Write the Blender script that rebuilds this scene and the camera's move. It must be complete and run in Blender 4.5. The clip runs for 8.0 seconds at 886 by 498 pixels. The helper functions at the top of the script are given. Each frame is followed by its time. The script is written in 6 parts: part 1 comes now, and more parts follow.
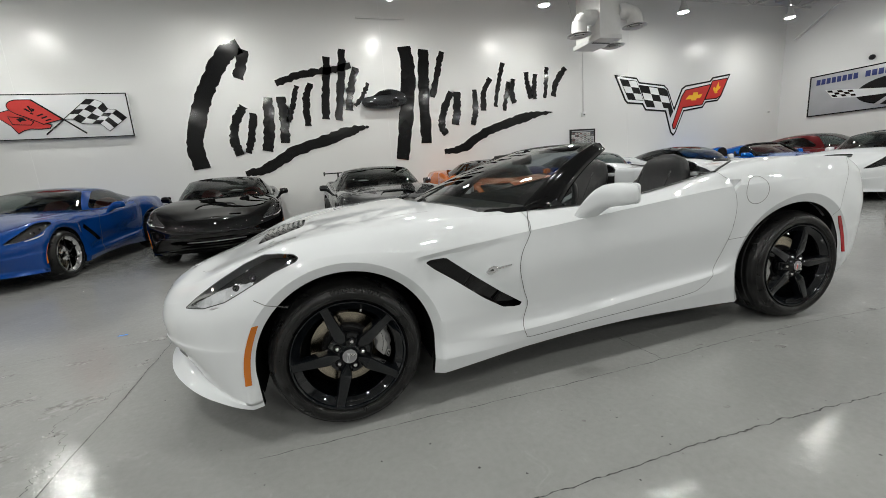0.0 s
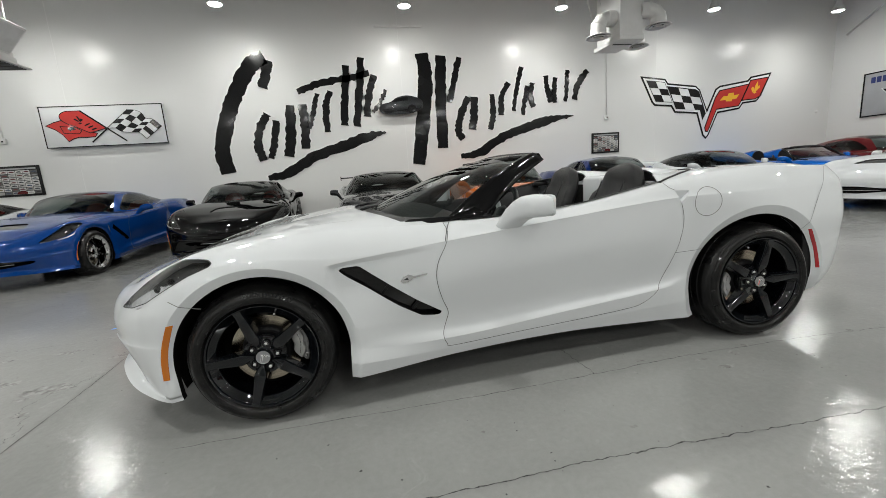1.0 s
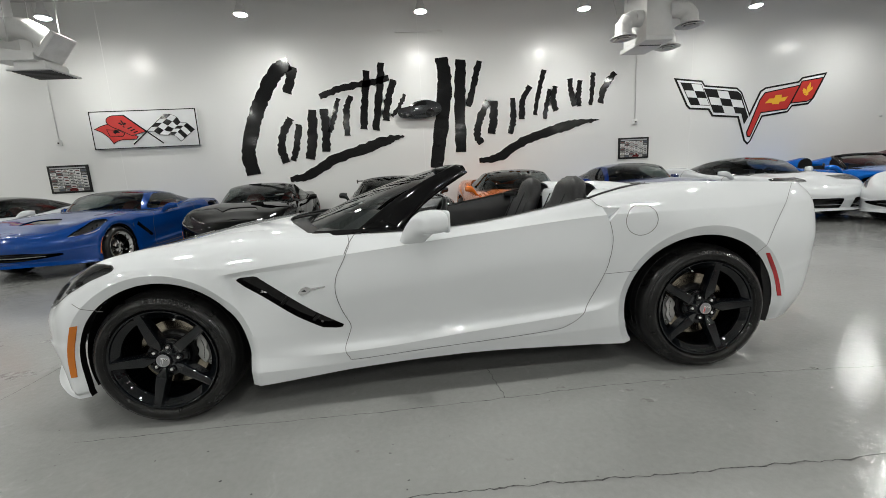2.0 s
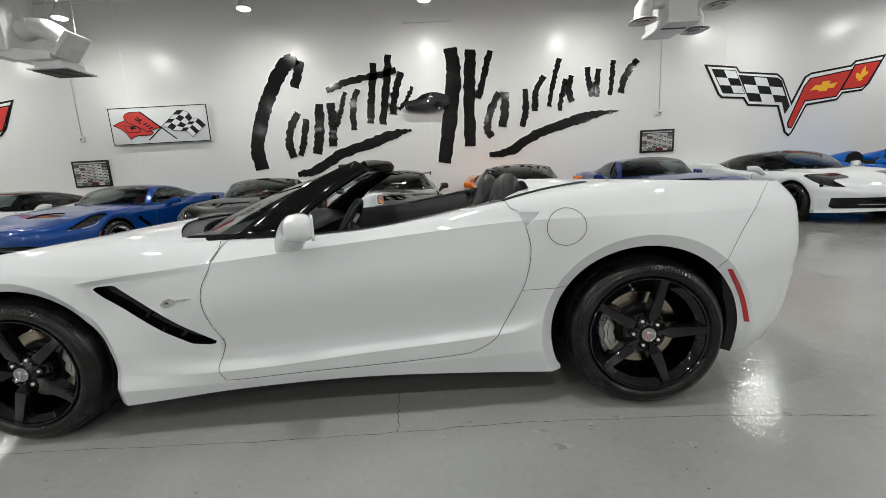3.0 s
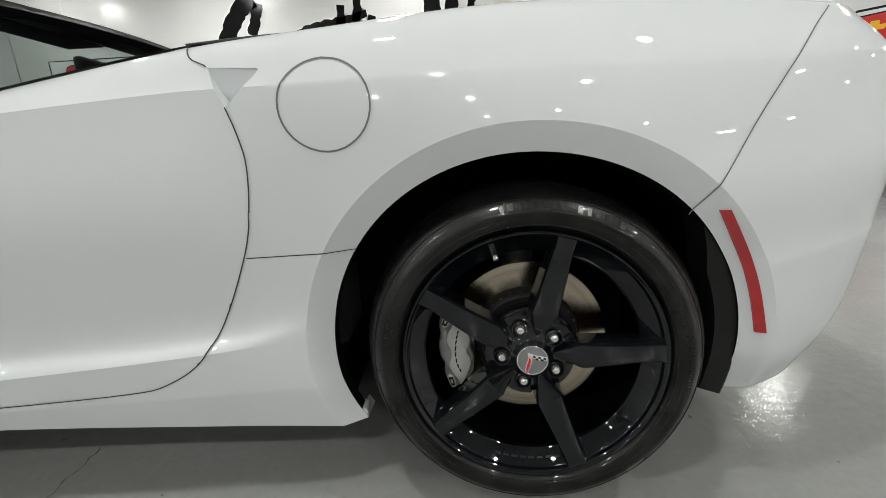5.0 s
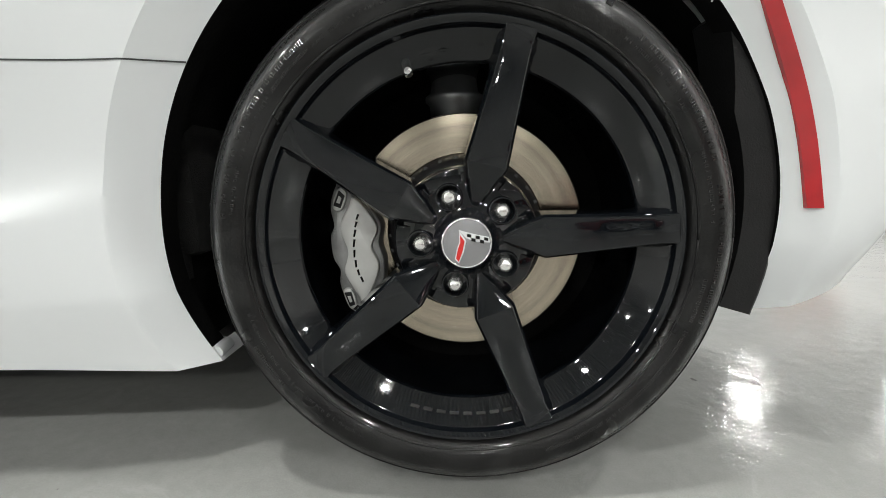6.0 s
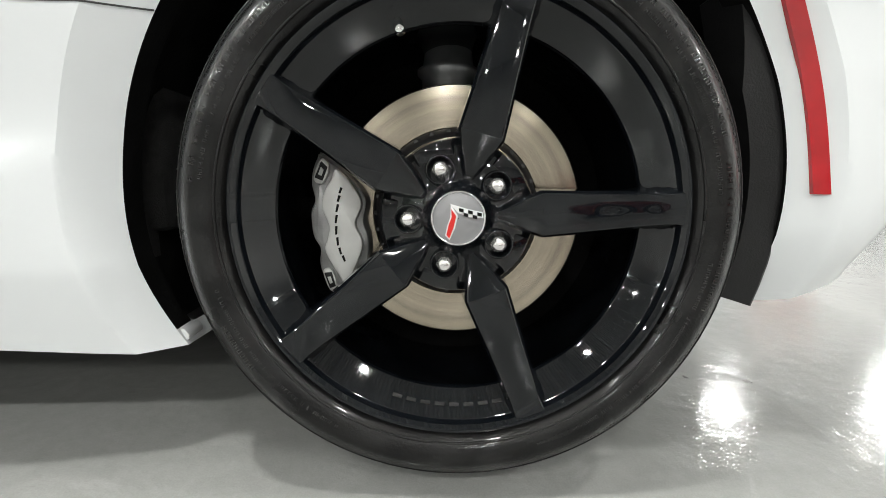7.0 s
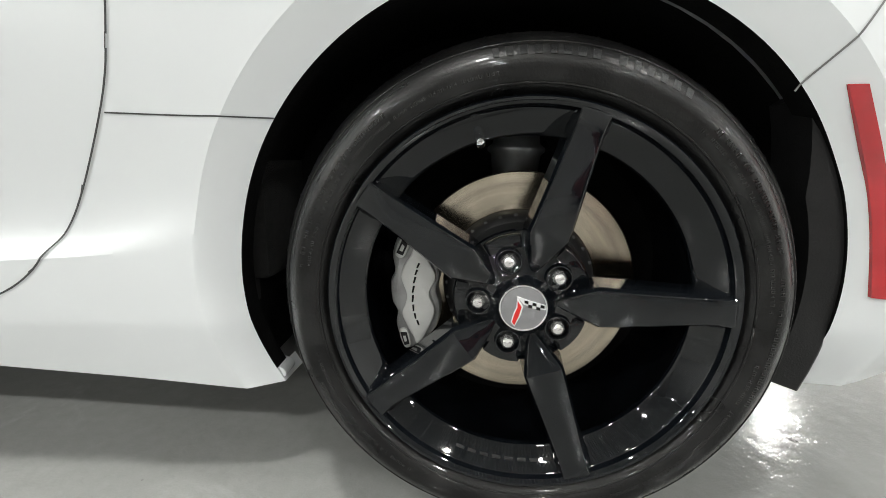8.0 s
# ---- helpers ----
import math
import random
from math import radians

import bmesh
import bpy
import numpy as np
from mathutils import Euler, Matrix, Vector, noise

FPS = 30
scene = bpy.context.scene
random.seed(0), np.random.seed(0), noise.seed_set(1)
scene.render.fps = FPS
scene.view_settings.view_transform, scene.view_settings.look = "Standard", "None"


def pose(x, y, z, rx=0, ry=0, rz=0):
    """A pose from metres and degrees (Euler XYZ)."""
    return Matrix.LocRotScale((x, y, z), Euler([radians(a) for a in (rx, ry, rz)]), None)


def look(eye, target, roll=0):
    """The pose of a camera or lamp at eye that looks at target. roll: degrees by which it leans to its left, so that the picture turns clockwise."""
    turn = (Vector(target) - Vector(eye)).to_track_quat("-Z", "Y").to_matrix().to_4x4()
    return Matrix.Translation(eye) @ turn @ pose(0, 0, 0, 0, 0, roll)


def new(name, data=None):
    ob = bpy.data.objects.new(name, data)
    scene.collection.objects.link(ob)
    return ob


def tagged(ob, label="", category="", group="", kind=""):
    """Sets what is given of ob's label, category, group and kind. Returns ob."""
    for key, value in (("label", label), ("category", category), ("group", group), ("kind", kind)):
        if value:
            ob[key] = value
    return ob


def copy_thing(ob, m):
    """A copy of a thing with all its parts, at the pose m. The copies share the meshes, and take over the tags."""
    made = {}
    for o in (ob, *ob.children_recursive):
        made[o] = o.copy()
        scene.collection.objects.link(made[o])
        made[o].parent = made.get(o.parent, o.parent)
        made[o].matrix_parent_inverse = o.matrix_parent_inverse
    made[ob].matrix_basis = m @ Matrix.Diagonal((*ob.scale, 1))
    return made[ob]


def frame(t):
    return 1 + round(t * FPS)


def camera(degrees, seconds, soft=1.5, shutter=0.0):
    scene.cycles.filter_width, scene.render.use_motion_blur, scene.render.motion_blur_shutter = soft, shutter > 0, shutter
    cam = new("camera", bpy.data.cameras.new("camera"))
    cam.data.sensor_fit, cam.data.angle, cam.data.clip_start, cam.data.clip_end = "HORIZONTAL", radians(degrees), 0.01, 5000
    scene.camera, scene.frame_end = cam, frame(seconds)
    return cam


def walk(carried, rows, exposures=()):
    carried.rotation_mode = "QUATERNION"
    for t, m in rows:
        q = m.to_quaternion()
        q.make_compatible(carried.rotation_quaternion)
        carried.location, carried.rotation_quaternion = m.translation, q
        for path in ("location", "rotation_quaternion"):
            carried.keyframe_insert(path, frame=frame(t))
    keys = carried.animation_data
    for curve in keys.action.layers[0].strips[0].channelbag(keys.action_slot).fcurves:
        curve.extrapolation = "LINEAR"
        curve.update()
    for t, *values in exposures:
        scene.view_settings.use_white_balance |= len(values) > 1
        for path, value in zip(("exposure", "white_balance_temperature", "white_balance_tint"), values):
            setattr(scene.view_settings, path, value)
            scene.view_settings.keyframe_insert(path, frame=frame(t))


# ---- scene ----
cam = camera(96.3, 8.0, soft=0.45)
PATH = [
    (0, (-0.031, -1.621, 1.071), (0.521, 0.261, 0.681), -4.2),
    (0.5, (0.213, -1.727, 1.053), (0.676, 0.182, 0.678), -4.4),
    (1, (0.501, -1.798, 1.068), (0.879, 0.132, 0.706), -4.1),
    (1.5, (0.822, -1.883, 1.082), (1.103, 0.067, 0.739), -3.6),
    (3, (1.819, -1.605, 1.064), (1.835, 0.363, 0.706), -3.1),
    (3.5, (2.094, -1.392, 1.042), (2.053, 0.566, 0.639), -3.7),
    (4, (2.342, -1.18, 0.999), (2.216, 0.768, 0.565), -4.8),
    (4.2, (2.417, -1.088, 0.97), (2.281, 0.855, 0.516), -5.0),
    (5.3, (2.602, -0.569, 0.625), (2.591, 1.373, 0.148), -2.5),
    (5.5, (2.627, -0.524, 0.55), (2.638, 1.426, 0.108), -2.2),
    (6, (2.666, -0.448, 0.418), (2.733, 1.517, 0.053), -1.4),
    (6.5, (2.668, -0.415, 0.377), (2.79, 1.555, 0.05), -0.6),
    (7, (2.664, -0.417, 0.382), (2.798, 1.547, 0.028), 0.5),
    (7.5, (2.655, -0.429, 0.422), (2.741, 1.523, -0.006), 1.4),
    (8, (2.624, -0.456, 0.521), (2.553, 1.49, 0.064), 2.0),
]
EXPOSURES = [(0.0, 0.0), (4.2, 0.05), (5.3, 0.3), (5.7, 0.6), (6.3, 1.12), (7.2, 1.14), (8.0, 1.0)]
walk(cam, [(t, look(eye, target, roll)) for t, eye, target, roll in PATH], EXPOSURES)

# ---- light and exposure ----
world = bpy.data.worlds.new("world")
scene.world = world
world.use_nodes = True
world.node_tree.nodes["Background"].inputs[0].default_value = (0.9, 0.95, 1.0, 1)
world.node_tree.nodes["Background"].inputs[1].default_value = 0.02
LAMP_POWER = 358.0
scene.view_settings.exposure = 0.0


# ---- materials ----
def principled(name, colour, rough=0.5, metal=0.0, coat=0.0, coat_rough=0.03, spec=0.5):
    m = bpy.data.materials.new(name)
    m.use_nodes = True
    b = m.node_tree.nodes["Principled BSDF"]
    b.inputs["Base Color"].default_value = (*colour, 1)
    b.inputs["Roughness"].default_value = rough
    b.inputs["Metallic"].default_value = metal
    b.inputs["Coat Weight"].default_value = coat
    b.inputs["Coat Roughness"].default_value = coat_rough
    b.inputs["Specular IOR Level"].default_value = spec
    return m


def link(m, a, ai, b, bi):
    m.node_tree.links.new(a.outputs[ai], b.inputs[bi])


def node(m, kind, **values):
    n = m.node_tree.nodes.new(kind)
    for key, value in values.items():
        n.inputs[key].default_value = value
    return n


def vary(m, scale, amount, colour2=None, rough_amount=0.0, bump=0.0, bump_scale=None, detail=4.0, stretch=(1, 1, 1)):
    """Mixes a second tone, a change of gloss and a fine relief into a material."""
    b = m.node_tree.nodes["Principled BSDF"]
    base = b.inputs["Base Color"].default_value[:]
    co = node(m, "ShaderNodeTexCoord")
    mp = node(m, "ShaderNodeMapping", Scale=stretch)
    link(m, co, "Object", mp, 0)
    n1 = node(m, "ShaderNodeTexNoise", Scale=scale, Detail=detail)
    link(m, mp, 0, n1, "Vector")
    mix = node(m, "ShaderNodeMix")
    mix.data_type = "RGBA"
    mix.inputs[6].default_value = base
    c2 = colour2 or tuple(c * (1 - amount) for c in base[:3])
    mix.inputs[7].default_value = (*c2[:3], 1)
    ramp = node(m, "ShaderNodeMapRange")
    ramp.inputs[1].default_value, ramp.inputs[2].default_value = 0.4, 0.65
    link(m, n1, 0, ramp, 0)
    link(m, ramp, 0, mix, 0)
    link(m, mix, 2, b, "Base Color")
    if rough_amount:
        r = b.inputs["Roughness"].default_value
        mr = node(m, "ShaderNodeMapRange")
        mr.inputs[1].default_value, mr.inputs[2].default_value = 0.3, 0.7
        mr.inputs[3].default_value, mr.inputs[4].default_value = max(0.02, r - rough_amount), r + rough_amount
        link(m, n1, 0, mr, 0)
        link(m, mr, 0, b, "Roughness")
    if bump:
        n2 = node(m, "ShaderNodeTexNoise", Scale=bump_scale or scale * 8, Detail=6.0)
        link(m, mp, 0, n2, "Vector")
        bp = node(m, "ShaderNodeBump", Strength=bump, Distance=0.004)
        link(m, n2, 0, bp, "Height")
        link(m, bp, 0, b, "Normal")
    return m


def flake(name, colour, flakes=0.25):
    """Metallic car paint under clear coat."""
    m = principled(name, colour, 0.24, flakes, 0.8, 0.006, 0.1)
    return vary(m, 900.0, 0.25, detail=1.0)


M = {}
M["white_paint"] = vary(principled("white_paint", (0.70, 0.72, 0.735), 0.6, 0, 1.0, 0.006, 0.0), 3.0, 0.015)
M["blue_paint"] = flake("blue_paint", (0.001, 0.046, 0.23), 0.12)
M["black_paint"] = vary(principled("black_paint", (0.0016, 0.0016, 0.0018), 0.2, 0, 0.8, 0.01, 0.0), 900.0, 0.25, detail=1.0)
M["grey_paint"] = flake("grey_paint", (0.035, 0.037, 0.04), 0.6)
M["orange_paint"] = flake("orange_paint", (0.72, 0.17, 0.02))
M["navy_paint"] = flake("navy_paint", (0.008, 0.035, 0.20), 0.5)
M["sky_paint"] = flake("sky_paint", (0.0, 0.17, 0.72), 0.6)
M["maroon_paint"] = flake("maroon_paint", (0.13, 0.012, 0.014))
M["gap"] = principled("gap", (0.05, 0.05, 0.051), 0.8)
M["seam"] = principled("seam", (0.16, 0.16, 0.16), 0.7)
M["gloss_black"] = vary(principled("gloss_black", (0.003, 0.003, 0.0034), 0.06, 0, 0.4, 0.02, 0.25), 6.0, 0.2, rough_amount=0.03)
M["satin_black"] = vary(principled("satin_black", (0.004, 0.004, 0.0042), 0.42, 0, 0.0, 0.03, 0.08), 40.0, 0.3)
M["wheel_black"] = vary(principled("wheel_black", (0.0028, 0.0036, 0.0048), 0.04, 0, 0.25, 0.01, 0.40), 14.0, 0.3, (0.005, 0.006, 0.0075), 0.02)
M["trim_black"] = vary(principled("trim_black", (0.008, 0.008, 0.0085), 0.5, spec=0.3), 30.0, 0.3, bump=0.15, bump_scale=400.0)
M["liner"] = vary(principled("liner", (0.006, 0.006, 0.006), 0.9, spec=0.1), 20.0, 0.4, bump=0.3, bump_scale=150.0)
mt = vary(principled("rubber", (0.0045, 0.0045, 0.0047), 0.32, 0, 0.0, 0.08, 0.22), 11.0, 0.5, (0.0085, 0.0084, 0.0082), 0.08, 0.22, 220.0)
# patches of tyre dressing
co = node(mt, "ShaderNodeTexCoord")
wet = node(mt, "ShaderNodeTexNoise", Scale=16.0, Detail=5.0, Roughness=0.65)
link(mt, co, "Object", wet, "Vector")
wr = node(mt, "ShaderNodeMapRange")
for k_, v_ in enumerate((0.44, 0.62, 0.03, 0.6)):
    wr.inputs[k_ + 1].default_value = v_
link(mt, wet, 0, wr, 0)
link(mt, wr, 0, mt.node_tree.nodes["Principled BSDF"], "Coat Weight")
M["rubber"] = mt
# paler, glossier rubber for the raised marks; light on their edges is painted in
M["raised_rubber_lit"] = vary(principled("raised_rubber_lit", (0.010, 0.010, 0.0102), 0.22, 0, 0.8, 0.10, 0.4), 30.0, 0.3)
M["leather"] = vary(principled("leather", (0.010, 0.010, 0.011), 0.42, spec=0.3), 12.0, 0.3, bump=0.35, bump_scale=260.0)
M["red_leather"] = vary(principled("red_leather", (0.22, 0.02, 0.015), 0.45), 12.0, 0.3, bump=0.3, bump_scale=200.0)
M["chrome"] = principled("chrome", (0.85, 0.85, 0.86), 0.07, 1.0)
M["silver"] = vary(principled("silver", (0.42, 0.43, 0.44), 0.36, 0.75), 60.0, 0.12, bump=0.08, bump_scale=600.0)
M["cap_grey"] = principled("cap_grey", (0.30, 0.30, 0.31), 0.4, 0.6)
M["caliper"] = vary(principled("caliper", (0.50, 0.50, 0.49), 0.38, 0.35), 40.0, 0.08, bump=0.05, bump_scale=500.0)
M["lamp_bowl"] = vary(principled("lamp_bowl", (0.78, 0.79, 0.80), 0.25, 0.0), 25.0, 0.35, bump=0.1, bump_scale=90.0)
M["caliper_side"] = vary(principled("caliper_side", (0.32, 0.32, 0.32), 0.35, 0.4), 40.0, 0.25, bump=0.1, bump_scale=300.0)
M["nut"] = principled("nut", (0.80, 0.79, 0.78), 0.20, 0.85)
M["amber"] = principled("amber", (0.62, 0.17, 0.005), 0.25, 0, 0.6)
M["reflector_red"] = vary(principled("reflector_red", (0.46, 0.008, 0.014), 0.18, 0, 1.0), 14.0, 0.25)
M["red"] = principled("red", (0.55, 0.02, 0.015), 0.35)
M["yellow"] = principled("yellow", (0.85, 0.48, 0.02), 0.35)
M["ink"] = vary(principled("ink", (0.006, 0.006, 0.0065), 0.20, 0, 0.25, 0.08, 0.15), 2.5, 0.4, rough_amount=0.1)
M["white_board"] = vary(principled("white_board", (0.72, 0.73, 0.74), 0.35), 2.0, 0.04)
M["white_edge"] = principled("white_edge", (0.78, 0.78, 0.77), 0.45)
M["silver_board"] = vary(principled("silver_board", (0.45, 0.46, 0.48), 0.35, 0.3), 2.0, 0.1)
M["sign_blue"] = principled("sign_blue", (0.02, 0.035, 0.16), 0.4)
M["plastic_white"] = vary(principled("plastic_white", (0.72, 0.72, 0.71), 0.45), 8.0, 0.04)
M["duct"] = vary(principled("duct", (0.66, 0.66, 0.65), 0.45, 0.0), 4.0, 0.07, bump=0.05)
M["steel_white"] = vary(principled("steel_white", (0.60, 0.60, 0.59), 0.5), 6.0, 0.12, bump=0.05)
M["grille"] = vary(principled("grille", (0.05, 0.05, 0.05), 0.6), 10.0, 0.3)
M["carpet"] = vary(principled("carpet", (0.012, 0.012, 0.012), 0.95), 80.0, 0.4, bump=0.5, bump_scale=500.0)
M["tape"] = principled("tape", (0.03, 0.25, 0.75), 0.5)
M["lamp_shell"] = principled("lamp_shell", (0.55, 0.55, 0.55), 0.45, 0.2)

# glossy white wall paint
M["wall"] = vary(principled("wall", (0.735, 0.735, 0.725), 0.28, spec=0.42), 0.35, 0.006, bump=0.05, bump_scale=26.0)
M["far_wall"] = vary(principled("far_wall", (0.46, 0.46, 0.455), 0.5), 0.4, 0.2)
M["ceiling"] = vary(principled("ceiling", (0.66, 0.66, 0.65), 0.6), 0.8, 0.08, stretch=(1, 6, 1))

# worn grey epoxy floor
mf = principled("floor", (0.30, 0.30, 0.295), 0.12, 0, 0.0, 0.10, 0.42)
fb = mf.node_tree.nodes["Principled BSDF"]
co = node(mf, "ShaderNodeTexCoord")
broad = node(mf, "ShaderNodeTexNoise", Scale=0.9, Detail=5.0, Roughness=0.6)
fine = node(mf, "ShaderNodeTexNoise", Scale=38.0, Detail=5.0, Roughness=0.7)
dust = node(mf, "ShaderNodeTexNoise", Scale=420.0, Detail=2.0)
scrape = node(mf, "ShaderNodeTexNoise", Scale=7.0, Detail=6.0, Roughness=0.72, Distortion=1.2)
for n_ in (broad, fine, dust, scrape):
    link(mf, co, "Object", n_, "Vector")
def stage(src, lo, hi, a, b):
    q_ = node(mf, "ShaderNodeMapRange")
    for k_, v_ in enumerate((lo, hi, a, b)):
        q_.inputs[k_ + 1].default_value = v_
    link(mf, src, 0, q_, 0)
    return q_
tone = stage(broad, 0.3, 0.7, 0.90, 1.10)
tone2 = stage(fine, 0.25, 0.75, 0.93, 1.07)
tone3 = stage(dust, 0.3, 0.7, 0.95, 1.05)
tone4 = stage(scrape, 0.60, 0.74, 1.0, 1.16)
last = tone
for q_ in (tone2, tone3, tone4):
    mu = node(mf, "ShaderNodeMath")
    mu.operation = "MULTIPLY"
    link(mf, last, 0, mu, 0)
    link(mf, q_, 0, mu, 1)
    last = mu
tint = node(mf, "ShaderNodeVectorMath")
tint.operation = "SCALE"
tint.inputs[0].default_value = (0.272, 0.274, 0.267)
link(mf, last, 0, tint, "Scale")
link(mf, tint, 0, fb, "Base Color")
rg = stage(scrape, 0.35, 0.75, 0.06, 0.22)
link(mf, rg, 0, fb, "Roughness")
wave = node(mf, "ShaderNodeTexNoise", Scale=20.0, Detail=1.5)
link(mf, co, "Object", wave, "Vector")
bp = node(mf, "ShaderNodeBump", Strength=0.42, Distance=0.003)
link(mf, wave, 0, bp, "Height")
bq = node(mf, "ShaderNodeBump", Strength=0.30, Distance=0.003)
link(mf, scrape, 0, bq, "Height")
link(mf, bp, 0, bq, "Normal")
grain = node(mf, "ShaderNodeTexNoise", Scale=110.0, Detail=3.0, Roughness=0.6)
link(mf, co, "Object", grain, "Vector")
bg = node(mf, "ShaderNodeBump", Strength=0.16, Distance=0.002)
link(mf, grain, 0, bg, "Height")
link(mf, bq, 0, bg, "Normal")
link(mf, bg, 0, fb, "Normal")
M["floor"] = mf
M["crack"] = vary(principled("crack", (0.035, 0.035, 0.034), 0.8), 60.0, 0.5, (0.14, 0.14, 0.135))
M["scuff"] = vary(principled("scuff", (0.33, 0.33, 0.322), 0.10), 26.0, 0.3, (0.20, 0.195, 0.19), rough_amount=0.06, bump=0.9, bump_scale=34.0)

# brushed brake disc, rings round its axle
mr = principled("brake_disc", (0.62, 0.55, 0.44), 0.22, 1.0)
co = node(mr, "ShaderNodeTexCoord")
sep = node(mr, "ShaderNodeSeparateXYZ")
link(mr, co, "Object", sep, 0)
vl = node(mr, "ShaderNodeVectorMath")
vl.operation = "LENGTH"
flat = node(mr, "ShaderNodeCombineXYZ")
link(mr, sep, 0, flat, 0)
link(mr, sep, 2, flat, 2)
link(mr, flat, 0, vl, 0)
nz = node(mr, "ShaderNodeTexNoise", Scale=420.0, Detail=2.0)
nz.noise_dimensions = "1D"
link(mr, vl, "Value", nz, "W")
bp = node(mr, "ShaderNodeBump", Strength=0.03, Distance=0.002)
link(mr, nz, 0, bp, "Height")
link(mr, bp, 0, mr.node_tree.nodes["Principled BSDF"], "Normal")
tg = node(mr, "ShaderNodeTangent")
tg.direction_type, tg.axis = "RADIAL", "Y"
mb = mr.node_tree.nodes["Principled BSDF"]
mb.inputs["Anisotropic"].default_value = 0.85
mb.inputs["Anisotropic Rotation"].default_value = 0.25
wear = node(mr, "ShaderNodeTexNoise", Scale=90.0, Detail=3.0)
wear.noise_dimensions = "1D"
link(mr, vl, "Value", wear, "W")
shade = node(mr, "ShaderNodeMix")
shade.data_type = "RGBA"
shade.inputs[6].default_value, shade.inputs[7].default_value = (0.58, 0.51, 0.40, 1), (0.33, 0.29, 0.24, 1)
link(mr, wear, 0, shade, 0)
link(mr, shade, 2, mb, "Base Color")
link(mr, tg, 0, mb, "Tangent")
M["brake_disc"] = mr


def glass(name, tint, rough=0.0):
    m = bpy.data.materials.new(name)
    m.use_nodes = True
    t = m.node_tree
    t.nodes.clear()
    out = t.nodes.new("ShaderNodeOutputMaterial")
    tr = t.nodes.new("ShaderNodeBsdfTransparent")
    tr.inputs[0].default_value = (*tint, 1)
    gl = t.nodes.new("ShaderNodeBsdfGlossy")
    gl.inputs["Roughness"].default_value = rough
    lw = t.nodes.new("ShaderNodeLayerWeight")
    pw = t.nodes.new("ShaderNodeMath")
    pw.operation = "POWER"
    pw.inputs[1].default_value = 4.5
    fr = t.nodes.new("ShaderNodeMath")
    fr.operation = "MULTIPLY_ADD"
    fr.inputs[1].default_value, fr.inputs[2].default_value = 0.85, 0.05
    t.links.new(lw.outputs["Facing"], pw.inputs[0])
    t.links.new(pw.outputs[0], fr.inputs[0])
    mx = t.nodes.new("ShaderNodeMixShader")
    t.links.new(fr.outputs[0], mx.inputs[0])
    t.links.new(tr.outputs[0], mx.inputs[1])
    t.links.new(gl.outputs[0], mx.inputs[2])
    t.links.new(mx.outputs[0], out.inputs[0])
    return m


M["glass"] = glass("glass", (0.38, 0.43, 0.42))
M["dark_glass"] = glass("dark_glass", (0.07, 0.075, 0.075))
M["lens"] = glass("lens", (0.86, 0.87, 0.88))

ml = bpy.data.materials.new("lamp_light")
ml.use_nodes = True
ml.node_tree.nodes.clear()
em = ml.node_tree.nodes.new("ShaderNodeEmission")
em.inputs[0].default_value = (0.995, 1.0, 0.955, 1)
em.inputs[1].default_value = LAMP_POWER
mo = ml.node_tree.nodes.new("ShaderNodeOutputMaterial")
ml.node_tree.links.new(em.outputs[0], mo.inputs[0])
M["lamp_light"] = ml


# ---- mesh helpers ----
def mesh_of(name, verts, faces, smooth=True):
    me = bpy.data.meshes.new(name)
    me.from_pydata([tuple(v) for v in verts], [], [tuple(f) for f in faces])
    if smooth:
        me.polygons.foreach_set("use_smooth", [True] * len(me.polygons))
    me.update()
    return me


def put(name, me, material, parent=None, label="", sharp=None):
    me.materials.append(material)
    if sharp:
        me.set_sharp_from_angle(angle=radians(sharp))
    ob = new(name, me)
    if parent is not None:
        ob.parent = parent
    if label:
        ob["label"] = label
    return ob


def part(name, bm, material, parent=None, label="", sharp=35):
    me = bpy.data.meshes.new(name)
    bm.normal_update()
    bm.to_mesh(me)
    bm.free()
    me.polygons.foreach_set("use_smooth", [True] * len(me.polygons))
    return put(name, me, material, parent, label, sharp)


def thing(name, m, label, category, group="", kind=""):
    ob = new(name)
    ob.matrix_basis = m
    return tagged(ob, label, category, group, kind)


def box(bm, lo, hi, bevel=0.0, m=None, segments=2):
    c = [(a + b) / 2 for a, b in zip(lo, hi)]
    s = [abs(b - a) for a, b in zip(lo, hi)]
    r = bmesh.ops.create_cube(bm, size=1.0, matrix=Matrix.LocRotScale(c, None, s))
    vs = r["verts"]
    if bevel:
        es = list({e for v in vs for e in v.link_edges})
        r = bmesh.ops.bevel(bm, geom=es, offset=bevel, segments=segments, affect="EDGES", profile=0.5)
        vs = list({v for f in r["faces"] for v in f.verts} | {v for v in vs if v.is_valid})
    if m is not None:
        bmesh.ops.transform(bm, matrix=m, verts=vs)
    return vs


def boxed(*args, **kw):
    bm = bmesh.new()
    box(bm, *args, **kw)
    return bm


def lathe(profile, n=64, axis="y", close=False):
    """Turns a profile of (place along the axis, radius) round the axis."""
    verts, faces = [], []
    k = len(profile)
    for i in range(n):
        a = 2 * math.pi * i / n
        for y, r in profile:
            u, v = r * math.cos(a), r * math.sin(a)
            verts.append((u, y, v) if axis == "y" else (u, v, y))
    for i in range(n):
        j = (i + 1) % n
        for q in range(k if close else k - 1):
            p = (q + 1) % k
            faces.append((i * k + q, i * k + p, j * k + p, j * k + q))
    return verts, faces


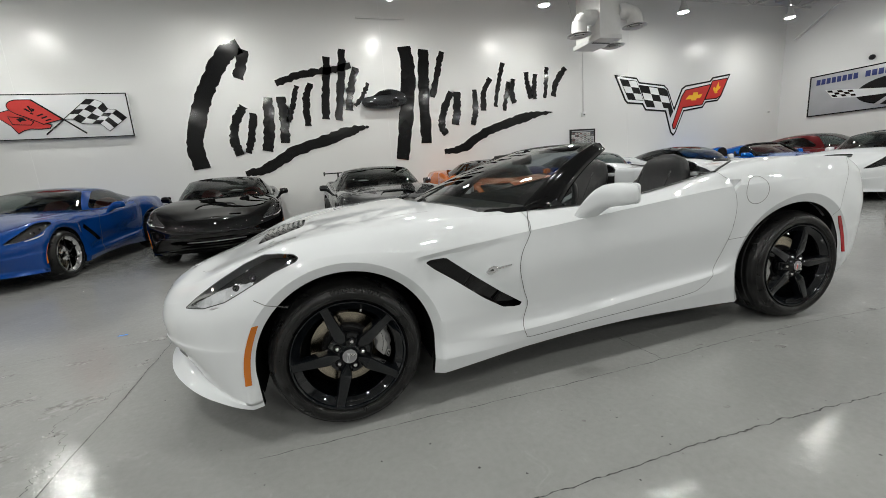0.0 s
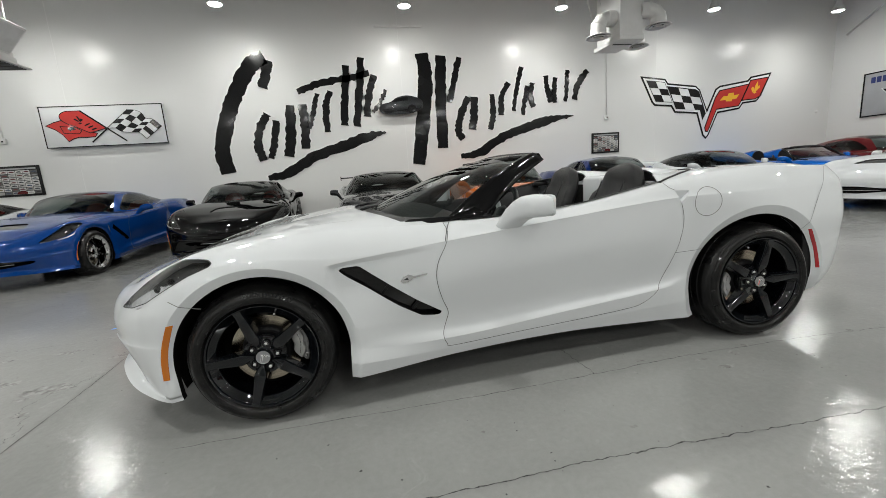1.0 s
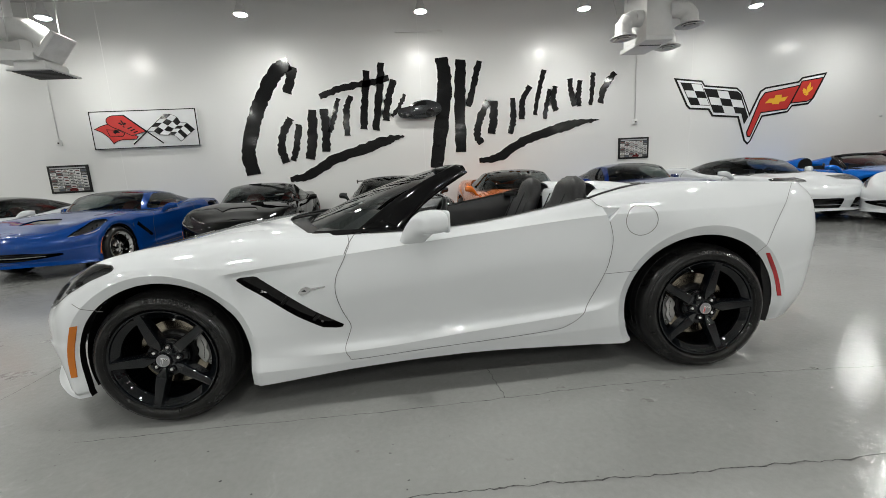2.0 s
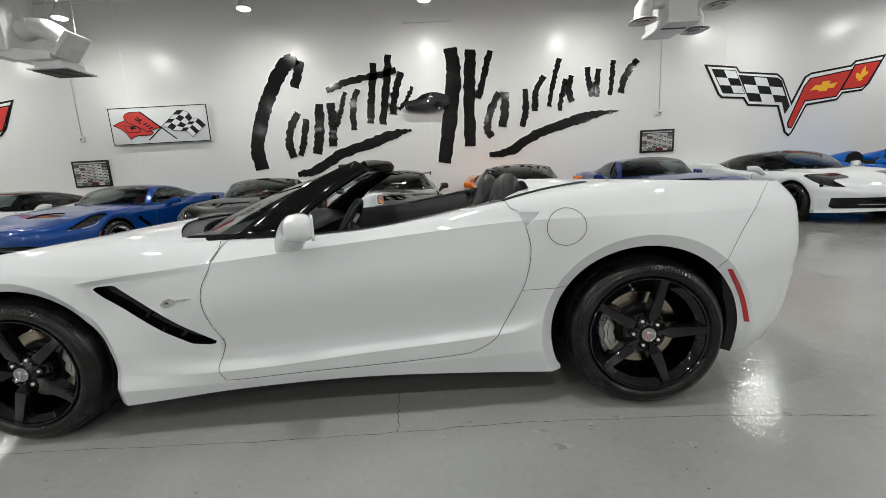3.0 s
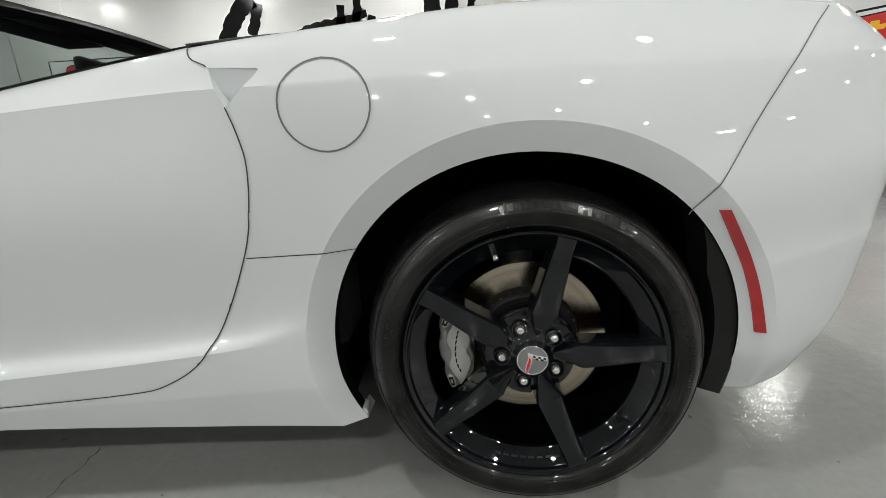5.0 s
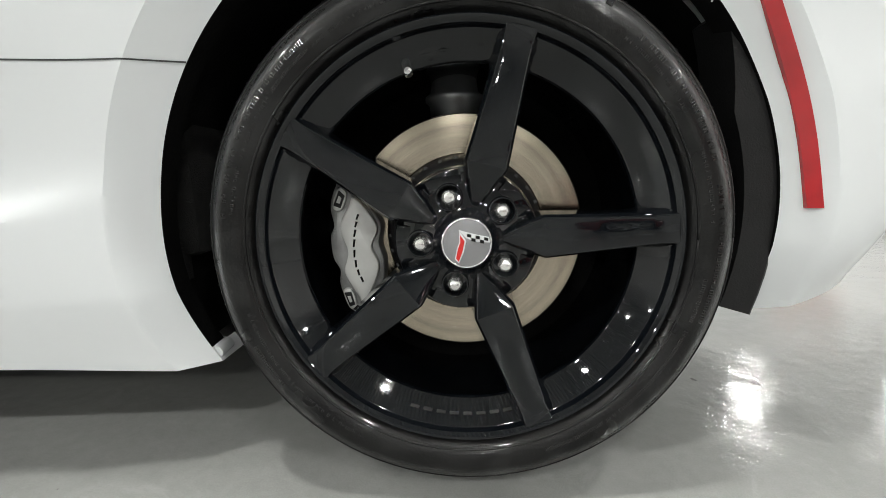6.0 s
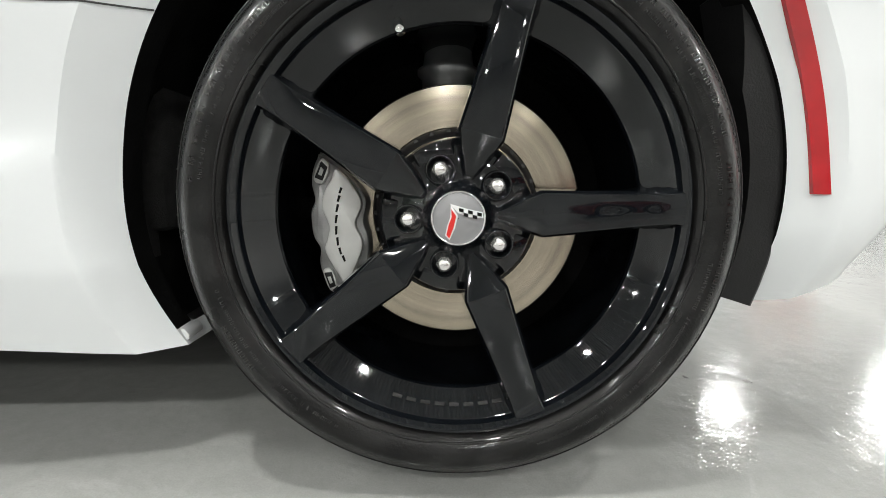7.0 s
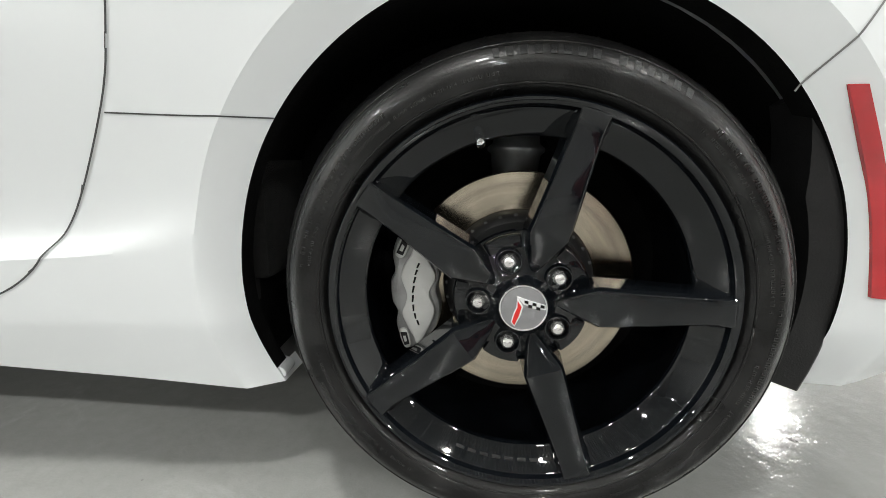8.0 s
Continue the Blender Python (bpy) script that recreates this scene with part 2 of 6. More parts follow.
def rings(sections, caps=True, closed=True):
    """Skins a list of equally long rings of points."""
    n = len(sections[0])
    verts = [p for s in sections for p in s]
    faces = []
    for i in range(len(sections) - 1):
        for q in range(n if closed else n - 1):
            p = (q + 1) % n
            faces.append((i * n + q, i * n + p, (i + 1) * n + p, (i + 1) * n + q))
    if caps and closed:
        faces.append(tuple(reversed(range(n))))
        faces.append(tuple((len(sections) - 1) * n + q for q in range(n)))
    return verts, faces


def tube_path(path, r, n=10, r_end=None):
    """A round tube along a path."""
    secs = []
    pts = [Vector(p) for p in path]
    for i, p in enumerate(pts):
        d = (pts[min(i + 1, len(pts) - 1)] - pts[max(i - 1, 0)]).normalized()
        a = d.orthogonal().normalized() if i == 0 else (prev - d * prev.dot(d)).normalized()
        prev = a
        b = d.cross(a)
        rr = r if r_end is None else r + (r_end - r) * i / (len(pts) - 1)
        secs.append([p + rr * (math.cos(2 * math.pi * k / n) * a + math.sin(2 * math.pi * k / n) * b) for k in range(n)])
    return rings(secs)


def slab(outline, depth, axis="y", at=0.0, bevel=0.0):
    """A flat plate with that outline (in the plane across the axis), extruded from at to at + depth."""
    bm = bmesh.new()
    vs = [bm.verts.new((p[0], at, p[1]) if axis == "y" else (p[0], p[1], at) if axis == "z" else (at, p[0], p[1])) for p in outline]
    f = bm.faces.new(vs)
    r = bmesh.ops.extrude_face_region(bm, geom=[f])
    d = {"x": (depth, 0, 0), "y": (0, depth, 0), "z": (0, 0, depth)}[axis]
    bmesh.ops.translate(bm, vec=d, verts=[g for g in r["geom"] if isinstance(g, bmesh.types.BMVert)])
    bmesh.ops.recalc_face_normals(bm, faces=bm.faces)
    if bevel:
        bmesh.ops.bevel(bm, geom=list(bm.edges), offset=bevel, segments=2, affect="EDGES", profile=0.5)
    return bm


def catmull(pts, n=8, closed=False):
    """A smooth line through points."""
    p = [np.array(q, float) for q in pts]
    out = []
    m = len(p)
    for i in range(m if closed else m - 1):
        a, b = p[i], p[(i + 1) % m]
        pa = p[i - 1] if (i or closed) else 2 * a - b
        pb = p[(i + 2) % m] if (i + 2 < m or closed) else 2 * b - a
        for k in range(n):
            t = k / n
            out.append(0.5 * (2 * a + (b - pa) * t + (2 * pa - 5 * a + 4 * b - pb) * t * t + (3 * a - pa - 3 * b + pb) * t ** 3))
    if not closed:
        out.append(p[-1])
    return [tuple(q) for q in out]


def poly_dist(x, z, outline):
    """Signed distance to a closed outline, negative inside (arrays)."""
    o = np.array(outline, float)
    d = np.full(x.shape, 1e9)
    inside = np.zeros(x.shape, bool)
    for a, b in zip(o, np.roll(o, -1, 0)):
        e = b - a
        t = np.clip(((x - a[0]) * e[0] + (z - a[1]) * e[1]) / (e @ e + 1e-12), 0, 1)
        d = np.minimum(d, np.hypot(x - a[0] - t * e[0], z - a[1] - t * e[1]))
        hit = ((a[1] > z) != (b[1] > z)) & (x < e[0] * (z - a[1]) / (e[1] if e[1] else 1e-12) + a[0])
        inside ^= hit
    return np.where(inside, -d, d)


# ---- the room ----
WALL_Y, RIGHT_X, LEFT_X, BACK_Y, ROOF_Z = 8.515, 15.2, -16.0, -15.0, 5.75


def setting(name, lo, hi, material):
    return tagged(part(name, boxed(lo, hi), material), kind="structure")


setting("floor", (LEFT_X - 0.3, BACK_Y - 0.3, -0.2), (RIGHT_X + 0.3, WALL_Y + 0.3, 0.0), M["floor"])
setting("wall_north", (LEFT_X, WALL_Y, 0.0), (RIGHT_X, WALL_Y + 0.25, ROOF_Z), M["wall"])
setting("wall_east", (RIGHT_X, BACK_Y, 0.0), (RIGHT_X + 0.25, WALL_Y + 0.25, ROOF_Z), M["wall"])
setting("wall_west", (LEFT_X - 0.25, BACK_Y, 0.0), (LEFT_X, WALL_Y + 0.25, ROOF_Z), M["wall"])
setting("wall_south", (LEFT_X - 0.25, BACK_Y - 0.25, 0.0), (RIGHT_X + 0.25, BACK_Y, ROOF_Z), M["far_wall"])

# corrugated steel deck
deck = []
nx = int((RIGHT_X - LEFT_X + 0.4) / 0.15)
for i in range(nx + 1):
    x = LEFT_X - 0.2 + i * 0.15
    deck += [(x, 0.0), (x + 0.05, 0.0), (x + 0.07, 0.045), (x + 0.13, 0.045)]
vs = [(x, y, ROOF_Z + z) for y in (BACK_Y - 0.2, WALL_Y + 0.2) for x, z in deck]
k = len(deck)
fs = [(i, i + 1, k + i + 1, k + i) for i in range(k - 1)]
tagged(put("ceiling", mesh_of("ceiling", vs, fs, False), M["ceiling"]), kind="structure")

# vertical joints of the wall panels
for i, x in enumerate((-5.42, 1.78, 8.95)):
    bm = boxed((x - 0.006, WALL_Y - 0.003, 0.0), (x + 0.006, WALL_Y + 0.01, 5.6))
    tagged(part("trim_wall_joint", bm, M["white_edge"]), kind="structure")


def bar_joist():
    """A steel bar joist along y, with its bent web."""
    t = thing("bar_joist", pose(0, 0, 0), "white-painted steel bar joist under the roof deck", "roof joist", "bar joists")
    y0, y1, zt, zb = BACK_Y, WALL_Y - 0.02, ROOF_Z - 0.005, 5.22
    for name, z in (("top_chord", zt), ("bottom_chord", zb)):
        bm = bmesh.new()
        box(bm, (-0.05, y0 if z == zt else y0 + 0.6, z - 0.05), (-0.006, y1 if z == zt else y1 - 0.7, z - 0.044 if z == zt else z - 0.056))
        box(bm, (0.006, y0 if z == zt else y0 + 0.6, z - 0.05), (0.05, y1 if z == zt else y1 - 0.7, z - 0.044 if z == zt else z - 0.056))
        box(bm, (-0.012, y0 if z == zt else y0 + 0.6, z - 0.05), (-0.006, y1 if z == zt else y1 - 0.7, z))
        box(bm, (0.006, y0 if z == zt else y0 + 0.6, z - 0.05), (0.012, y1 if z == zt else y1 - 0.7, z))
        part(name, bm, M["steel_white"], t)
    path = []
    y, up = y1 - 0.1, True
    while y > y0 + 0.1:
        path.append((0, y, zt - 0.02 if up else zb - 0.02))
        y -= 0.45
        up = not up
    v, f = tube_path(path, 0.011, 6)
    put("web", mesh_of("web", v, f), M["steel_white"], t)
    bm = boxed((-0.09, y1 - 0.14, zt - 0.20), (0.09, y1 + 0.02, zt - 0.055), bevel=0.004)
    part("seat", bm, M["steel_white"], t)
    return t


joist = bar_joist()
joist.matrix_basis = pose(-14.6, 0, 0)
for i in range(1, 17):
    copy_thing(joist, pose(-14.6 + 1.83 * i, 0, 0))

for y, z in ((7.85, 5.19), (3.2, 5.19), (-2.2, 5.19)):
    bm = boxed((LEFT_X, y, z - 0.03), (RIGHT_X, y + 0.03, z), bevel=0.003)
    tagged(part("joist_bridging", bm, M["steel_white"]), "thin white steel bridging angle across the joists", "roof bracing")


# hanging lamps
def ceiling_lamp():
    t = thing("ceiling_lamp", pose(0, 0, 0), "round white high-bay ceiling lamp, switched on", "ceiling lamp", "ceiling lamps")
    v, f = lathe([(0.30, 0.02), (0.29, 0.05), (0.16, 0.065), (0.12, 0.085), (0.03, 0.115), (0.0, 0.128), (-0.012, 0.130), (-0.012, 0.122), (0.01, 0.118)], 32, "z")
    put("housing", mesh_of("housing", v, f), M["lamp_shell"], t)
    v, f = lathe([(0.006, 0.116), (-0.014, 0.102), (-0.028, 0.070), (-0.034, 0.034), (-0.035, 0.002)], 32, "z")
    put("diffuser", mesh_of("diffuser", v, f), M["lamp_light"], t, "glowing frosted diffuser")
    v, f = tube_path([(0, 0, 0.28), (0, 0, 1.24)], 0.012, 8)
    put("rod", mesh_of("rod", v, f), M["steel_white"], t)
    return t


lamp = ceiling_lamp()
first = True
for y in (7.05, 3.4, -0.5, -4.0, -7.6, -11.2):
    for x in (-12.6, -9.0, -5.42, -1.8, 1.78, 5.3, 9.3, 13.1):
        if first:
            lamp.matrix_basis = pose(x, y, 4.55)
            first = False
        else:
            copy_thing(lamp, pose(x, y, 4.55))


# ---- wall graphics ----
def ribbon_outline(path, width, seed, rough=0.02, taper=(0.9, 0.95)):
    """The outline of one dry-brush stroke."""
    rnd = random.Random(seed)
    p = catmull(path, 9)
    n = len(p)
    left, right = [], []
    for i in range(n):
        a, b = p[max(i - 1, 0)], p[min(i + 1, n - 1)]
        dx, dz = b[0] - a[0], b[1] - a[1]
        l = math.hypot(dx, dz) or 1
        t = i / (n - 1)
        w = 0.5 * width * (taper[0] + (1 - taper[0]) * min(1, t * 4)) * (taper[1] + (1 - taper[1]) * min(1, (1 - t) * 4))
        j1, j2 = rnd.uniform(-rough, rough), rnd.uniform(-rough, rough)
        left.append((p[i][0] - dz / l * (w + j1), p[i][1] + dx / l * (w + j1)))
        right.append((p[i][0] + dz / l * (w + j2), p[i][1] - dx / l * (w + j2)))
    return left, right


def brush_stroke(path, width, seed, taper=(0.9, 0.95)):
    t = thing("wall_brush_mark", pose(0, WALL_Y, 0), "black brush-stroke shape with a thin white edge on the wall", "wall graphic", "brush marks")
    for name, grow, y0, y1, mat in (("edging", 0.035, -0.006, 0.0, M["white_edge"]), ("stroke", 0.0, -0.014, -0.0065, M["ink"])):
        le, ri = ribbon_outline(path, width + 2 * grow, seed, taper=taper)
        if grow:
            for side in (le, ri):
                a, b = side[0], side[1]
                side.insert(0, (2 * a[0] - b[0], 2 * a[1] - b[1]) if math.hypot(a[0] - b[0], a[1] - b[1]) < 0.06 else a)
        secs = [[(l[0], y0, l[1]), (r[0], y0, r[1]), (r[0], y1, r[1]), (l[0], y1, l[1])] for l, r in zip(le, ri)]
        v, f = rings(secs)
        put(name, mesh_of(name, v, f, False), mat, t)
    return t


STROKES_A = [
    (0.33, [(-1.32, 4.02), (-1.62, 3.86), (-1.97, 3.37), (-2.28, 2.74), (-2.51, 2.03), (-2.46, 1.47)]),
    (0.22, [(-1.24, 3.94), (-1.45, 3.35)]),
    (0.18, [(-1.43, 2.77), (-1.63, 2.45), (-1.72, 2.06), (-1.64, 1.72)]),
    (0.15, [(-1.48, 1.76), (-1.36, 2.08), (-1.25, 2.62)]),
    (0.23, [(-0.90, 2.95), (-0.96, 2.29), (-1.07, 1.78)]),
    (0.20, [(-0.62, 2.96), (-0.62, 2.48), (-0.65, 1.94)]),
    (0.11, [(-0.25, 3.19), (-0.38, 2.80), (-0.52, 2.40)]),
    (0.16, [(0.05, 3.24), (-0.09, 2.85), (-0.11, 2.30)]),
    (0.18, [(0.49, 3.81), (0.39, 3.10), (0.30, 2.44)]),
]
STROKES_B = [
    (0.18, [(0.85, 3.98), (0.74, 3.22), (0.60, 2.40)]),
    (0.15, [(-0.69, 3.24), (-0.11, 3.43), (0.57, 3.53), (1.01, 3.62)]),
    (0.17, [(1.12, 3.58), (0.93, 3.02), (0.87, 2.62)]),
    (0.10, [(1.02, 2.72), (1.21, 2.94), (1.38, 3.23)]),
    (0.35, [(2.33, 4.06), (2.38, 3.44), (2.25, 2.49), (2.06, 1.40)]),
    (0.28, [(2.81, 4.00), (2.74, 3.03), (2.71, 1.77)]),
    (0.15, [(3.26, 3.96), (3.13, 3.49), (2.96, 2.88)]),
    (0.18, [(3.46, 3.00), (3.25, 2.59), (3.15, 2.17), (3.26, 1.96)]),
    (0.20, [(3.61, 3.00), (3.59, 2.58), (3.53, 2.19)]),
]
STROKES_C = [
    (0.15, [(4.10, 3.05), (4.10, 2.49), (4.01, 2.17)]),
    (0.15, [(4.56, 3.32), (4.36, 2.98), (4.33, 2.52)]),
    (0.12, [(4.93, 3.70), (4.78, 3.17), (4.68, 2.61)]),
    (0.12, [(5.08, 3.23), (4.99, 2.88), (4.94, 2.50)]),
    (0.14, [(5.23, 3.30), (5.15, 3.02), (5.24, 2.69)]),
    (0.14, [(5.60, 3.47), (5.64, 3.15), (5.73, 2.79)]),
    (0.13, [(5.89, 3.42), (5.84, 3.07), (5.86, 2.78)]),
    (0.12, [(6.23, 3.60), (6.21, 3.27), (6.17, 2.80)]),
    (0.16, [(6.82, 3.58), (6.55, 3.26), (6.43, 2.84)]),
]
for i, (w, p) in enumerate(STROKES_A + STROKES_B + STROKES_C):
    brush_stroke(p, w, i)
brush_stroke([(-1.60, 1.31), (-1.15, 1.39), (-0.50, 1.73), (0.28, 1.97), (0.9, 2.16), (1.29, 2.24)], 0.24, 60, (0.5, 0.15))
brush_stroke([(3.18, 1.53), (3.69, 1.60), (4.32, 1.95), (5.02, 2.17), (5.75, 2.36), (6.40, 2.42)], 0.23, 61, (0.5, 0.15))


def checks(t, corners, nu, nv, y0, y1):
    """Dark squares of a chequered flag spread over a four-cornered field."""
    a, b, c, d = [np.array(q, float) for q in corners]

    def at(u, v):
        return (a * (1 - u) + b * u) * (1 - v) + (d * (1 - u) + c * u) * v
    for i in range(nu):
        for j in range(nv):
            if (i + j) % 2:
                continue
            q = [at(i / nu, j / nv), at((i + 1) / nu, j / nv), at((i + 1) / nu, (j + 1) / nv), at(i / nu, (j + 1) / nv)]
            part("check", slab([tuple(p) for p in q], y1 - y0, "y", y0), M["ink"], t)


def chequers(t, corners, nu, nv, odd):
    """White squares of a chequered flag on a black field."""
    a, b, c, d = [np.array(q, float) for q in corners]
    at = lambda u, v: (a * (1 - u) + b * u) * (1 - v) + (d * (1 - u) + c * u) * v
    for i in range(nu):
        for j in range(nv):
            if (i + j) % 2 == odd:
                q = [at(i / nu, j / nv), at((i + 1) / nu, j / nv), at((i + 1) / nu, (j + 1) / nv), at(i / nu, (j + 1) / nv)]
                part("white_check", slab([tuple(p) for p in q], 0.003, "y", -0.0275), M["white_board"], t)


def grown(outline, d):
    o = np.array(outline, float)
    out = []
    area = sum(a[0] * b[1] - b[0] * a[1] for a, b in zip(o, np.roll(o, -1, 0)))
    s = 1 if area > 0 else -1
    for i in range(len(o)):
        a, b, c = o[i - 1], o[i], o[(i + 1) % len(o)]
        e1, e2 = (b - a) / np.linalg.norm(b - a), (c - b) / np.linalg.norm(c - b)
        n1, n2 = s * np.array((e1[1], -e1[0])), s * np.array((e2[1], -e2[0]))
        m = n1 + n2
        m /= max(np.linalg.norm(m), 1e-6)
        out.append(tuple(b + m * d / max(0.45, m @ n1)))
    return out


def crossed_flag_emblem(dx=0.0):
    t = thing("wall_emblem", pose(dx, WALL_Y, 0), "large V-shaped emblem of chequered and red flags on the wall", "wall emblem")
    outer = [(8.48, 3.37), (9.23, 3.29), (9.32, 3.17), (10.25, 3.08), (10.39, 2.97), (10.67, 2.38), (10.95, 2.98), (11.09, 3.06), (12.06, 3.19), (12.16, 3.29), (12.85, 3.39), (12.54, 2.76), (12.39, 2.61), (11.91, 2.57), (11.79, 2.42), (11.04, 2.33), (10.74, 1.69), (10.67, 1.62), (10.57, 1.71), (10.34, 2.34), (9.59, 2.40), (9.47, 2.57), (8.93, 2.61), (8.84, 2.69)]
    left = [(8.62, 3.28), (9.22, 3.22), (9.49, 2.66), (8.94, 2.70)]
    right = [(9.29, 3.11), (10.26, 3.00), (10.37, 2.93), (10.63, 2.32), (10.52, 2.13), (10.42, 2.42), (9.61, 2.48)]
    red = [(11.07, 2.94), (12.09, 3.10), (12.13, 3.20), (12.77, 3.28), (12.49, 2.74), (12.34, 2.67), (11.85, 2.64), (11.76, 2.49), (10.99, 2.42), (10.72, 1.80), (10.64, 1.81), (10.61, 1.92), (10.93, 2.75)]
    part("backing", slab(grown(outer, 0.02), 0.012, "y", -0.012), M["ink"], t)
    part("border", slab(grown(outer, -0.026), 0.006, "y", -0.0185), M["white_board"], t)
    part("black_outline", slab(left, 0.004, "y", -0.023), M["ink"], t)
    part("black_outline", slab(right, 0.004, "y", -0.0232), M["ink"], t)
    part("black_outline", slab(grown(red, 0.012), 0.004, "y", -0.023), M["ink"], t)
    part("red_field", slab(grown(red, -0.016), 0.004, "y", -0.0275), M["red"], t, "red flag half")
    part("black_outline", slab([(12.075, 3.12), (12.105, 3.09), (11.865, 2.62), (11.835, 2.66)], 0.003, "y", -0.0310), M["ink"], t)
    chequers(t, [(8.645, 3.262), (9.21, 3.203), (9.465, 2.675), (8.95, 2.715)], 2, 3, 1)
    chequers(t, [(9.36, 3.082), (10.30, 2.962), (10.575, 2.37), (9.605, 2.495)], 3, 3, 1)
    part("gold_bar", slab([(11.08, 2.66), (11.21, 2.78), (11.35, 2.78), (11.38, 2.86), (11.56, 2.87), (11.56, 2.79), (11.75, 2.82), (11.66, 2.70), (11.52, 2.69), (11.49, 2.63), (11.30, 2.63), (11.29, 2.67)], 0.003, "y", -0.032), M["yellow"], t)
    for q in ([(12.26, 2.83), (12.31, 2.82), (12.41, 3.04), (12.39, 3.17), (12.31, 3.05)], [(12.21, 2.87), (12.27, 2.88), (12.28, 2.98), (12.20, 3.02), (12.17, 2.96)], [(12.33, 2.88), (12.38, 2.92), (12.47, 2.99), (12.46, 3.05), (12.39, 3.00)], [(12.22, 2.84), (12.24, 2.86), (12.37, 2.87), (12.35, 2.84)]):
        part("gold_leaf", slab(q, 0.003, "y", -0.032), M["yellow"], t)
    return t


crossed_flag_emblem()
crossed_flag_emblem(-21.0)


# sign with crossed flags on a white board
sg = thing("flag_sign", pose(-5.89, WALL_Y, 2.23), "white board sign with a red and a chequered flag crossed", "sign")
part("board", boxed((0.0, -0.10, 0.0), (2.32, 0.0, 0.835), bevel=0.006), M["white_board"], sg)
for lo, hi in (((-0.008, -0.106, -0.008), (2.328, -0.085, 0.010)), ((-0.008, -0.106, 0.825), (2.328, -0.085, 0.843)), ((-0.008, -0.106, 0.0105), (0.010, -0.085, 0.8245)), ((2.310, -0.106, 0.0105), (2.328, -0.085, 0.8245))):
    part("frame", boxed(lo, hi, bevel=0.003), M["ink"], sg)
for a, b in (((0.74, 0.74), (1.52, 0.08)), ((1.65, 0.73), (0.86, 0.08))):
    dx, dz = b[0] - a[0], b[1] - a[1]
    l_ = math.hypot(dx, dz)
    nx, nz = -dz / l_ * 0.014, dx / l_ * 0.014
    part("pole", slab([(a[0] - nx, a[1] - nz), (b[0] - nx, b[1] - nz), (b[0] + nx, b[1] + nz), (a[0] + nx, a[1] + nz)], 0.004, "y", -0.1065 - 0.0045 * (a[0] > 1)), M["ink"], sg)
low = [(0.08, 0.45), (0.22, 0.51), (0.37, 0.55), (0.61, 0.43), (0.86, 0.30), (0.98, 0.26), (0.94, 0.20), (0.78, 0.19), (0.63, 0.20), (0.52, 0.17), (0.43, 0.12), (0.35, 0.26), (0.23, 0.37)]
top = catmull([(0.49, 0.73), (0.41, 0.70), (0.36, 0.64), (0.38, 0.56), (0.48, 0.48), (0.61, 0.42)], 4) + [(0.86, 0.28), (1.17, 0.36), (0.74, 0.73)]
for o, y in ((low, -0.1110), (top, -0.1190)):
    part("red_flag", slab(grown(o, 0.012), 0.0025, "y", y), M["ink"], sg)
    part("red_flag", slab(grown(o, -0.004), 0.0025, "y", y - 0.003), M["red"], sg, "waving red flag")
pent = [(0.32, 0.44), (0.60, 0.41), (0.72, 0.33), (0.66, 0.26), (0.37, 0.28)]
part("dark_mark", slab(pent, 0.0012, "y", -0.1155), M["ink"], sg)
part("red_flag", slab(grown(pent, -0.014), 0.0012, "y", -0.1170), M["red"], sg)
marks = [[(0.45, 0.38), (0.52, 0.41), (0.57, 0.40), (0.61, 0.35), (0.53, 0.35), (0.50, 0.32), (0.48, 0.35)]]
marks += [[(0.66, 0.63), (0.70, 0.62), (0.74, 0.52), (0.72, 0.50)], [(0.60, 0.57), (0.64, 0.58), (0.71, 0.52), (0.68, 0.51)], [(0.73, 0.58), (0.78, 0.56), (0.76, 0.52), (0.73, 0.53)], [(0.68, 0.48), (0.71, 0.50), (0.75, 0.47), (0.72, 0.46)]]
marks += [[(0.78 + k * 0.06, 0.44 - k * 0.045), (0.88 + k * 0.055, 0.48 - k * 0.05), (0.90 + k * 0.055, 0.46 - k * 0.05), (0.80 + k * 0.06, 0.42 - k * 0.045)] for k in range(3)]
for k, q in enumerate(marks):
    part("dark_mark", slab(q, 0.0012, "y", -0.1185 if k == 0 else -0.1235), M["ink"], sg)
fly_top = catmull([(1.64, 0.72), (1.78, 0.71), (1.90, 0.65), (1.97, 0.53), (2.10, 0.51), (2.25, 0.36)], 6)
fly_low = catmull([(1.21, 0.36), (1.35, 0.36), (1.47, 0.28), (1.65, 0.26), (1.79, 0.25), (1.92, 0.11)], 6)


def fly(u, v):
    """A place on the waving chequered flag."""
    k = u * (len(fly_top) - 1)
    i = min(int(k), len(fly_top) - 2)
    a = np.array(fly_top[i]) * (1 - k + i) + np.array(fly_top[i + 1]) * (k - i)
    b = np.array(fly_low[i]) * (1 - k + i) + np.array(fly_low[i + 1]) * (k - i)
    return tuple(a * (1 - v) + b * v)


edge = [fly(i / 20, 0) for i in range(21)] + [fly(1 - i / 20, 1) for i in range(21)]
part("chequered_flag", slab(grown(edge, 0.010), 0.004, "y", -0.1155), M["ink"], sg)
for i in range(5):
    for j in range(4):
        if (i + j) % 2:
            u0, u1, v0, v1 = i / 5, (i + 1) / 5, j / 4, (j + 1) / 4
            us = [u0 + (u1 - u0) * k / 4 for k in range(5)]
            part("white_check", slab([fly(u, v0) for u in us] + [fly(u, v1) for u in reversed(us)], 0.003, "y", -0.1195), M["white_board"], sg)


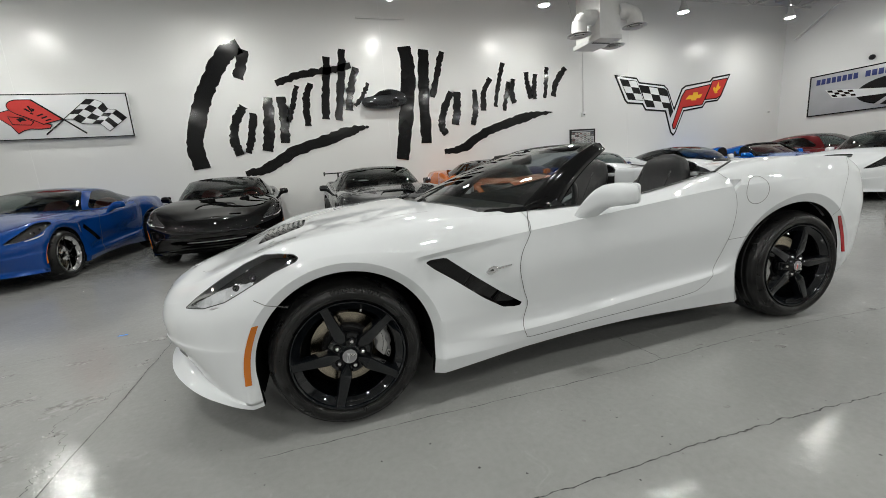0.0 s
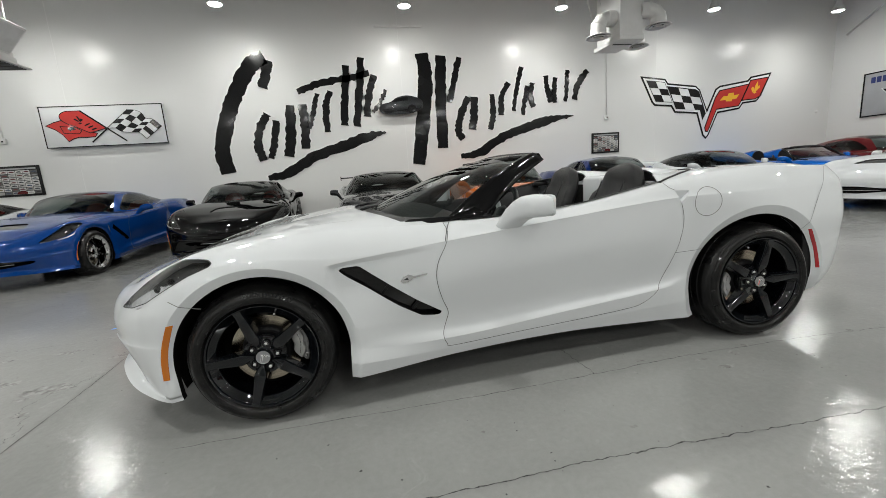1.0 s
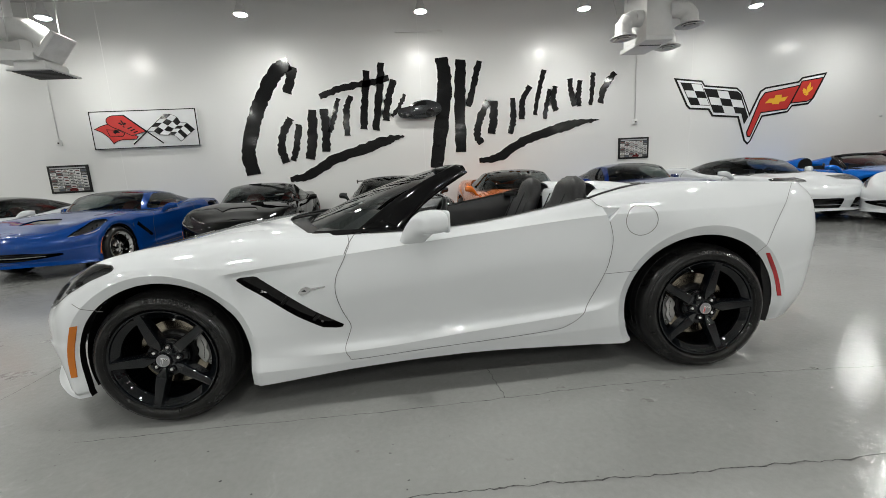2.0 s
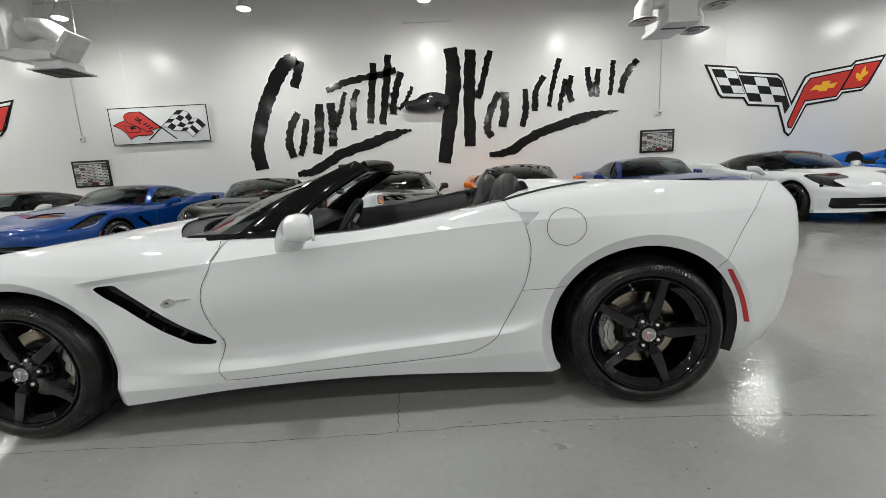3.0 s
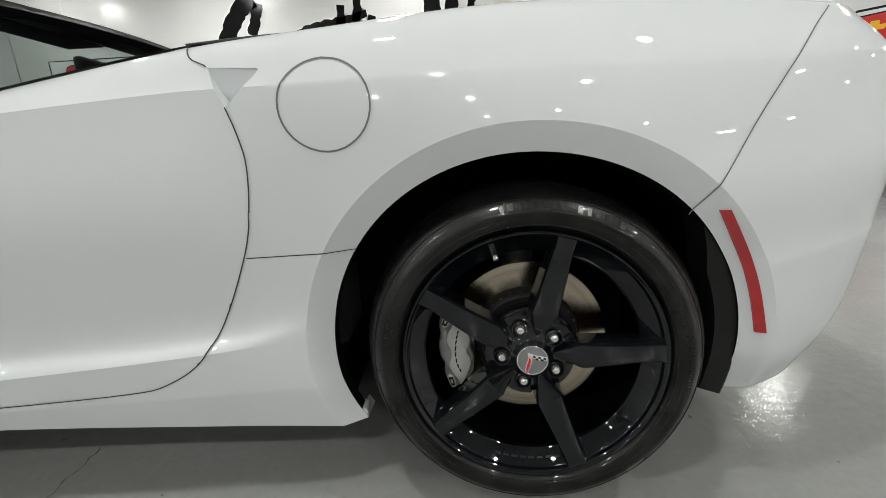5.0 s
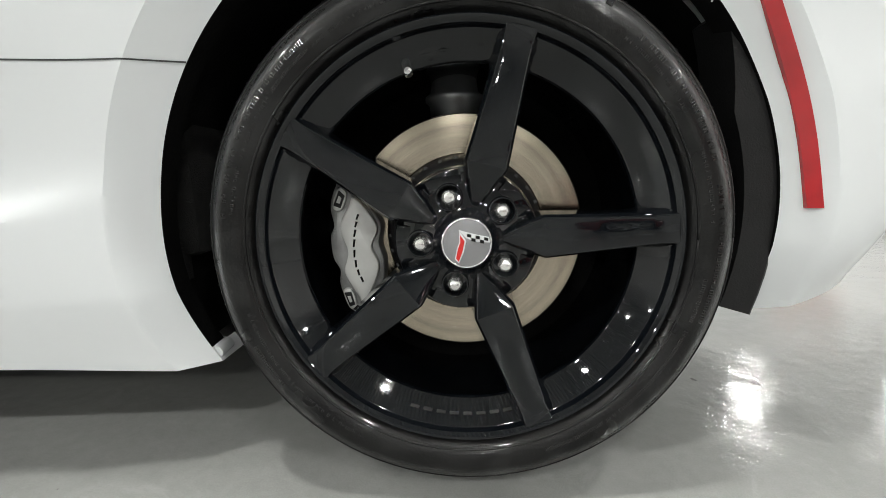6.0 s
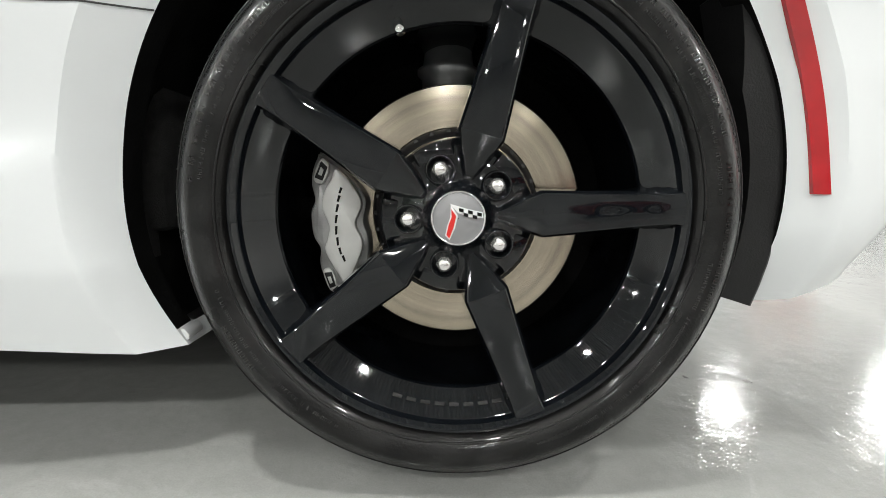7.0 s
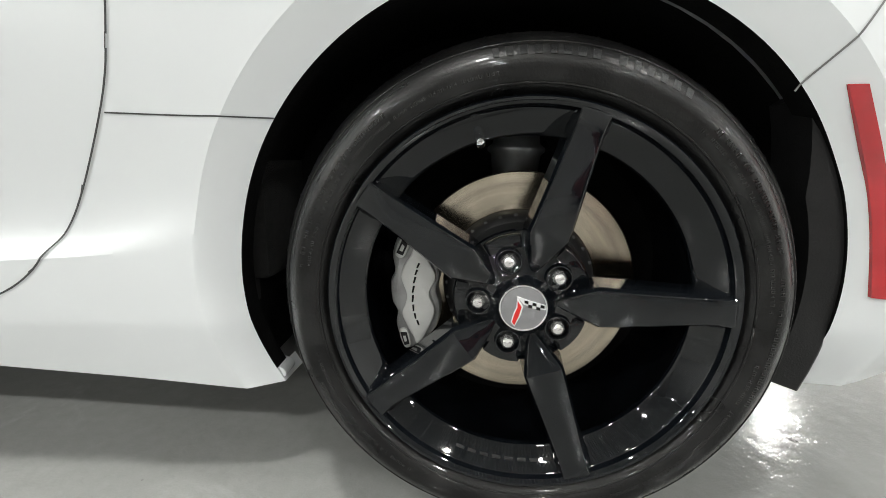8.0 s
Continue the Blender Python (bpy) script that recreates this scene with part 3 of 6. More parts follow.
def photo_poster(x0, z0, w, h, label):
    """A framed board of small picture tiles."""
    t = thing("photo_poster", pose(x0, WALL_Y, z0), label, "poster", "photo posters")
    part("frame", boxed((0, -0.03, 0), (w, 0, h), bevel=0.006), M["trim_black"], t)
    cols, rws = 6, 7
    rnd = random.Random(5)
    tones = [(0.04, 0.04, 0.045), (0.12, 0.03, 0.03), (0.30, 0.30, 0.30), (0.03, 0.03, 0.035), (0.04, 0.06, 0.10), (0.16, 0.13, 0.06)]
    grounds = [(0.62, 0.62, 0.61), (0.50, 0.50, 0.49), (0.62, 0.62, 0.61), (0.10, 0.10, 0.10), (0.30, 0.29, 0.27)]
    for c in tones + grounds:
        key = "tile_%d_%d_%d" % tuple(int(v * 100) for v in c)
        if key not in M:
            M[key] = principled(key, c, 0.4)
    pick = lambda l: M["tile_%d_%d_%d" % tuple(int(v * 100) for v in l[rnd.randrange(len(l))])]
    dx, dz = (w - 0.09) / cols, (h - 0.13) / rws
    for i in range(cols):
        for j in range(rws):
            x, z = 0.045 + i * dx, 0.04 + j * dz
            part("picture", boxed((x + 0.005, -0.034, z + 0.005), (x + dx - 0.005, -0.0305, z + dz - 0.005)), pick(grounds), t)
            part("picture", slab([(x + dx * .14, z + dz * .32), (x + dx * .86, z + dz * .32), (x + dx * .84, z + dz * .52), (x + dx * .62, z + dz * .70), (x + dx * .38, z + dz * .68), (x + dx * .16, z + dz * .50)], 0.0025, "y", -0.037), pick(tones), t)
    part("title_bar", boxed((0.06, -0.034, h - 0.075), (w - 0.06, -0.0305, h - 0.045)), M["silver"], t)
    part("picture", slab([(w * 0.44, 0.05), (w * 0.66, 0.045), (w * 0.67, 0.085), (w * 0.60, 0.115), (w * 0.48, 0.10)], 0.003, "y", -0.041), M["maroon_paint"], t, "red car picture")
    return t


photo_poster(-7.08, 1.27, 0.90, 0.64, "black-framed poster of small car pictures on the white wall")
photo_poster(6.94, 1.38, 0.85, 0.55, "black-framed poster of small car pictures on the white wall")

# silver sign on the side wall
ss = thing("silver_sign", pose(RIGHT_X, 7.62, 1.90, 0, 0, -90), "silver board sign with blue bars and a dark oval emblem", "sign")
part("board", boxed((0, -0.05, 0), (4.3, 0, 1.17), bevel=0.006), M["silver_board"], ss)
for lo, hi in (((-0.02, -0.06, -0.02), (4.32, 0, 0.012)), ((-0.02, -0.06, 1.158), (4.32, 0, 1.19)), ((-0.02, -0.06, 0.0125), (0.012, 0, 1.1575))):
    part("frame", boxed(lo, hi), M["ink"], ss)
x = 0.16
for n, wch in ((8, 0.13), (9, 0.14)):
    for i in range(n):
        part("blue_bar", boxed((x, -0.058, 0.90), (x + wch * 0.78, -0.052, 1.06), bevel=0.002), M["sign_blue"], ss)
        x += wch
    x += 0.14
v, f = lathe([(-0.066, 0.001), (-0.066, 0.40), (-0.06, 0.44), (-0.052, 0.44)], 48)
ob = put("oval", mesh_of("oval", [(p[0] * 2.1 + 2.1, p[1], p[2] * 0.9 + 0.46) for p in v], f), M["ink"], ss)
for q, mt in (([(0.42, 0.72), (1.1, 0.62), (1.9, 0.50), (1.9, 0.36), (1.15, 0.38), (0.62, 0.46)], "white_board"), ([(2.2, 0.50), (2.9, 0.60), (3.9, 0.76), (3.7, 0.52), (2.9, 0.40), (2.2, 0.36)], "silver")):
    part("flag", slab(q, 0.006, "y", -0.075), M[mt], ss)
checks(ss, [(0.46, 0.70), (1.1, 0.60), (1.2, 0.42), (0.64, 0.48)], 5, 3, -0.079, -0.0755)
for q in ([(1.6, 0.10), (1.7, 0.06), (2.3, 0.50), (2.2, 0.53)], [(2.5, 0.06), (2.6, 0.10), (2.0, 0.53), (1.92, 0.50)]):
    part("pole", slab(q, 0.006, "y", -0.085), M["silver"], ss)

# metal car plaque between the brush marks
cp = thing("car_plaque", pose(1.17, WALL_Y - 0.16, 2.62), "dark metal relief of a sports car on the wall", "wall plaque")
prof = catmull([(0.0, 0.16), (0.05, 0.06), (0.2, 0.02), (0.55, 0.0), (0.85, 0.04), (1.05, 0.12), (1.08, 0.26), (1.0, 0.36), (0.72, 0.44), (0.45, 0.40), (0.28, 0.30), (0.06, 0.25)], 5, True)
part("body", slab(prof, 0.15, "y", 0.0, 0.008), M["grey_paint"], cp)
part("windscreen", slab([(0.30, 0.30), (0.47, 0.385), (0.70, 0.42), (0.72, 0.33)], 0.01, "y", -0.011), M["gloss_black"], cp)
part("grille", slab([(0.06, 0.08), (0.34, 0.05), (0.36, 0.11), (0.08, 0.15)], 0.01, "y", -0.011), M["ink"], cp)
for cx in (0.80,):
    v, f = lathe([(-0.02, 0.10), (-0.02, 0.07), (-0.01, 0.04), (-0.02, 0.001)], 24)
    put("wheel", mesh_of("wheel", [(p[0] + cx, p[1], p[2] + 0.12) for p in v], f), M["ink"], cp)

# picture-hanging rail high on the wall, conduits and small boxes
rl = thing("wall_rail", pose(1.23, WALL_Y, 4.64), "thin white metal rail high on the wall", "rail")
part("bar", boxed((0, -0.05, 0), (1.15, -0.02, 0.05), bevel=0.004), M["plastic_white"], rl)
for x in (0.1, 0.55, 1.0):
    part("bracket", boxed((x, -0.02, 0.01), (x + 0.04, 0, 0.04)), M["plastic_white"], rl)


def wall_box(x, z, z_top, label, lean=0.0):
    t = thing("wall_switch", pose(x, WALL_Y, z), label, "switch box", "wall boxes")
    part("box", boxed((-0.06, -0.05, -0.06), (0.06, 0, 0.06), bevel=0.008), M["plastic_white"], t)
    part("button", boxed((-0.012, -0.056, -0.02), (0.02, -0.051, 0.012)), M["ink"], t)
    v, f = tube_path([(0, -0.012, 0.06), (lean * 0.5, -0.012, (z_top - z) / 2), (lean, -0.012, z_top - z)], 0.010, 8)
    put("conduit", mesh_of("conduit", v, f), M["plastic_white"], t)


wall_box(-6.70, 2.42, 5.4, "small white wall box with a thin conduit above it")
wall_box(7.39, 2.33, 5.4, "small white wall box with a thin conduit above it")
sn = thing("wall_sensor", pose(14.7, WALL_Y, 2.21), "small white round sensor on the wall", "sensor")
v, f = lathe([(0, 0.045), (-0.03, 0.043), (-0.05, 0.02), (-0.05, 0.001)], 20)
put("cover", mesh_of("cover", v, f), M["plastic_white"], sn)
ca = thing("security_camera", pose(RIGHT_X, 6.2, 3.3), "small dark dome camera on the side wall", "camera")
v, f = lathe([(0.0, 0.07), (0.04, 0.07), (0.08, 0.045), (0.10, 0.001)], 20)
put("dome", mesh_of("dome", [(-p[1], p[0], p[2]) for p in v], f), M["trim_black"], ca)
v, f = tube_path([(RIGHT_X - 0.05, 8.2, 4.35), (RIGHT_X - 0.05, 7.2, 5.0), (RIGHT_X - 0.05, 6.4, 5.15), (RIGHT_X - 0.05, 2.0, 5.5)], 0.035, 10)
tagged(put("wall_pipe", mesh_of("wall_pipe", v, f), M["plastic_white"]), "white pipe running up the side wall", "pipe")


# ---- air ducts ----
def round_diffuser(t, x, y, z):
    for k, (r, dz) in enumerate(((0.27, 0.0), (0.20, -0.025), (0.13, -0.045))):
        v, f = lathe([(z + dz + 0.05, r * 0.55), (z + dz + 0.012, r * 0.92), (z + dz, r), (z + dz - 0.008, r), (z + dz - 0.004, r * 0.9), (z + dz + 0.03, r * 0.55)], 32, "z")
        put("diffuser_ring", mesh_of("diffuser_ring", [(p[0] + x, p[1] + y, p[2]) for p in v], f), M["duct"], t)
    v, f = lathe([(z - 0.012, 0.001), (z - 0.012, 0.16)], 24, "z")
    put("throat", mesh_of("throat", [(p[0] + x, p[1] + y, p[2] + 0.02) for p in v], f), M["grille"], t)


def duct_elbow(t, p0, out, x, y, z):
    """A segmented round elbow out of the trunk's side and down to a diffuser."""
    a = Vector(p0)
    o = Vector(out)
    path = [a, a + 0.16 * o, a + 0.30 * o + Vector((0, 0, -0.05)), a + 0.38 * o + Vector((0, 0, -0.16)), Vector((x, y, z + 0.16)), Vector((x, y, z + 0.03))]
    v, f = tube_path(path, 0.165, 24)
    put("elbow", mesh_of("elbow", v, f), M["duct"], t, sharp=18)
    for i in (1, 2, 3):
        d = (path[i + 1] - path[i - 1]).normalized()
        v, f = tube_path([path[i] - 0.008 * d, path[i] + 0.008 * d], 0.172, 24)
        put("bead", mesh_of("bead", v, f), M["duct"], t, sharp=30)


dt = thing("air_duct", pose(0, 0, 0), "white sheet-metal air duct drop with round diffusers", "air duct", "air ducts")
part("trunk", boxed((6.46, 6.62, 3.83), (7.02, 7.50, 5.9), bevel=0.004), M["duct"], dt)
part("plenum", boxed((6.44, 6.58, 3.74), (7.04, 7.60, 3.83), bevel=0.004), M["duct"], dt)
part("slot", boxed((6.5, 6.9, 3.732), (6.98, 6.96, 3.7395)), M["grille"], dt)
duct_elbow(dt, (6.46, 6.85, 4.25), (-1, 0, 0), 6.08, 6.85, 3.87)
duct_elbow(dt, (7.02, 6.72, 4.36), (1, -0.3, 0), 7.40, 6.60, 4.02)
duct_elbow(dt, (7.02, 7.30, 4.16), (1, 0, 0), 7.40, 7.30, 3.80)
round_diffuser(dt, 6.08, 6.85, 3.87)
round_diffuser(dt, 7.40, 6.60, 4.02)
round_diffuser(dt, 7.40, 7.30, 3.80)
for x in (6.3, 6.62):
    v, f = tube_path([(x, 7.3, 4.1), (x - 0.35, 7.4, 5.5)], 0.008, 6)
    put("hanger", mesh_of("hanger", v, f), M["steel_white"], dt)

d2 = thing("air_duct", pose(0, 0, 0), "white sheet-metal air duct with a square grille and an elbow", "air duct", "air ducts")
part("trunk", boxed((-6.9, 6.7, 3.90), (-6.25, 7.45, 5.9), bevel=0.004), M["duct"], d2)
part("plenum", slab([(-6.95, 3.95), (-6.1, 3.72), (-5.5, 3.72), (-5.5, 3.85), (-6.2, 3.95)], 0.75, "y", 6.75), M["duct"], d2)
v, f = tube_path([(-6.25, 7.1, 4.35), (-6.0, 7.1, 4.40), (-5.75, 7.08, 4.36), (-5.55, 7.06, 4.24), (-5.38, 7.05, 4.08)], 0.19, 24)
put("elbow", mesh_of("elbow", v, f), M["duct"], d2, sharp=18)
mm = pose(-5.25, 7.0, 3.98, 0, 40, 0)
part("grille_box", boxed((-0.05, -0.27, -0.27), (0.03, 0.27, 0.27), bevel=0.004, m=mm), M["duct"], d2)
part("grille_face", boxed((0.032, -0.24, -0.24), (0.036, 0.24, 0.24), m=mm), M["steel_white"], d2)
part("neck", boxed((-5.95, 6.85, 3.58), (-5.4, 7.4, 3.73), bevel=0.004), M["duct"], d2)
part("register", boxed((-6.05, 6.78, 3.55), (-5.25, 7.5, 3.575), bevel=0.004), M["duct"], d2)
for i in range(7):
    y = 6.84 + i * 0.09
    part("slat", boxed((-6.0, y, 3.535), (-5.3, y + 0.05, 3.547)), M["grille"], d2)
for x, y in ((-5.9, 7.3), (-5.3, 7.2), (-6.0, 6.9)):
    v, f = tube_path([(x, y, 4.1), (x + 0.05, y, 5.5)], 0.008, 6)
    put("hanger", mesh_of("hanger", v, f), M["steel_white"], d2)


# ---- floor joints and cracks ----
def floor_line(pts, width, seed, wobble=0.01, name="floor_joint", mat="crack", n=24):
    rnd = random.Random(seed)
    p = []
    for a, b in zip(pts, pts[1:]):
        for k in range(n):
            t = k / n
            p.append((a[0] + (b[0] - a[0]) * t, a[1] + (b[1] - a[1]) * t))
    p.append(pts[-1])
    verts, faces = [], []
    off = 0.0
    for i, q in enumerate(p):
        a, b = p[max(i - 1, 0)], p[min(i + 1, len(p) - 1)]
        dx, dy = b[0] - a[0], b[1] - a[1]
        l = math.hypot(dx, dy) or 1
        off = off * 0.7 + rnd.uniform(-wobble, wobble)
        w = width * rnd.uniform(0.35, 1.3) / 2
        for s in (-1, 1):
            verts.append((q[0] - dy / l * (off + s * w), q[1] + dx / l * (off + s * w), 0.0012))
        if i:
            faces.append((2 * i - 2, 2 * i - 1, 2 * i + 1, 2 * i))
    tagged(put(name, mesh_of(name, verts, faces), M[mat]), kind="structure")


floor_line([(-1.16, -9), (-1.17, 0.4), (-1.18, 1.65), (-1.16, 8.4)], 0.006, 1, 0.004, n=60)
floor_line([(-12, 1.57), (-2.2, 1.60), (1, 1.66), (5.0, 1.74), (14, 1.8)], 0.004, 2, 0.004, n=60)
floor_line([(-1.2, -0.62), (0.2, -0.63), (1.2, -0.63), (1.9, -0.66), (2.8, -0.71), (6.0, -0.8)], 0.006, 3, 0.006, n=40)
floor_line([(-0.4, -0.06), (1.1, -0.08), (2.1, -0.06), (2.9, -0.08), (3.6, -0.15), (6, -0.2)], 0.004, 4, 0.004, n=40)
floor_line([(1.57, 0.24), (1.60, -0.07)], 0.004, 5, 0.006)
floor_line([(-1.25, 0.05), (-1.22, 0.3), (-1.40, 0.62), (-1.25, 0.85), (-1.2, 0.9)], 0.004, 6, 0.02)
floor_line([(5.2, -7), (5.3, 2), (5.2, 8)], 0.005, 7, 0.004, n=60)


def floor_patch(cx, cy, rx, ry, seed):
    """A scraped, uneven patch in the floor coating."""
    rnd = random.Random(seed)
    n = 46
    outline = [(cx + rx * math.cos(6.2832 * i / n) * rnd.uniform(0.55, 1.1), cy + ry * math.sin(6.2832 * i / n) * rnd.uniform(0.55, 1.1)) for i in range(n)]
    verts = [(cx, cy, 0.002)] + [(x, y, 0.0008) for x, y in outline]
    faces = [(0, i + 1, (i + 1) % n + 1) for i in range(n)]
    tagged(put("floor_patch", mesh_of("floor_patch", verts, faces), M["scuff"]), kind="structure")


for i, q in enumerate(((-1.42, 0.78, 0.16, 0.07), (-1.62, 0.50, 0.07, 0.03), (2.55, -0.06, 0.025, 0.02), (2.2, -0.12, 0.05, 0.012), (1.9, -0.03, 0.06, 0.008), (2.95, -0.12, 0.012, 0.012), (3.3, 0.25, 0.01, 0.01), (0.9, -0.35, 0.012, 0.01), (2.42, -0.11, 0.03, 0.03), (1.5, -0.5, 0.02, 0.012), (-1.95, 0.72, 0.20, 0.08), (-1.75, 0.95, 0.14, 0.05), (-1.5, 0.35, 0.12, 0.06), (-2.1, 0.35, 0.16, 0.06), (-1.35, 0.5, 0.05, 0.03), (-2.3, 1.1, 0.12, 0.05), (3.0, 0.35, 0.02, 0.015), (2.25, -0.22, 0.05, 0.02), (2.75, -0.25, 0.03, 0.012), (3.25, -0.1, 0.02, 0.02))):
    floor_patch(*q, i)
# flaked coating beside the long joint
rnd = random.Random(31)
for i in range(46):
    x, y = rnd.uniform(-3.0, -1.2), rnd.uniform(-.5, 1.7)
    r = rnd.uniform(.02, .11) * (1.0 if x > -2.4 else .7)
    floor_patch(x, y, r * rnd.uniform(1.0, 2.2), r * rnd.uniform(.25, .6), 100 + i)
rnd = random.Random(9)
verts, faces = [], []
for i in range(420):
    x, y, r = rnd.uniform(-3.2, 5.0), rnd.uniform(-1.2, 3.2), rnd.uniform(0.0015, 0.006)
    k = len(verts)
    m = rnd.randrange(4, 7)
    for j in range(m):
        a = 6.2832 * j / m + rnd.uniform(-0.4, 0.4)
        verts.append((x + r * rnd.uniform(0.5, 1.4) * math.cos(a), y + r * rnd.uniform(0.5, 1.4) * math.sin(a), 0.0009))
    faces.append(tuple(range(k, k + m)))
tagged(put("floor_specks", mesh_of("floor_specks", verts, faces), M["crack"]), "small dark chips and specks in the floor coating", "floor specks", kind="stuff")
tp = thing("tape_scrap", pose(-1.65, 1.86, 0.001), "small scrap of blue tape on the floor", "tape")
part("scrap", slab([(0, 0), (0.06, 0.005), (0.062, 0.024), (0.004, 0.022)], 0.001, "z", 0), M["tape"], tp)


# ---- sports cars: body skinned over eight feature lines that run from nose to tail ----
# local frame: x to the rear from the front axle, y to the car's right, z up
LINE_A = [(-.91, 0, .205), (-.84, .335, .205), (-.72, .56, .19), (-.56, .75, .18), (-.37, .878, .17), (0, .89, .15), (.385, .877, .148), (.89, .84, .178), (1.47, .832, .196), (2.09, .815, .168), (2.33, .812, .154), (2.71, .865, .18), (3.10, .845, .212), (3.335, .755, .262), (3.43, .46, .30), (3.44, 0, .30)]
LINE_B = [(-0.835, 0, 0.25), (-0.77, 0.31, 0.248), (-0.665, 0.535, 0.236), (-0.53, 0.745, 0.21), (-0.37, 0.884, 0.19), (0, 0.905, 0.24), (0.42, 0.895, 0.225), (0.88, 0.860, 0.222), (1.47, 0.854, 0.25), (2.09, 0.842, 0.265), (2.33, 0.83, 0.27), (2.71, 0.885, 0.31), (3.08, 0.885, 0.31), (3.375, 0.785, 0.37), (3.48, 0.48, 0.41), (3.50, 0, 0.41)]
LINE_C = [(-0.89, 0, 0.37), (-0.825, 0.345, 0.37), (-0.7, 0.58, 0.38), (-0.535, 0.775, 0.39), (-0.36, 0.893, 0.4), (0, 0.92, 0.4), (0.42, 0.882, 0.295), (0.88, 0.873, 0.282), (1.47, 0.868, 0.325), (2.09, 0.851, 0.368), (2.33, 0.83, 0.4), (2.71, 0.897, 0.46), (3.06, 0.89, 0.47), (3.395, 0.80, 0.53), (3.51, 0.49, 0.55), (3.53, 0, 0.55)]
LINE_D = [(-0.9, 0, 0.46), (-0.83, 0.355, 0.465), (-0.69, 0.59, 0.5), (-0.515, 0.78, 0.545), (-0.35, 0.892, 0.59), (0, 0.918, 0.62), (0.42, 0.892, 0.55), (0.86, 0.888, 0.57), (1.47, 0.884, 0.62), (2.08, 0.862, 0.66), (2.33, 0.846, 0.67), (2.71, 0.902, 0.7), (3.05, 0.884, 0.68), (3.41, 0.80, 0.7), (3.53, 0.50, 0.71), (3.55, 0, 0.71)]
LINE_E = [(-.88, 0, .535), (-.81, .355, .545), (-.655, .575, .585), (-.475, .75, .655), (-.3, .853, .725), (0, .885, .765), (.42, .886, .735), (.86, .885, .765), (1.47, .884, .818), (2.08, .858, .862), (2.33, .852, .866), (2.71, .872, .868), (3.03, .845, .862), (3.40, .772, .872), (3.525, .48, .865), (3.545, 0, .865)]
LINE_F = [(-.83, 0, .6), (-.765, .34, .61), (-.615, .535, .655), (-.43, .685, .735), (-.24, .75, .805), (0, .765, .838), (.42, .79, .852), (.86, .79, .842), (1.47, .805, .858), (2.08, .795, .944), (2.33, .775, .972), (2.71, .765, .998), (3.03, .762, .985), (3.36, .715, .966), (3.48, .45, .955), (3.50, 0, .953)]
LINE_G = [(-.78, 0, .632), (-.72, .25, .645), (-.58, .36, .685), (-.40, .43, .75), (-.22, .45, .80), (0, .46, .845), (.42, .48, .895), (.86, .54, .885), (1.47, .52, .88), (2.08, .52, .965), (2.33, .50, .988), (2.71, .45, .998), (3.03, .42, .975), (3.33, .40, .952), (3.43, .25, .95), (3.45, 0, .95)]
LINE_H = [(-.76, 0, .64), (-.69, 0, .665), (-.57, 0, .70), (-.38, 0, .76), (-.20, 0, .81), (0, 0, .85), (.42, 0, .905), (.86, 0, .90), (1.47, 0, .90), (2.08, 0, .96), (2.33, 0, .975), (2.71, 0, .965), (3.03, 0, .955), (3.31, 0, .95), (3.41, 0, .95), (3.43, 0, .95)]
# the soft hollow over the sharp edge low on the doors; elsewhere it follows its neighbours
LINE_V = [tuple(c + .3 * (d - c) for c, d in zip(p, q)) for p, q in zip(LINE_C, LINE_D)]
LINE_V[7:10] = [(.88, .846, .375), (1.47, .838, .405), (2.09, .831, .430)]
LINES = np.array([LINE_A, LINE_B, LINE_C, LINE_V, LINE_D, LINE_E, LINE_F, LINE_G, LINE_H], float)


def hermite(a, b, ma, mb, t):
    t2, t3 = t * t, t ** 3
    return a * (2 * t3 - 3 * t2 + 1) + ma * (t3 - 2 * t2 + t) + b * (3 * t2 - 2 * t3) + mb * (t3 - t2)


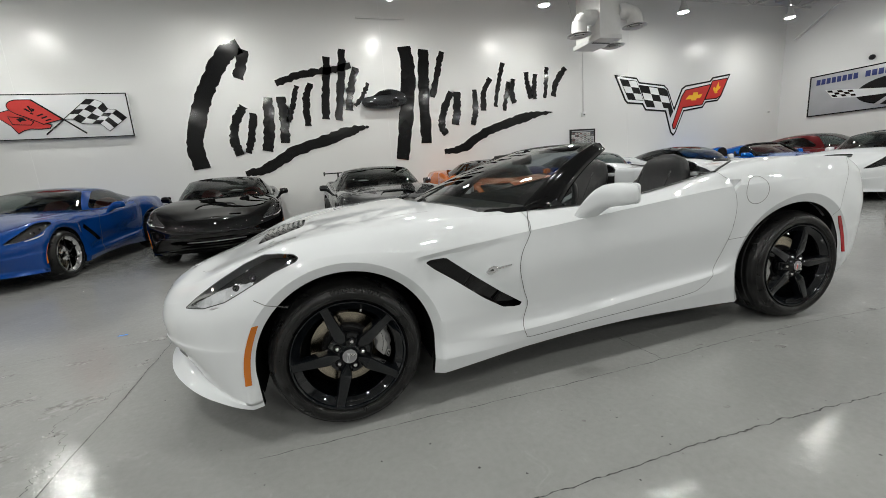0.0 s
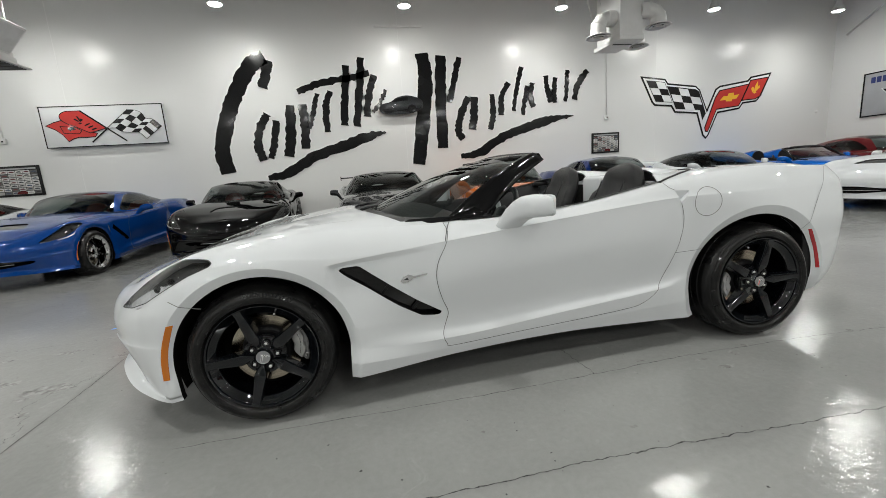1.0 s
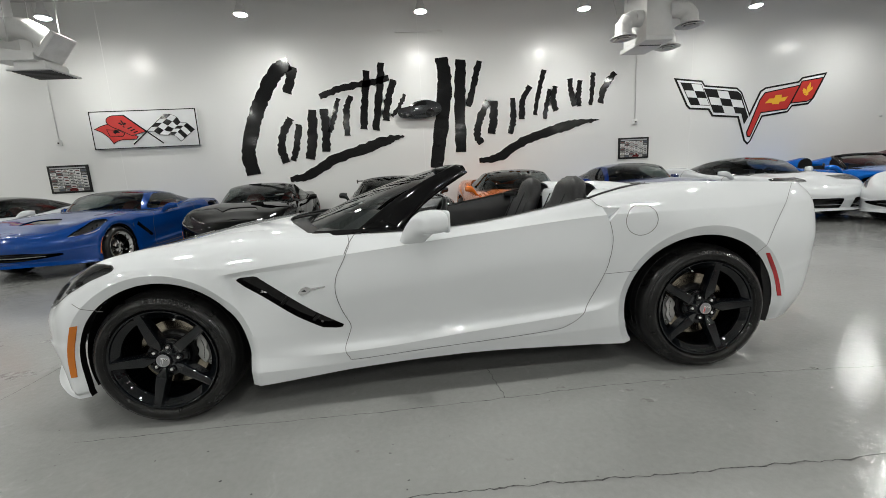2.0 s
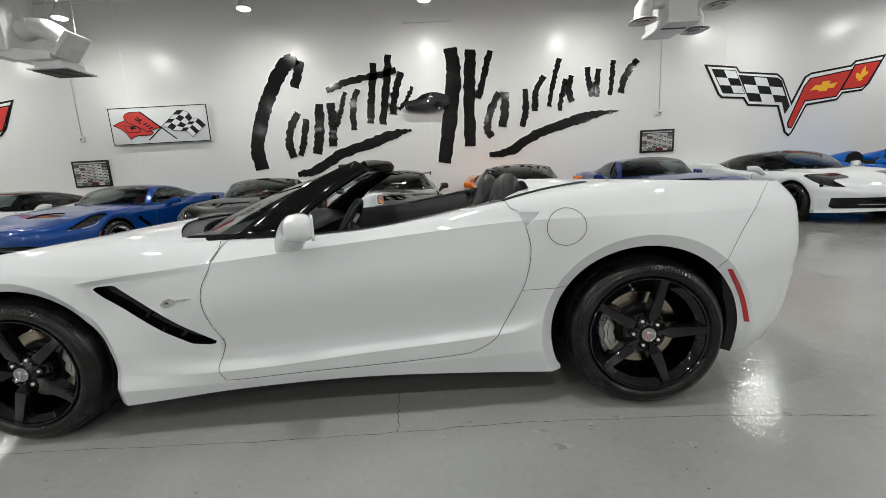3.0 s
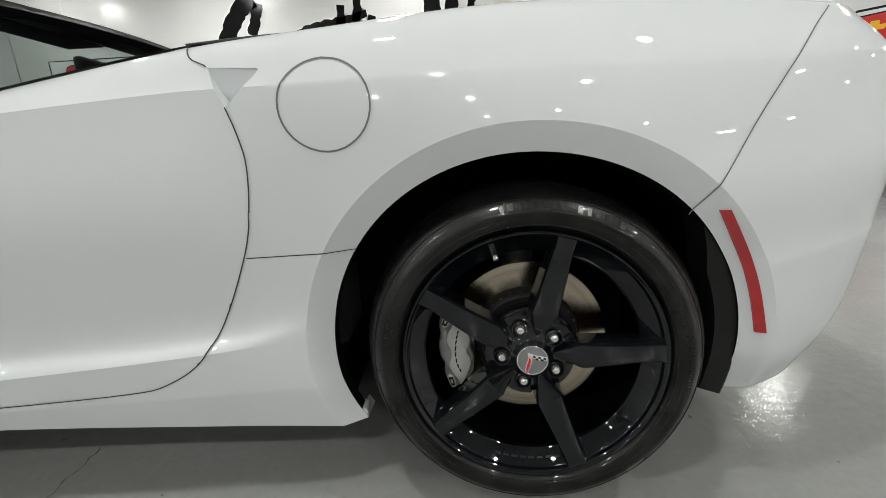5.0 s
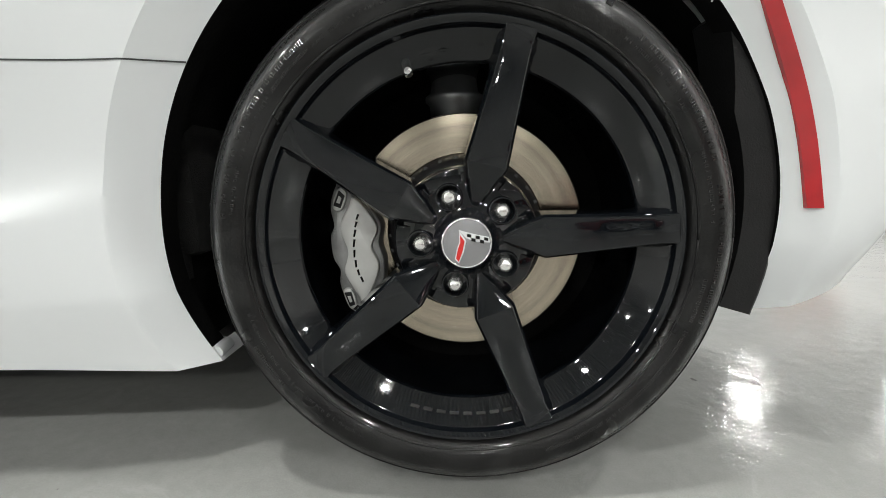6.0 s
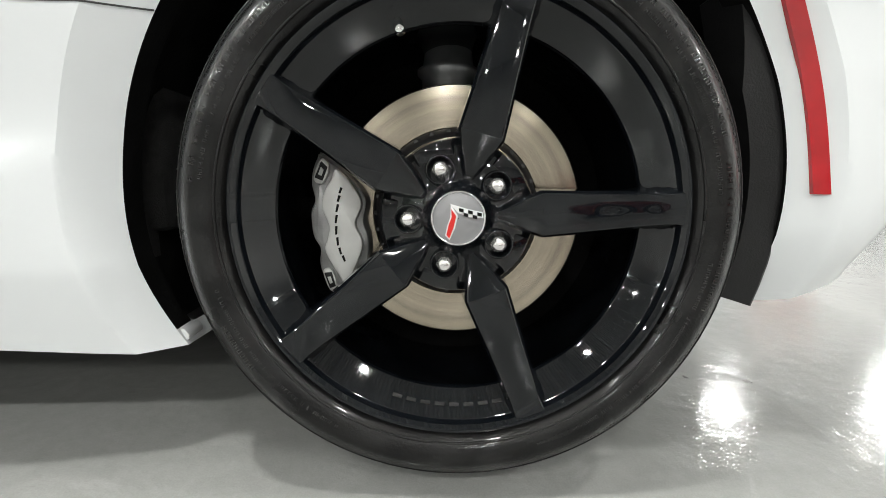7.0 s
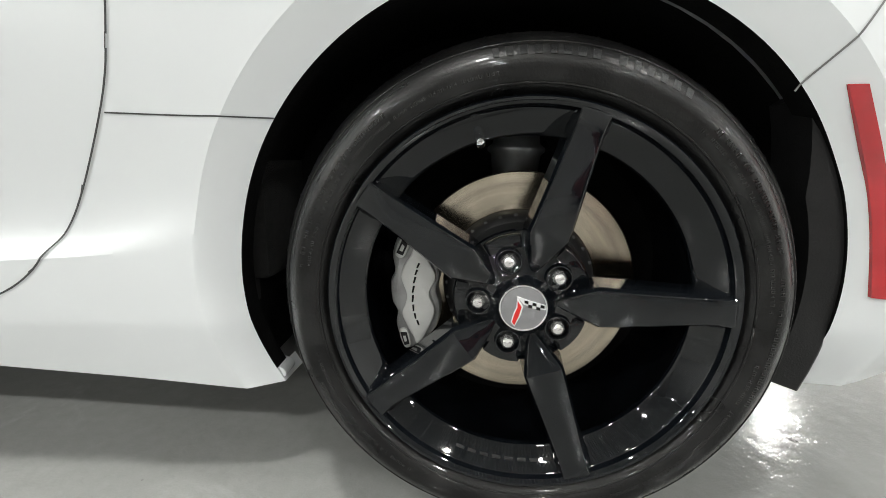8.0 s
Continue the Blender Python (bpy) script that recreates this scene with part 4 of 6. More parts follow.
def skin_grid(lines, nu, nv):
    """The grid of points over the half body: nu stations, nv points between neighbouring lines."""
    K, J = lines.shape[:2]
    step = np.linalg.norm(np.diff(lines, axis=1), axis=2).mean(0)
    u = np.concatenate([[0], np.cumsum(step)])
    tang = np.zeros_like(lines)
    for j in range(J):
        a, b = max(j - 1, 0), min(j + 1, J - 1)
        tang[:, j] = (lines[:, b] - lines[:, a]) / (u[b] - u[a])
    tang[:, 0] = (0, 1, 0)
    tang[:, -1] = (0, -1, 0)
    tang[-1, 0], tang[-1, -1] = (1, 0, 0.2), (1, 0, 0)
    us = np.linspace(0, u[-1], nu)
    if nv > 10:
        # closer stations round the pocket behind the door
        mid = np.interp((2.06, 2.30), lines[5, 2:-2, 0], u[2:-2])
        us = np.sort(np.concatenate([us, np.linspace(mid[0], mid[1], 50)]))
        nu = len(us)
    L = np.zeros((K, nu, 3))
    for i, q in enumerate(us):
        j = min(np.searchsorted(u, q, side="right") - 1, J - 2)
        h = u[j + 1] - u[j]
        L[:, i] = hermite(lines[:, j], lines[:, j + 1], tang[:, j] * h, tang[:, j + 1] * h, (q - u[j]) / h)
    L[:, :, 1] = np.maximum(L[:, :, 1], 0)
    xm = L[5, :, 0]

    def fade(x, a, b, w):
        return np.clip((x - a) / w, 0, 1) * np.clip((b - x) / w, 0, 1)
    crease = np.zeros((K, nu))
    crease[1] = 0.7 * fade(xm, -1.2, 3.2, 0.3) + 0.6 * np.clip((-.1 - xm) / .2, 0, 1)
    crease[2] = 1.0 * fade(xm, 0.40, 2.24, 0.12)
    crease[5] = 0.25 + 0.75 * fade(xm, 0.6, 2.45, 0.35)
    crease[6] = 0.25 + 0.45 * fade(xm, 0.5, 2.2, 0.3) + 0.75 * np.clip((xm - 2.7) / .3, 0, 1)
    rows = []
    for k in range(K - 1):
        a, b = L[k], L[k + 1]
        d = b - a
        ca = (L[k + 1] - L[k - 1]) / 2 if k else d
        cb = (L[k + 2] - L[k]) / 2 if k + 2 < K else d
        if k + 2 >= K:
            cb = d * np.array((1, 1, 0.0))
        ma = ca + (d - ca) * crease[k][:, None]
        mb = cb + (d - cb) * crease[k + 1][:, None]
        m = nv * 2 if nv > 10 and k in (4, 5) else nv
        for s in range(m):
            rows.append(hermite(a, b, ma, mb, s / m))
    rows.append(L[-1])
    return np.stack(rows, 1)


class Skin:
    """A grid that is cut along outlines by pulling its points onto them and turning the quads' diagonals."""

    def __init__(self, P):
        self.P = P.copy()
        nu, nv = P.shape[:2]
        self.locked = np.zeros((nu, nv), bool)
        self.region = np.zeros((nu - 1, nv - 1, 2), int)
        self.diag = np.zeros((nu - 1, nv - 1), int)
        self.names = ["body"]

    def corners(self, F):
        """Values at the corners of each quad's two triangles, by its diagonal."""
        c = [F[:-1, :-1], F[1:, :-1], F[1:, 1:], F[:-1, 1:]]
        d = self.diag
        t0 = [np.where(d == 0, c[0], c[0]), np.where(d == 0, c[1], c[1]), np.where(d == 0, c[2], c[3])]
        t1 = [np.where(d == 0, c[0], c[1]), np.where(d == 0, c[2], c[2]), np.where(d == 0, c[3], c[3])]
        return c, t0, t1

    def cut(self, name, fn, allow=(0,)):
        P = self.P
        f = fn(P[..., 0], P[..., 1], P[..., 2])
        best = np.full(f.shape, 9.0)
        target = P.copy()
        for axis in (0, 1):
            for sgn in (1, -1):
                g = np.roll(f, -sgn, axis)
                Q = np.roll(P, -sgn, axis)
                ok = (f * g < 0)
                edge = [slice(None)] * 2
                edge[axis] = -1 if sgn == 1 else 0
                ok[tuple(edge)] = False
                ok &= np.abs(f - g) < 0.5
                t = np.where(ok, f / np.where(ok, f - g, 1), 9.0)
                use = ok & (t <= 0.5) & (t < best) & ~self.locked
                best[use] = t[use]
                target[use] = (P + (Q - P) * t[..., None])[use]
        moved = best < 9
        P[moved] = target[moved]
        f[moved] = 0
        self.locked |= moved
        c, _, _ = self.corners(f)
        hi, lo = np.maximum.reduce(c), np.minimum.reduce(c)
        mixed = (hi > 0) & (lo < 0)
        z = [q == 0 for q in c]
        fresh = (self.region[..., 0] == self.region[..., 1])
        self.diag[mixed & z[0] & z[2] & fresh] = 0
        self.diag[mixed & z[1] & z[3] & fresh] = 1
        _, t0, t1 = self.corners(f)
        self.names.append(name)
        idx = len(self.names) - 1
        ids = [self.names.index(q) if isinstance(q, str) else q for q in allow]
        for k, tri in enumerate((t0, t1)):
            m = (tri[0] + tri[1] + tri[2]) < 0
            r = self.region[..., k]
            r[m & np.isin(r, ids)] = idx
        return idx

    def tris(self, i, j):
        a, b, c, d = (i, j), (i + 1, j), (i + 1, j + 1), (i, j + 1)
        return ((a, b, c), (a, c, d)) if self.diag[i, j] == 0 else ((a, b, d), (b, c, d))

    def pieces(self, ids):
        """Corner lists of all faces of the given regions: quads where whole, else triangles."""
        R = np.isin(self.region, ids)
        out = []
        for i, j in np.argwhere(R[..., 0] | R[..., 1]):
            if R[i, j, 0] and R[i, j, 1]:
                if self.region[i, j, 0] == self.region[i, j, 1]:
                    out.append(((i, j), (i + 1, j), (i + 1, j + 1), (i, j + 1)))
                else:
                    out += list(self.tris(i, j))
            else:
                out.append(self.tris(i, j)[0 if R[i, j, 0] else 1])
        return out

    def mesh(self, names, side):
        """Faces of the named regions; side -1: left, 1: right, 0: both."""
        ids = [i for i, n in enumerate(self.names) if n in names]
        verts, faces, known = [], [], {}

        def vid(i, j, s):
            p = self.P[i, j]
            key = (round(p[0], 5), round(s * p[1], 5), round(p[2], 5))
            if key not in known:
                known[key] = len(verts)
                verts.append((p[0], s * p[1], p[2]))
            return known[key]
        pieces = self.pieces(ids)
        for s in ((-1, 1) if side == 0 else (side,)):
            for pc in pieces:
                q = [vid(i, j, s) for i, j in pc]
                q = [a for k, a in enumerate(q) if a != q[k - 1]]
                if len(set(q)) > 2:
                    faces.append(tuple(q if s > 0 else reversed(q)))
        return verts, faces

    def borders(self, a, others=None):
        """Edges between region a and its neighbours, as pairs of points with a normal."""
        ids = [i for i, n in enumerate(self.names) if n == a]
        P = self.P
        edges = {}
        has = np.isin(self.region, ids).any(2)
        near = has.copy()
        near[1:] |= has[:-1]
        near[:-1] |= has[1:]
        wide = near.copy()
        wide[:, 1:] |= near[:, :-1]
        wide[:, :-1] |= near[:, 1:]
        for i, j in np.argwhere(wide):
            r0, r1 = self.region[i, j]
            for k, t in enumerate(self.tris(i, j)):
                reg = (r0, r1)[k]
                for e in ((t[0], t[1]), (t[1], t[2]), (t[2], t[0])):
                    edges.setdefault(tuple(sorted(e)), []).append((reg, t))
        out = []
        for (p, q), users in edges.items():
            if len(users) != 2:
                continue
            ina = [u for u in users if u[0] in ids]
            no = [u for u in users if u[0] not in ids]
            if len(ina) == 1 and (others is None or self.names[no[0][0]] in others):
                t = no[0][1]
                n = np.cross(P[t[1]] - P[t[0]], P[t[2]] - P[t[0]])
                l = np.linalg.norm(n)
                if l > 1e-12:
                    out.append((P[p], P[q], n / l))
        return out


def runs(edges):
    """Edges sorted into connected runs."""
    key = lambda p: tuple(round(float(c), 5) for c in p)
    at = {}
    for e in edges:
        at.setdefault(key(e[0]), []).append(e)
        at.setdefault(key(e[1]), []).append(e)
    seen, out = set(), []
    for e in edges:
        if id(e) in seen:
            continue
        stack, run = [e], []
        seen.add(id(e))
        while stack:
            q = stack.pop()
            run.append(q)
            for p in (key(q[0]), key(q[1])):
                for r in at[p]:
                    if id(r) not in seen:
                        seen.add(id(r))
                        stack.append(r)
        out.append(run)
    return out


def gap_ribbon(name, edges, half, lift, side, material, parent):
    """A narrow dark strip along the edges of a panel, one part for each connected run."""
    for run in runs(edges):
        verts, faces = [], []
        for a, b, n in run:
            d = b - a
            l = np.linalg.norm(d)
            if l < 1e-7:
                continue
            w = np.cross(n, d / l) * half
            e = d / l * half * 0.6
            out = n * lift * (1 if n[1] + n[2] >= 0 else -1)
            k = len(verts)
            for p in (a - e - w, a - e + w, b + e + w, b + e - w):
                q = p + out
                verts.append((q[0], side * q[1], q[2]))
            faces.append((k, k + 1, k + 2, k + 3))
        if len(faces) > 2:
            put(name, mesh_of(name, verts, faces, False), material, parent)


def arch(cx, cz, r, r_low, k=1.0, k2=1.0, r_low2=.06, bow=0.0):
    """A wheel opening; k and r_low shape its front half, k2 and r_low2 its rear half."""
    def f(x, y, z):
        kk, low = np.where(x < cx, k, k2), np.where(x < cx, r_low, r_low2)
        return np.where(z > cz, np.hypot((x - cx) * kk, z - cz) - r, np.abs(x - cx) * kk - r + (cz - z) * low + np.where(x < cx, bow, 0) * (cz - z) ** 2) + np.where(y < 0.45, 1.0, 0.0)
    return f


def in_side(outline, ymin=0.5):
    return lambda x, y, z: np.where(y > ymin, poly_dist(x, z, outline), 1.0)


def in_plan(outline, zmin=0.5):
    return lambda x, y, z: np.where(z > zmin, poly_dist(x, y, outline), 1.0)


DOOR = catmull([(.935, .90), (.890, .80), (.862, .737), (.824, .666), (.813, .584), (.836, .485), (.864, .412), (.853, .365), (.830, .300), (.846, .252), (.885, .236), (1.25, .254), (1.60, .268), (1.88, .284), (1.965, .302), (2.045, .352), (2.107, .445), (2.172, .575), (2.195, .655), (2.205, .735), (2.198, .788), (2.184, .836), (2.169, .870), (2.157, .900), (2.152, .906), (2.141, .911), (2.126, .919), (2.117, .931), (2.107, .946), (2.06, 1.0), (1.5, 1.0)], 4, True)
GILL = [(.366, .679), (.380, .690), (.457, .693), (.585, .592), (.71, .499), (.838, .414), (.836, .406), (.80, .402), (.73, .413), (.625, .480), (.485, .588), (.40, .648)]
HEADLIGHT = [(-.648, .567), (-.60, .575), (-.545, .585), (-.447, .620), (-.343, .678), (-.247, .727), (-.155, .760), (-.150, .772), (-.168, .784), (-.225, .788), (-.285, .785), (-.368, .751), (-.475, .690), (-.58, .620)]
HOOD_VENT = [(-.37, -.1), (-.37, .30), (-.14, .20), (-.14, -.1)]
# pocket behind the door's edge; its front side lies inside the door
QUARTER_VENT = [(2.120, .905), (2.155, .903), (2.247, .897), (2.240, .886), (2.190, .838), (2.182, .832), (2.150, .838)]


def wind_base(y):
    return 0.56 + 0.44 * np.abs(y) ** 2.2


def car_wheel(name, R, lip, width, spokes_at, detail, parent, m, style="five", cal_angle=180, glossy=None):
    """A wheel with tyre, rim, spokes, hub, nuts, brake disc and caliper; the outer face looks along -y."""
    w = new(name)
    w.parent = parent
    w.matrix_basis = m
    n = 120 if detail else 48
    wb = glossy or M["wheel_black"]
    s = R / 0.341
    pr = [(0.014, lip - .003), (0.000, lip + .006), (-0.009, lip + .018), (-0.012, lip + .035), (-0.006, R - .038), (0.006, R - .026), (0.020, R - .015), (0.038, R - .007), (0.060, R - .001), (width * .5, R + .001), (width - .04, R), (width - .012, R - .010), (width + .008, R - .04), (width, lip)]
    v, f = lathe(catmull(pr, 3), n)
    tyre = put("tyre", mesh_of("tyre", v, f), M["rubber"], w, "black low-profile rubber tyre")
    if detail:
        # tread grooves and raised sidewall marks
        for yy in (0.075, 0.125, 0.175):
            v, f = lathe([(yy - .005, R + .0012), (yy + .005, R + .0012)], n)
            put("tread_groove", mesh_of("tread_groove", v, f), M["gap"], tyre)
        verts, faces = [], []
        rnd = random.Random(3)
        outer = [q for q in catmull(pr, 6) if q[0] < .03 and q[1] > lip + .002]
        on_side = lambda r_: float(np.interp(r_, [q[1] for q in outer], [q[0] for q in outer])) - .0007
        for rr, hh, arcs, pitch in ((R - .043, .0125, ((58, 100),), .0155), (R - .062, .0040, ((100, 172), (4, 52), (196, 240), (290, 350)), .0050), (R - .053, .0055, ((128, 172), (340, 372), (18, 50), (205, 232)), .0062), (R - .036, .0040, ((120, 170), (10, 40), (300, 335)), .0046)):
            for a0, a1 in arcs:
                a = radians(a0)
                while a < radians(a1):
                    if rnd.random() < .14:
                        a += pitch / rr * .8
                        continue
                    # two uprights and one or two cross bars for each mark
                    w_ = pitch / rr * rnd.uniform(.55, .72)
                    st = w_ * .24
                    bars = [(a, a + st, 0, 1)]
                    if rnd.random() < .7:
                        bars.append((a + w_ - st, a + w_, 0, 1))
                    bars.append((a + st, a + w_ - st, *((0, .2), (.4, .6), (.8, 1))[rnd.randrange(3)]))
                    if hh > .01:
                        bars = [(a, a + w_ * .8, 0, 1)]
                    for b0, b1, h0, h1 in bars:
                        k = len(verts)
                        for aa in (b0, b1):
                            for r2 in (rr + hh * h0, rr + hh * h1):
                                verts.append((math.cos(aa) * r2, on_side(r2), math.sin(aa) * r2))
                                verts.append((math.cos(aa) * r2, on_side(r2) + .002, math.sin(aa) * r2))
                        faces += [(k, k + 2, k + 6, k + 4), (k, k + 4, k + 5, k + 1), (k + 2, k + 3, k + 7, k + 6), (k, k + 1, k + 3, k + 2), (k + 4, k + 6, k + 7, k + 5)]
                    a += pitch / rr
        tagged(put("sidewall_relief", mesh_of("sidewall_relief", verts, faces, False), M["raised_rubber_lit"], tyre), kind="stuff")
        # shallow slits across the tread shoulder
        verts, faces = [], []
        prof = [q for q in catmull(pr, 6) if q[0] < .06 and q[1] > R - .020 and q[0] > .002]
        for i in range(78):
            a = 6.2832 * i / 78
            k = len(verts)
            for yy, r2 in prof:
                for da in (-.0035, .0035):
                    aa = a + da + .10 * (r2 - R + .02)
                    verts.append((math.cos(aa) * (r2 + .0006), yy - .0005, math.sin(aa) * (r2 + .0006)))
            faces += [(k + 2 * j, k + 2 * j + 1, k + 2 * j + 3, k + 2 * j + 2) for j in range(len(prof) - 1)]
        tagged(put("tread_slit", mesh_of("tread_slit", verts, faces, False), M["rubber"], tyre), kind="stuff")
        for rr in (lip + .012, R - .026):
            v, f = tube_path([(math.cos(6.2832 * i / 96) * rr, on_side(rr) + .0006, math.sin(6.2832 * i / 96) * rr) for i in range(97)], 0.0016, 6)
            put("sidewall_rib", mesh_of("sidewall_rib", v, f), M["rubber"], tyre)
    rim_pr = [(0.014, lip - .001), (0.002, lip + .001), (-0.004, lip - .0002), (-0.006, lip - .0025), (-0.005, lip - .005), (-0.002, lip - .0075), (-0.0005, lip - .009), (0.006, lip - .0105), (0.009, lip - .0125), (0.026, lip - .038), (0.0285, lip - .0405), (0.032, lip - .0418), (0.036, lip - .0414), (0.044, lip - .036)]
    v, f = lathe(rim_pr, n)
    rim = put("rim", mesh_of("rim", v, f), wb, w, "glossy wheel rim", sharp=24)
    v, f = lathe([(0.043, lip - .036), (0.06, lip - .026), (0.12, lip - .022), (width, lip - .02), (width + .01, lip - .01)], n)
    put("rim_barrel", mesh_of("rim_barrel", v, f), wb, rim)
    # spokes: facet from the hub's point to the widest place, then a flat face out to the lip
    q = lip / 0.254
    stations = [(.0345, .0016, .0265, .030, .1), (.044, .0036, .0225, .034, .4), (.070, .0150, .0126, .042, 1), (.0925, .0238, .0040, .046, 1), (.0945, .0243, .0032, .048, 1), (.12, .0228, .0012, .05, 1), (.16, .0205, .0008, .05, 1), (.200, .0184, .0018, .045, 1), (.218, .0176, .0020, .032, 1), (.230, .0174, .0010, .022, 1), (.240, .0178, -.0008, .016, 1), (.2465, .0190, -.0028, .012, 1)]
    for k in range(5):
        if style == "five":
            ang = radians(spokes_at + 72 * k)
            secs = []
            for r, hw, y, dep, sh in stations:
                flare = .0045 + .006 * max(0.0, min(1.0, (r - .205) / .02))
                r *= q
                b = min(.0022, hw * .3)
                ring = [(-hw - flare, y + dep), (-hw - .0022, y + .0075), (-hw, y + .0034), (-hw + b * .35, y + .0012), (-hw + b, y + .0003), (-hw * .55, y - .0003 * sh), (0, y - .0004 * sh), (hw * .55, y - .0003 * sh), (hw - b, y + .0003), (hw - b * .35, y + .0012), (hw, y + .0034), (hw + .0022, y + .0075), (hw + flare, y + dep)]
                secs.append([(r * math.cos(ang) - t * math.sin(ang), yy, r * math.sin(ang) + t * math.cos(ang)) for t, yy in ring])
            v, f = rings(secs)
            put("spoke", mesh_of("spoke", v, f), wb, rim, sharp=13)
        else:
            for da in (-9, 9):
                a0, a1 = radians(spokes_at + 72 * k + da * .4), radians(spokes_at + 72 * k + da * 1.6)
                secs = []
                for r, a, hw, y in ((.05, a0, .010, .01), (.12, a0, .011, .004), (.24 * q, a1, .012, .014)):
                    ring = [(-hw, y), (hw, y), (hw, y + .03), (-hw, y + .03)]
                    secs.append([(r * math.cos(a) - t * math.sin(a), yy, r * math.sin(a) + t * math.cos(a)) for t, yy in ring])
                v, f = rings(secs)
                put("spoke", mesh_of("spoke", v, f), wb, rim, sharp=25)
    v, f = lathe([(0.10, .085), (0.052, .094), (0.047, .092), (0.044, .088), (0.036, .080), (0.031, .066), (0.026, .052), (0.021, .042), (0.014, .0355), (0.008, .0322), (0.005, .0312), (0.006, .001)], n)
    hub = put("hub", mesh_of("hub", v, f), wb, w, sharp=30)
    if detail:
        v, f = lathe([(0.006, .0305), (0.0, .0305), (-0.0012, .0293), (0.000, .0280), (0.002, .0278)], 48)
        cap = put("centre_cap", mesh_of("centre_cap", v, f), M["chrome"], hub, "silver-ringed grey centre cap")
        v, f = lathe([(0.0012, .0280), (-0.0004, .018), (-0.0008, .0005)], 48)
        put("cap_face", mesh_of("cap_face", v, f), M["cap_grey"], hub)
        red_ = M["red" if cal_angle == 180 else "cap_grey"]
        for o, mt, d_ in (([(-.0085, .0150), (-.0005, .0030), (-.0035, -.0105), (-.0095, -.0240), (-.0145, -.0190), (-.0120, -.0070), (-.0090, .0010)], M["white_board"], -.0020), ([(-.0080, .0105), (-.0025, .0025), (-.0052, -.0098), (-.0098, -.0220), (-.0130, -.0180), (-.0105, -.0065), (-.0075, .0015)], red_, -.0028), ([(-.0095, .0160), (.0100, .0105), (.0265, .0070), (.0275, .0005), (.0120, .0015), (-.0005, .0060)], M["white_board"], -.0020)):
            part("cap_flag", slab(o, .001, "y", d_), mt, hub, "small flag shape")
        for i in range(5):
            for j in range(2):
                if (i + j) % 2 == 0:
                    x0, z0 = .0005 + i * .0050, .0078 - i * .0011 - j * .0040
                    part("cap_check", slab([(x0, z0), (x0 + .0050, z0 - .0011), (x0 + .0050, z0 + .0027), (x0, z0 + .0038)], .0006, "y", -.0028), M["ink"], hub)
        for k in range(5):
            a = radians(spokes_at + 36 + 72 * k)
            cx, cz = .0575 * math.cos(a), .0575 * math.sin(a)
            at_nut = lambda vv, back=0.0: [(p[0] + cx, p[1] + back, p[2] + cz) for p in vv]
            v, f = lathe([(0.040, .0185), (0.0215, .0172), (0.0195, .0160), (0.0205, .0148), (0.028, .0142), (0.040, .0140), (0.0402, .001)], 32)
            put("nut_pocket", mesh_of("nut_pocket", at_nut(v), f), wb, hub)
            v, f = lathe([(0.040, .0112), (0.0340, .0110), (0.0325, .0098)], 24)
            put("nut_washer", mesh_of("nut_washer", at_nut(v), f), M["nut"], hub)
            v, f = lathe([(0.040, .0100), (0.0215, .0098), (0.0200, .0092)], 6)
            put("wheel_nut", mesh_of("wheel_nut", at_nut(v), f), M["nut"], hub, "chrome wheel nut with a domed top", sharp=25)
            v, f = lathe([(0.0202, .0088), (0.0182, .0083), (0.0155, .0066), (0.0140, .0042), (0.0135, .0004)], 20)
            put("nut_dome", mesh_of("nut_dome", at_nut(v), f), M["nut"], hub)
            # bevelled plate behind each nut, between two spokes
            c0, c1 = math.cos(a), math.sin(a)
            o = [(.052, -.019), (.086, -.026), (.0895, -.012), (.0905, 0), (.0895, .012), (.086, .026), (.052, .019)]
            part("pocket_plate", slab([(r * c0 - t_ * c1, r * c1 + t_ * c0) for r, t_ in o], .02, "y", .033, .0022), wb, hub)
        a = radians(108 if cal_angle == 180 else 70)
        v, f = tube_path([(math.cos(a) * (lip - .032), .030, math.sin(a) * (lip - .032)), (math.cos(a) * (lip - .046), .016, math.sin(a) * (lip - .046))], .0055, 10)
        put("valve", mesh_of("valve", v, f), M["chrome"], w, "chrome tyre valve")
        # small raised bars at the foot of the rim
        for i in range(8):
            a = radians(-108 + i * 4.4)
            r0 = lip - .026
            part("rim_bar", boxed((-.006, -.0006, -.004), (.006, .0015, .004), m=Matrix.Translation((r0 * math.cos(a), .0185, r0 * math.sin(a))) @ Matrix.Rotation(-(a + math.pi / 2), 4, "Y") @ Matrix.Rotation(radians(-55), 4, "X")), M["trim_black"], rim)
    v, f = lathe([(0.120, .112), (0.1125, .114), (0.112, .116), (0.112, .168 * q), (0.114, .170 * q), (0.137, .170 * q), (0.140, .114)], n)
    disc = put("brake_disc", mesh_of("brake_disc", v, f), M["brake_disc"], w, "brushed steel brake disc", sharp=30)
    v, f = lathe([(0.116, .1135), (0.10, .110), (0.092, .104), (0.088, .098), (0.09, .05)], 48)
    put("disc_hat", mesh_of("disc_hat", v, f), M["trim_black"], disc, sharp=30)
    if detail:
        for i in range(30):
            a = 2 * math.pi * i / 30
            v, f = lathe([(0, .0001), (0, .0028)], 8)
            put("disc_slot", mesh_of("disc_slot", [(p[0] + .107 * math.cos(a), .0945, p[2] + .107 * math.sin(a)) for p in v], f), M["gap"], disc)
    v, f = lathe([(0.21, .001), (0.21, .24)], 40)
    put("back_plate", mesh_of("back_plate", v, f), M["liner"], w)
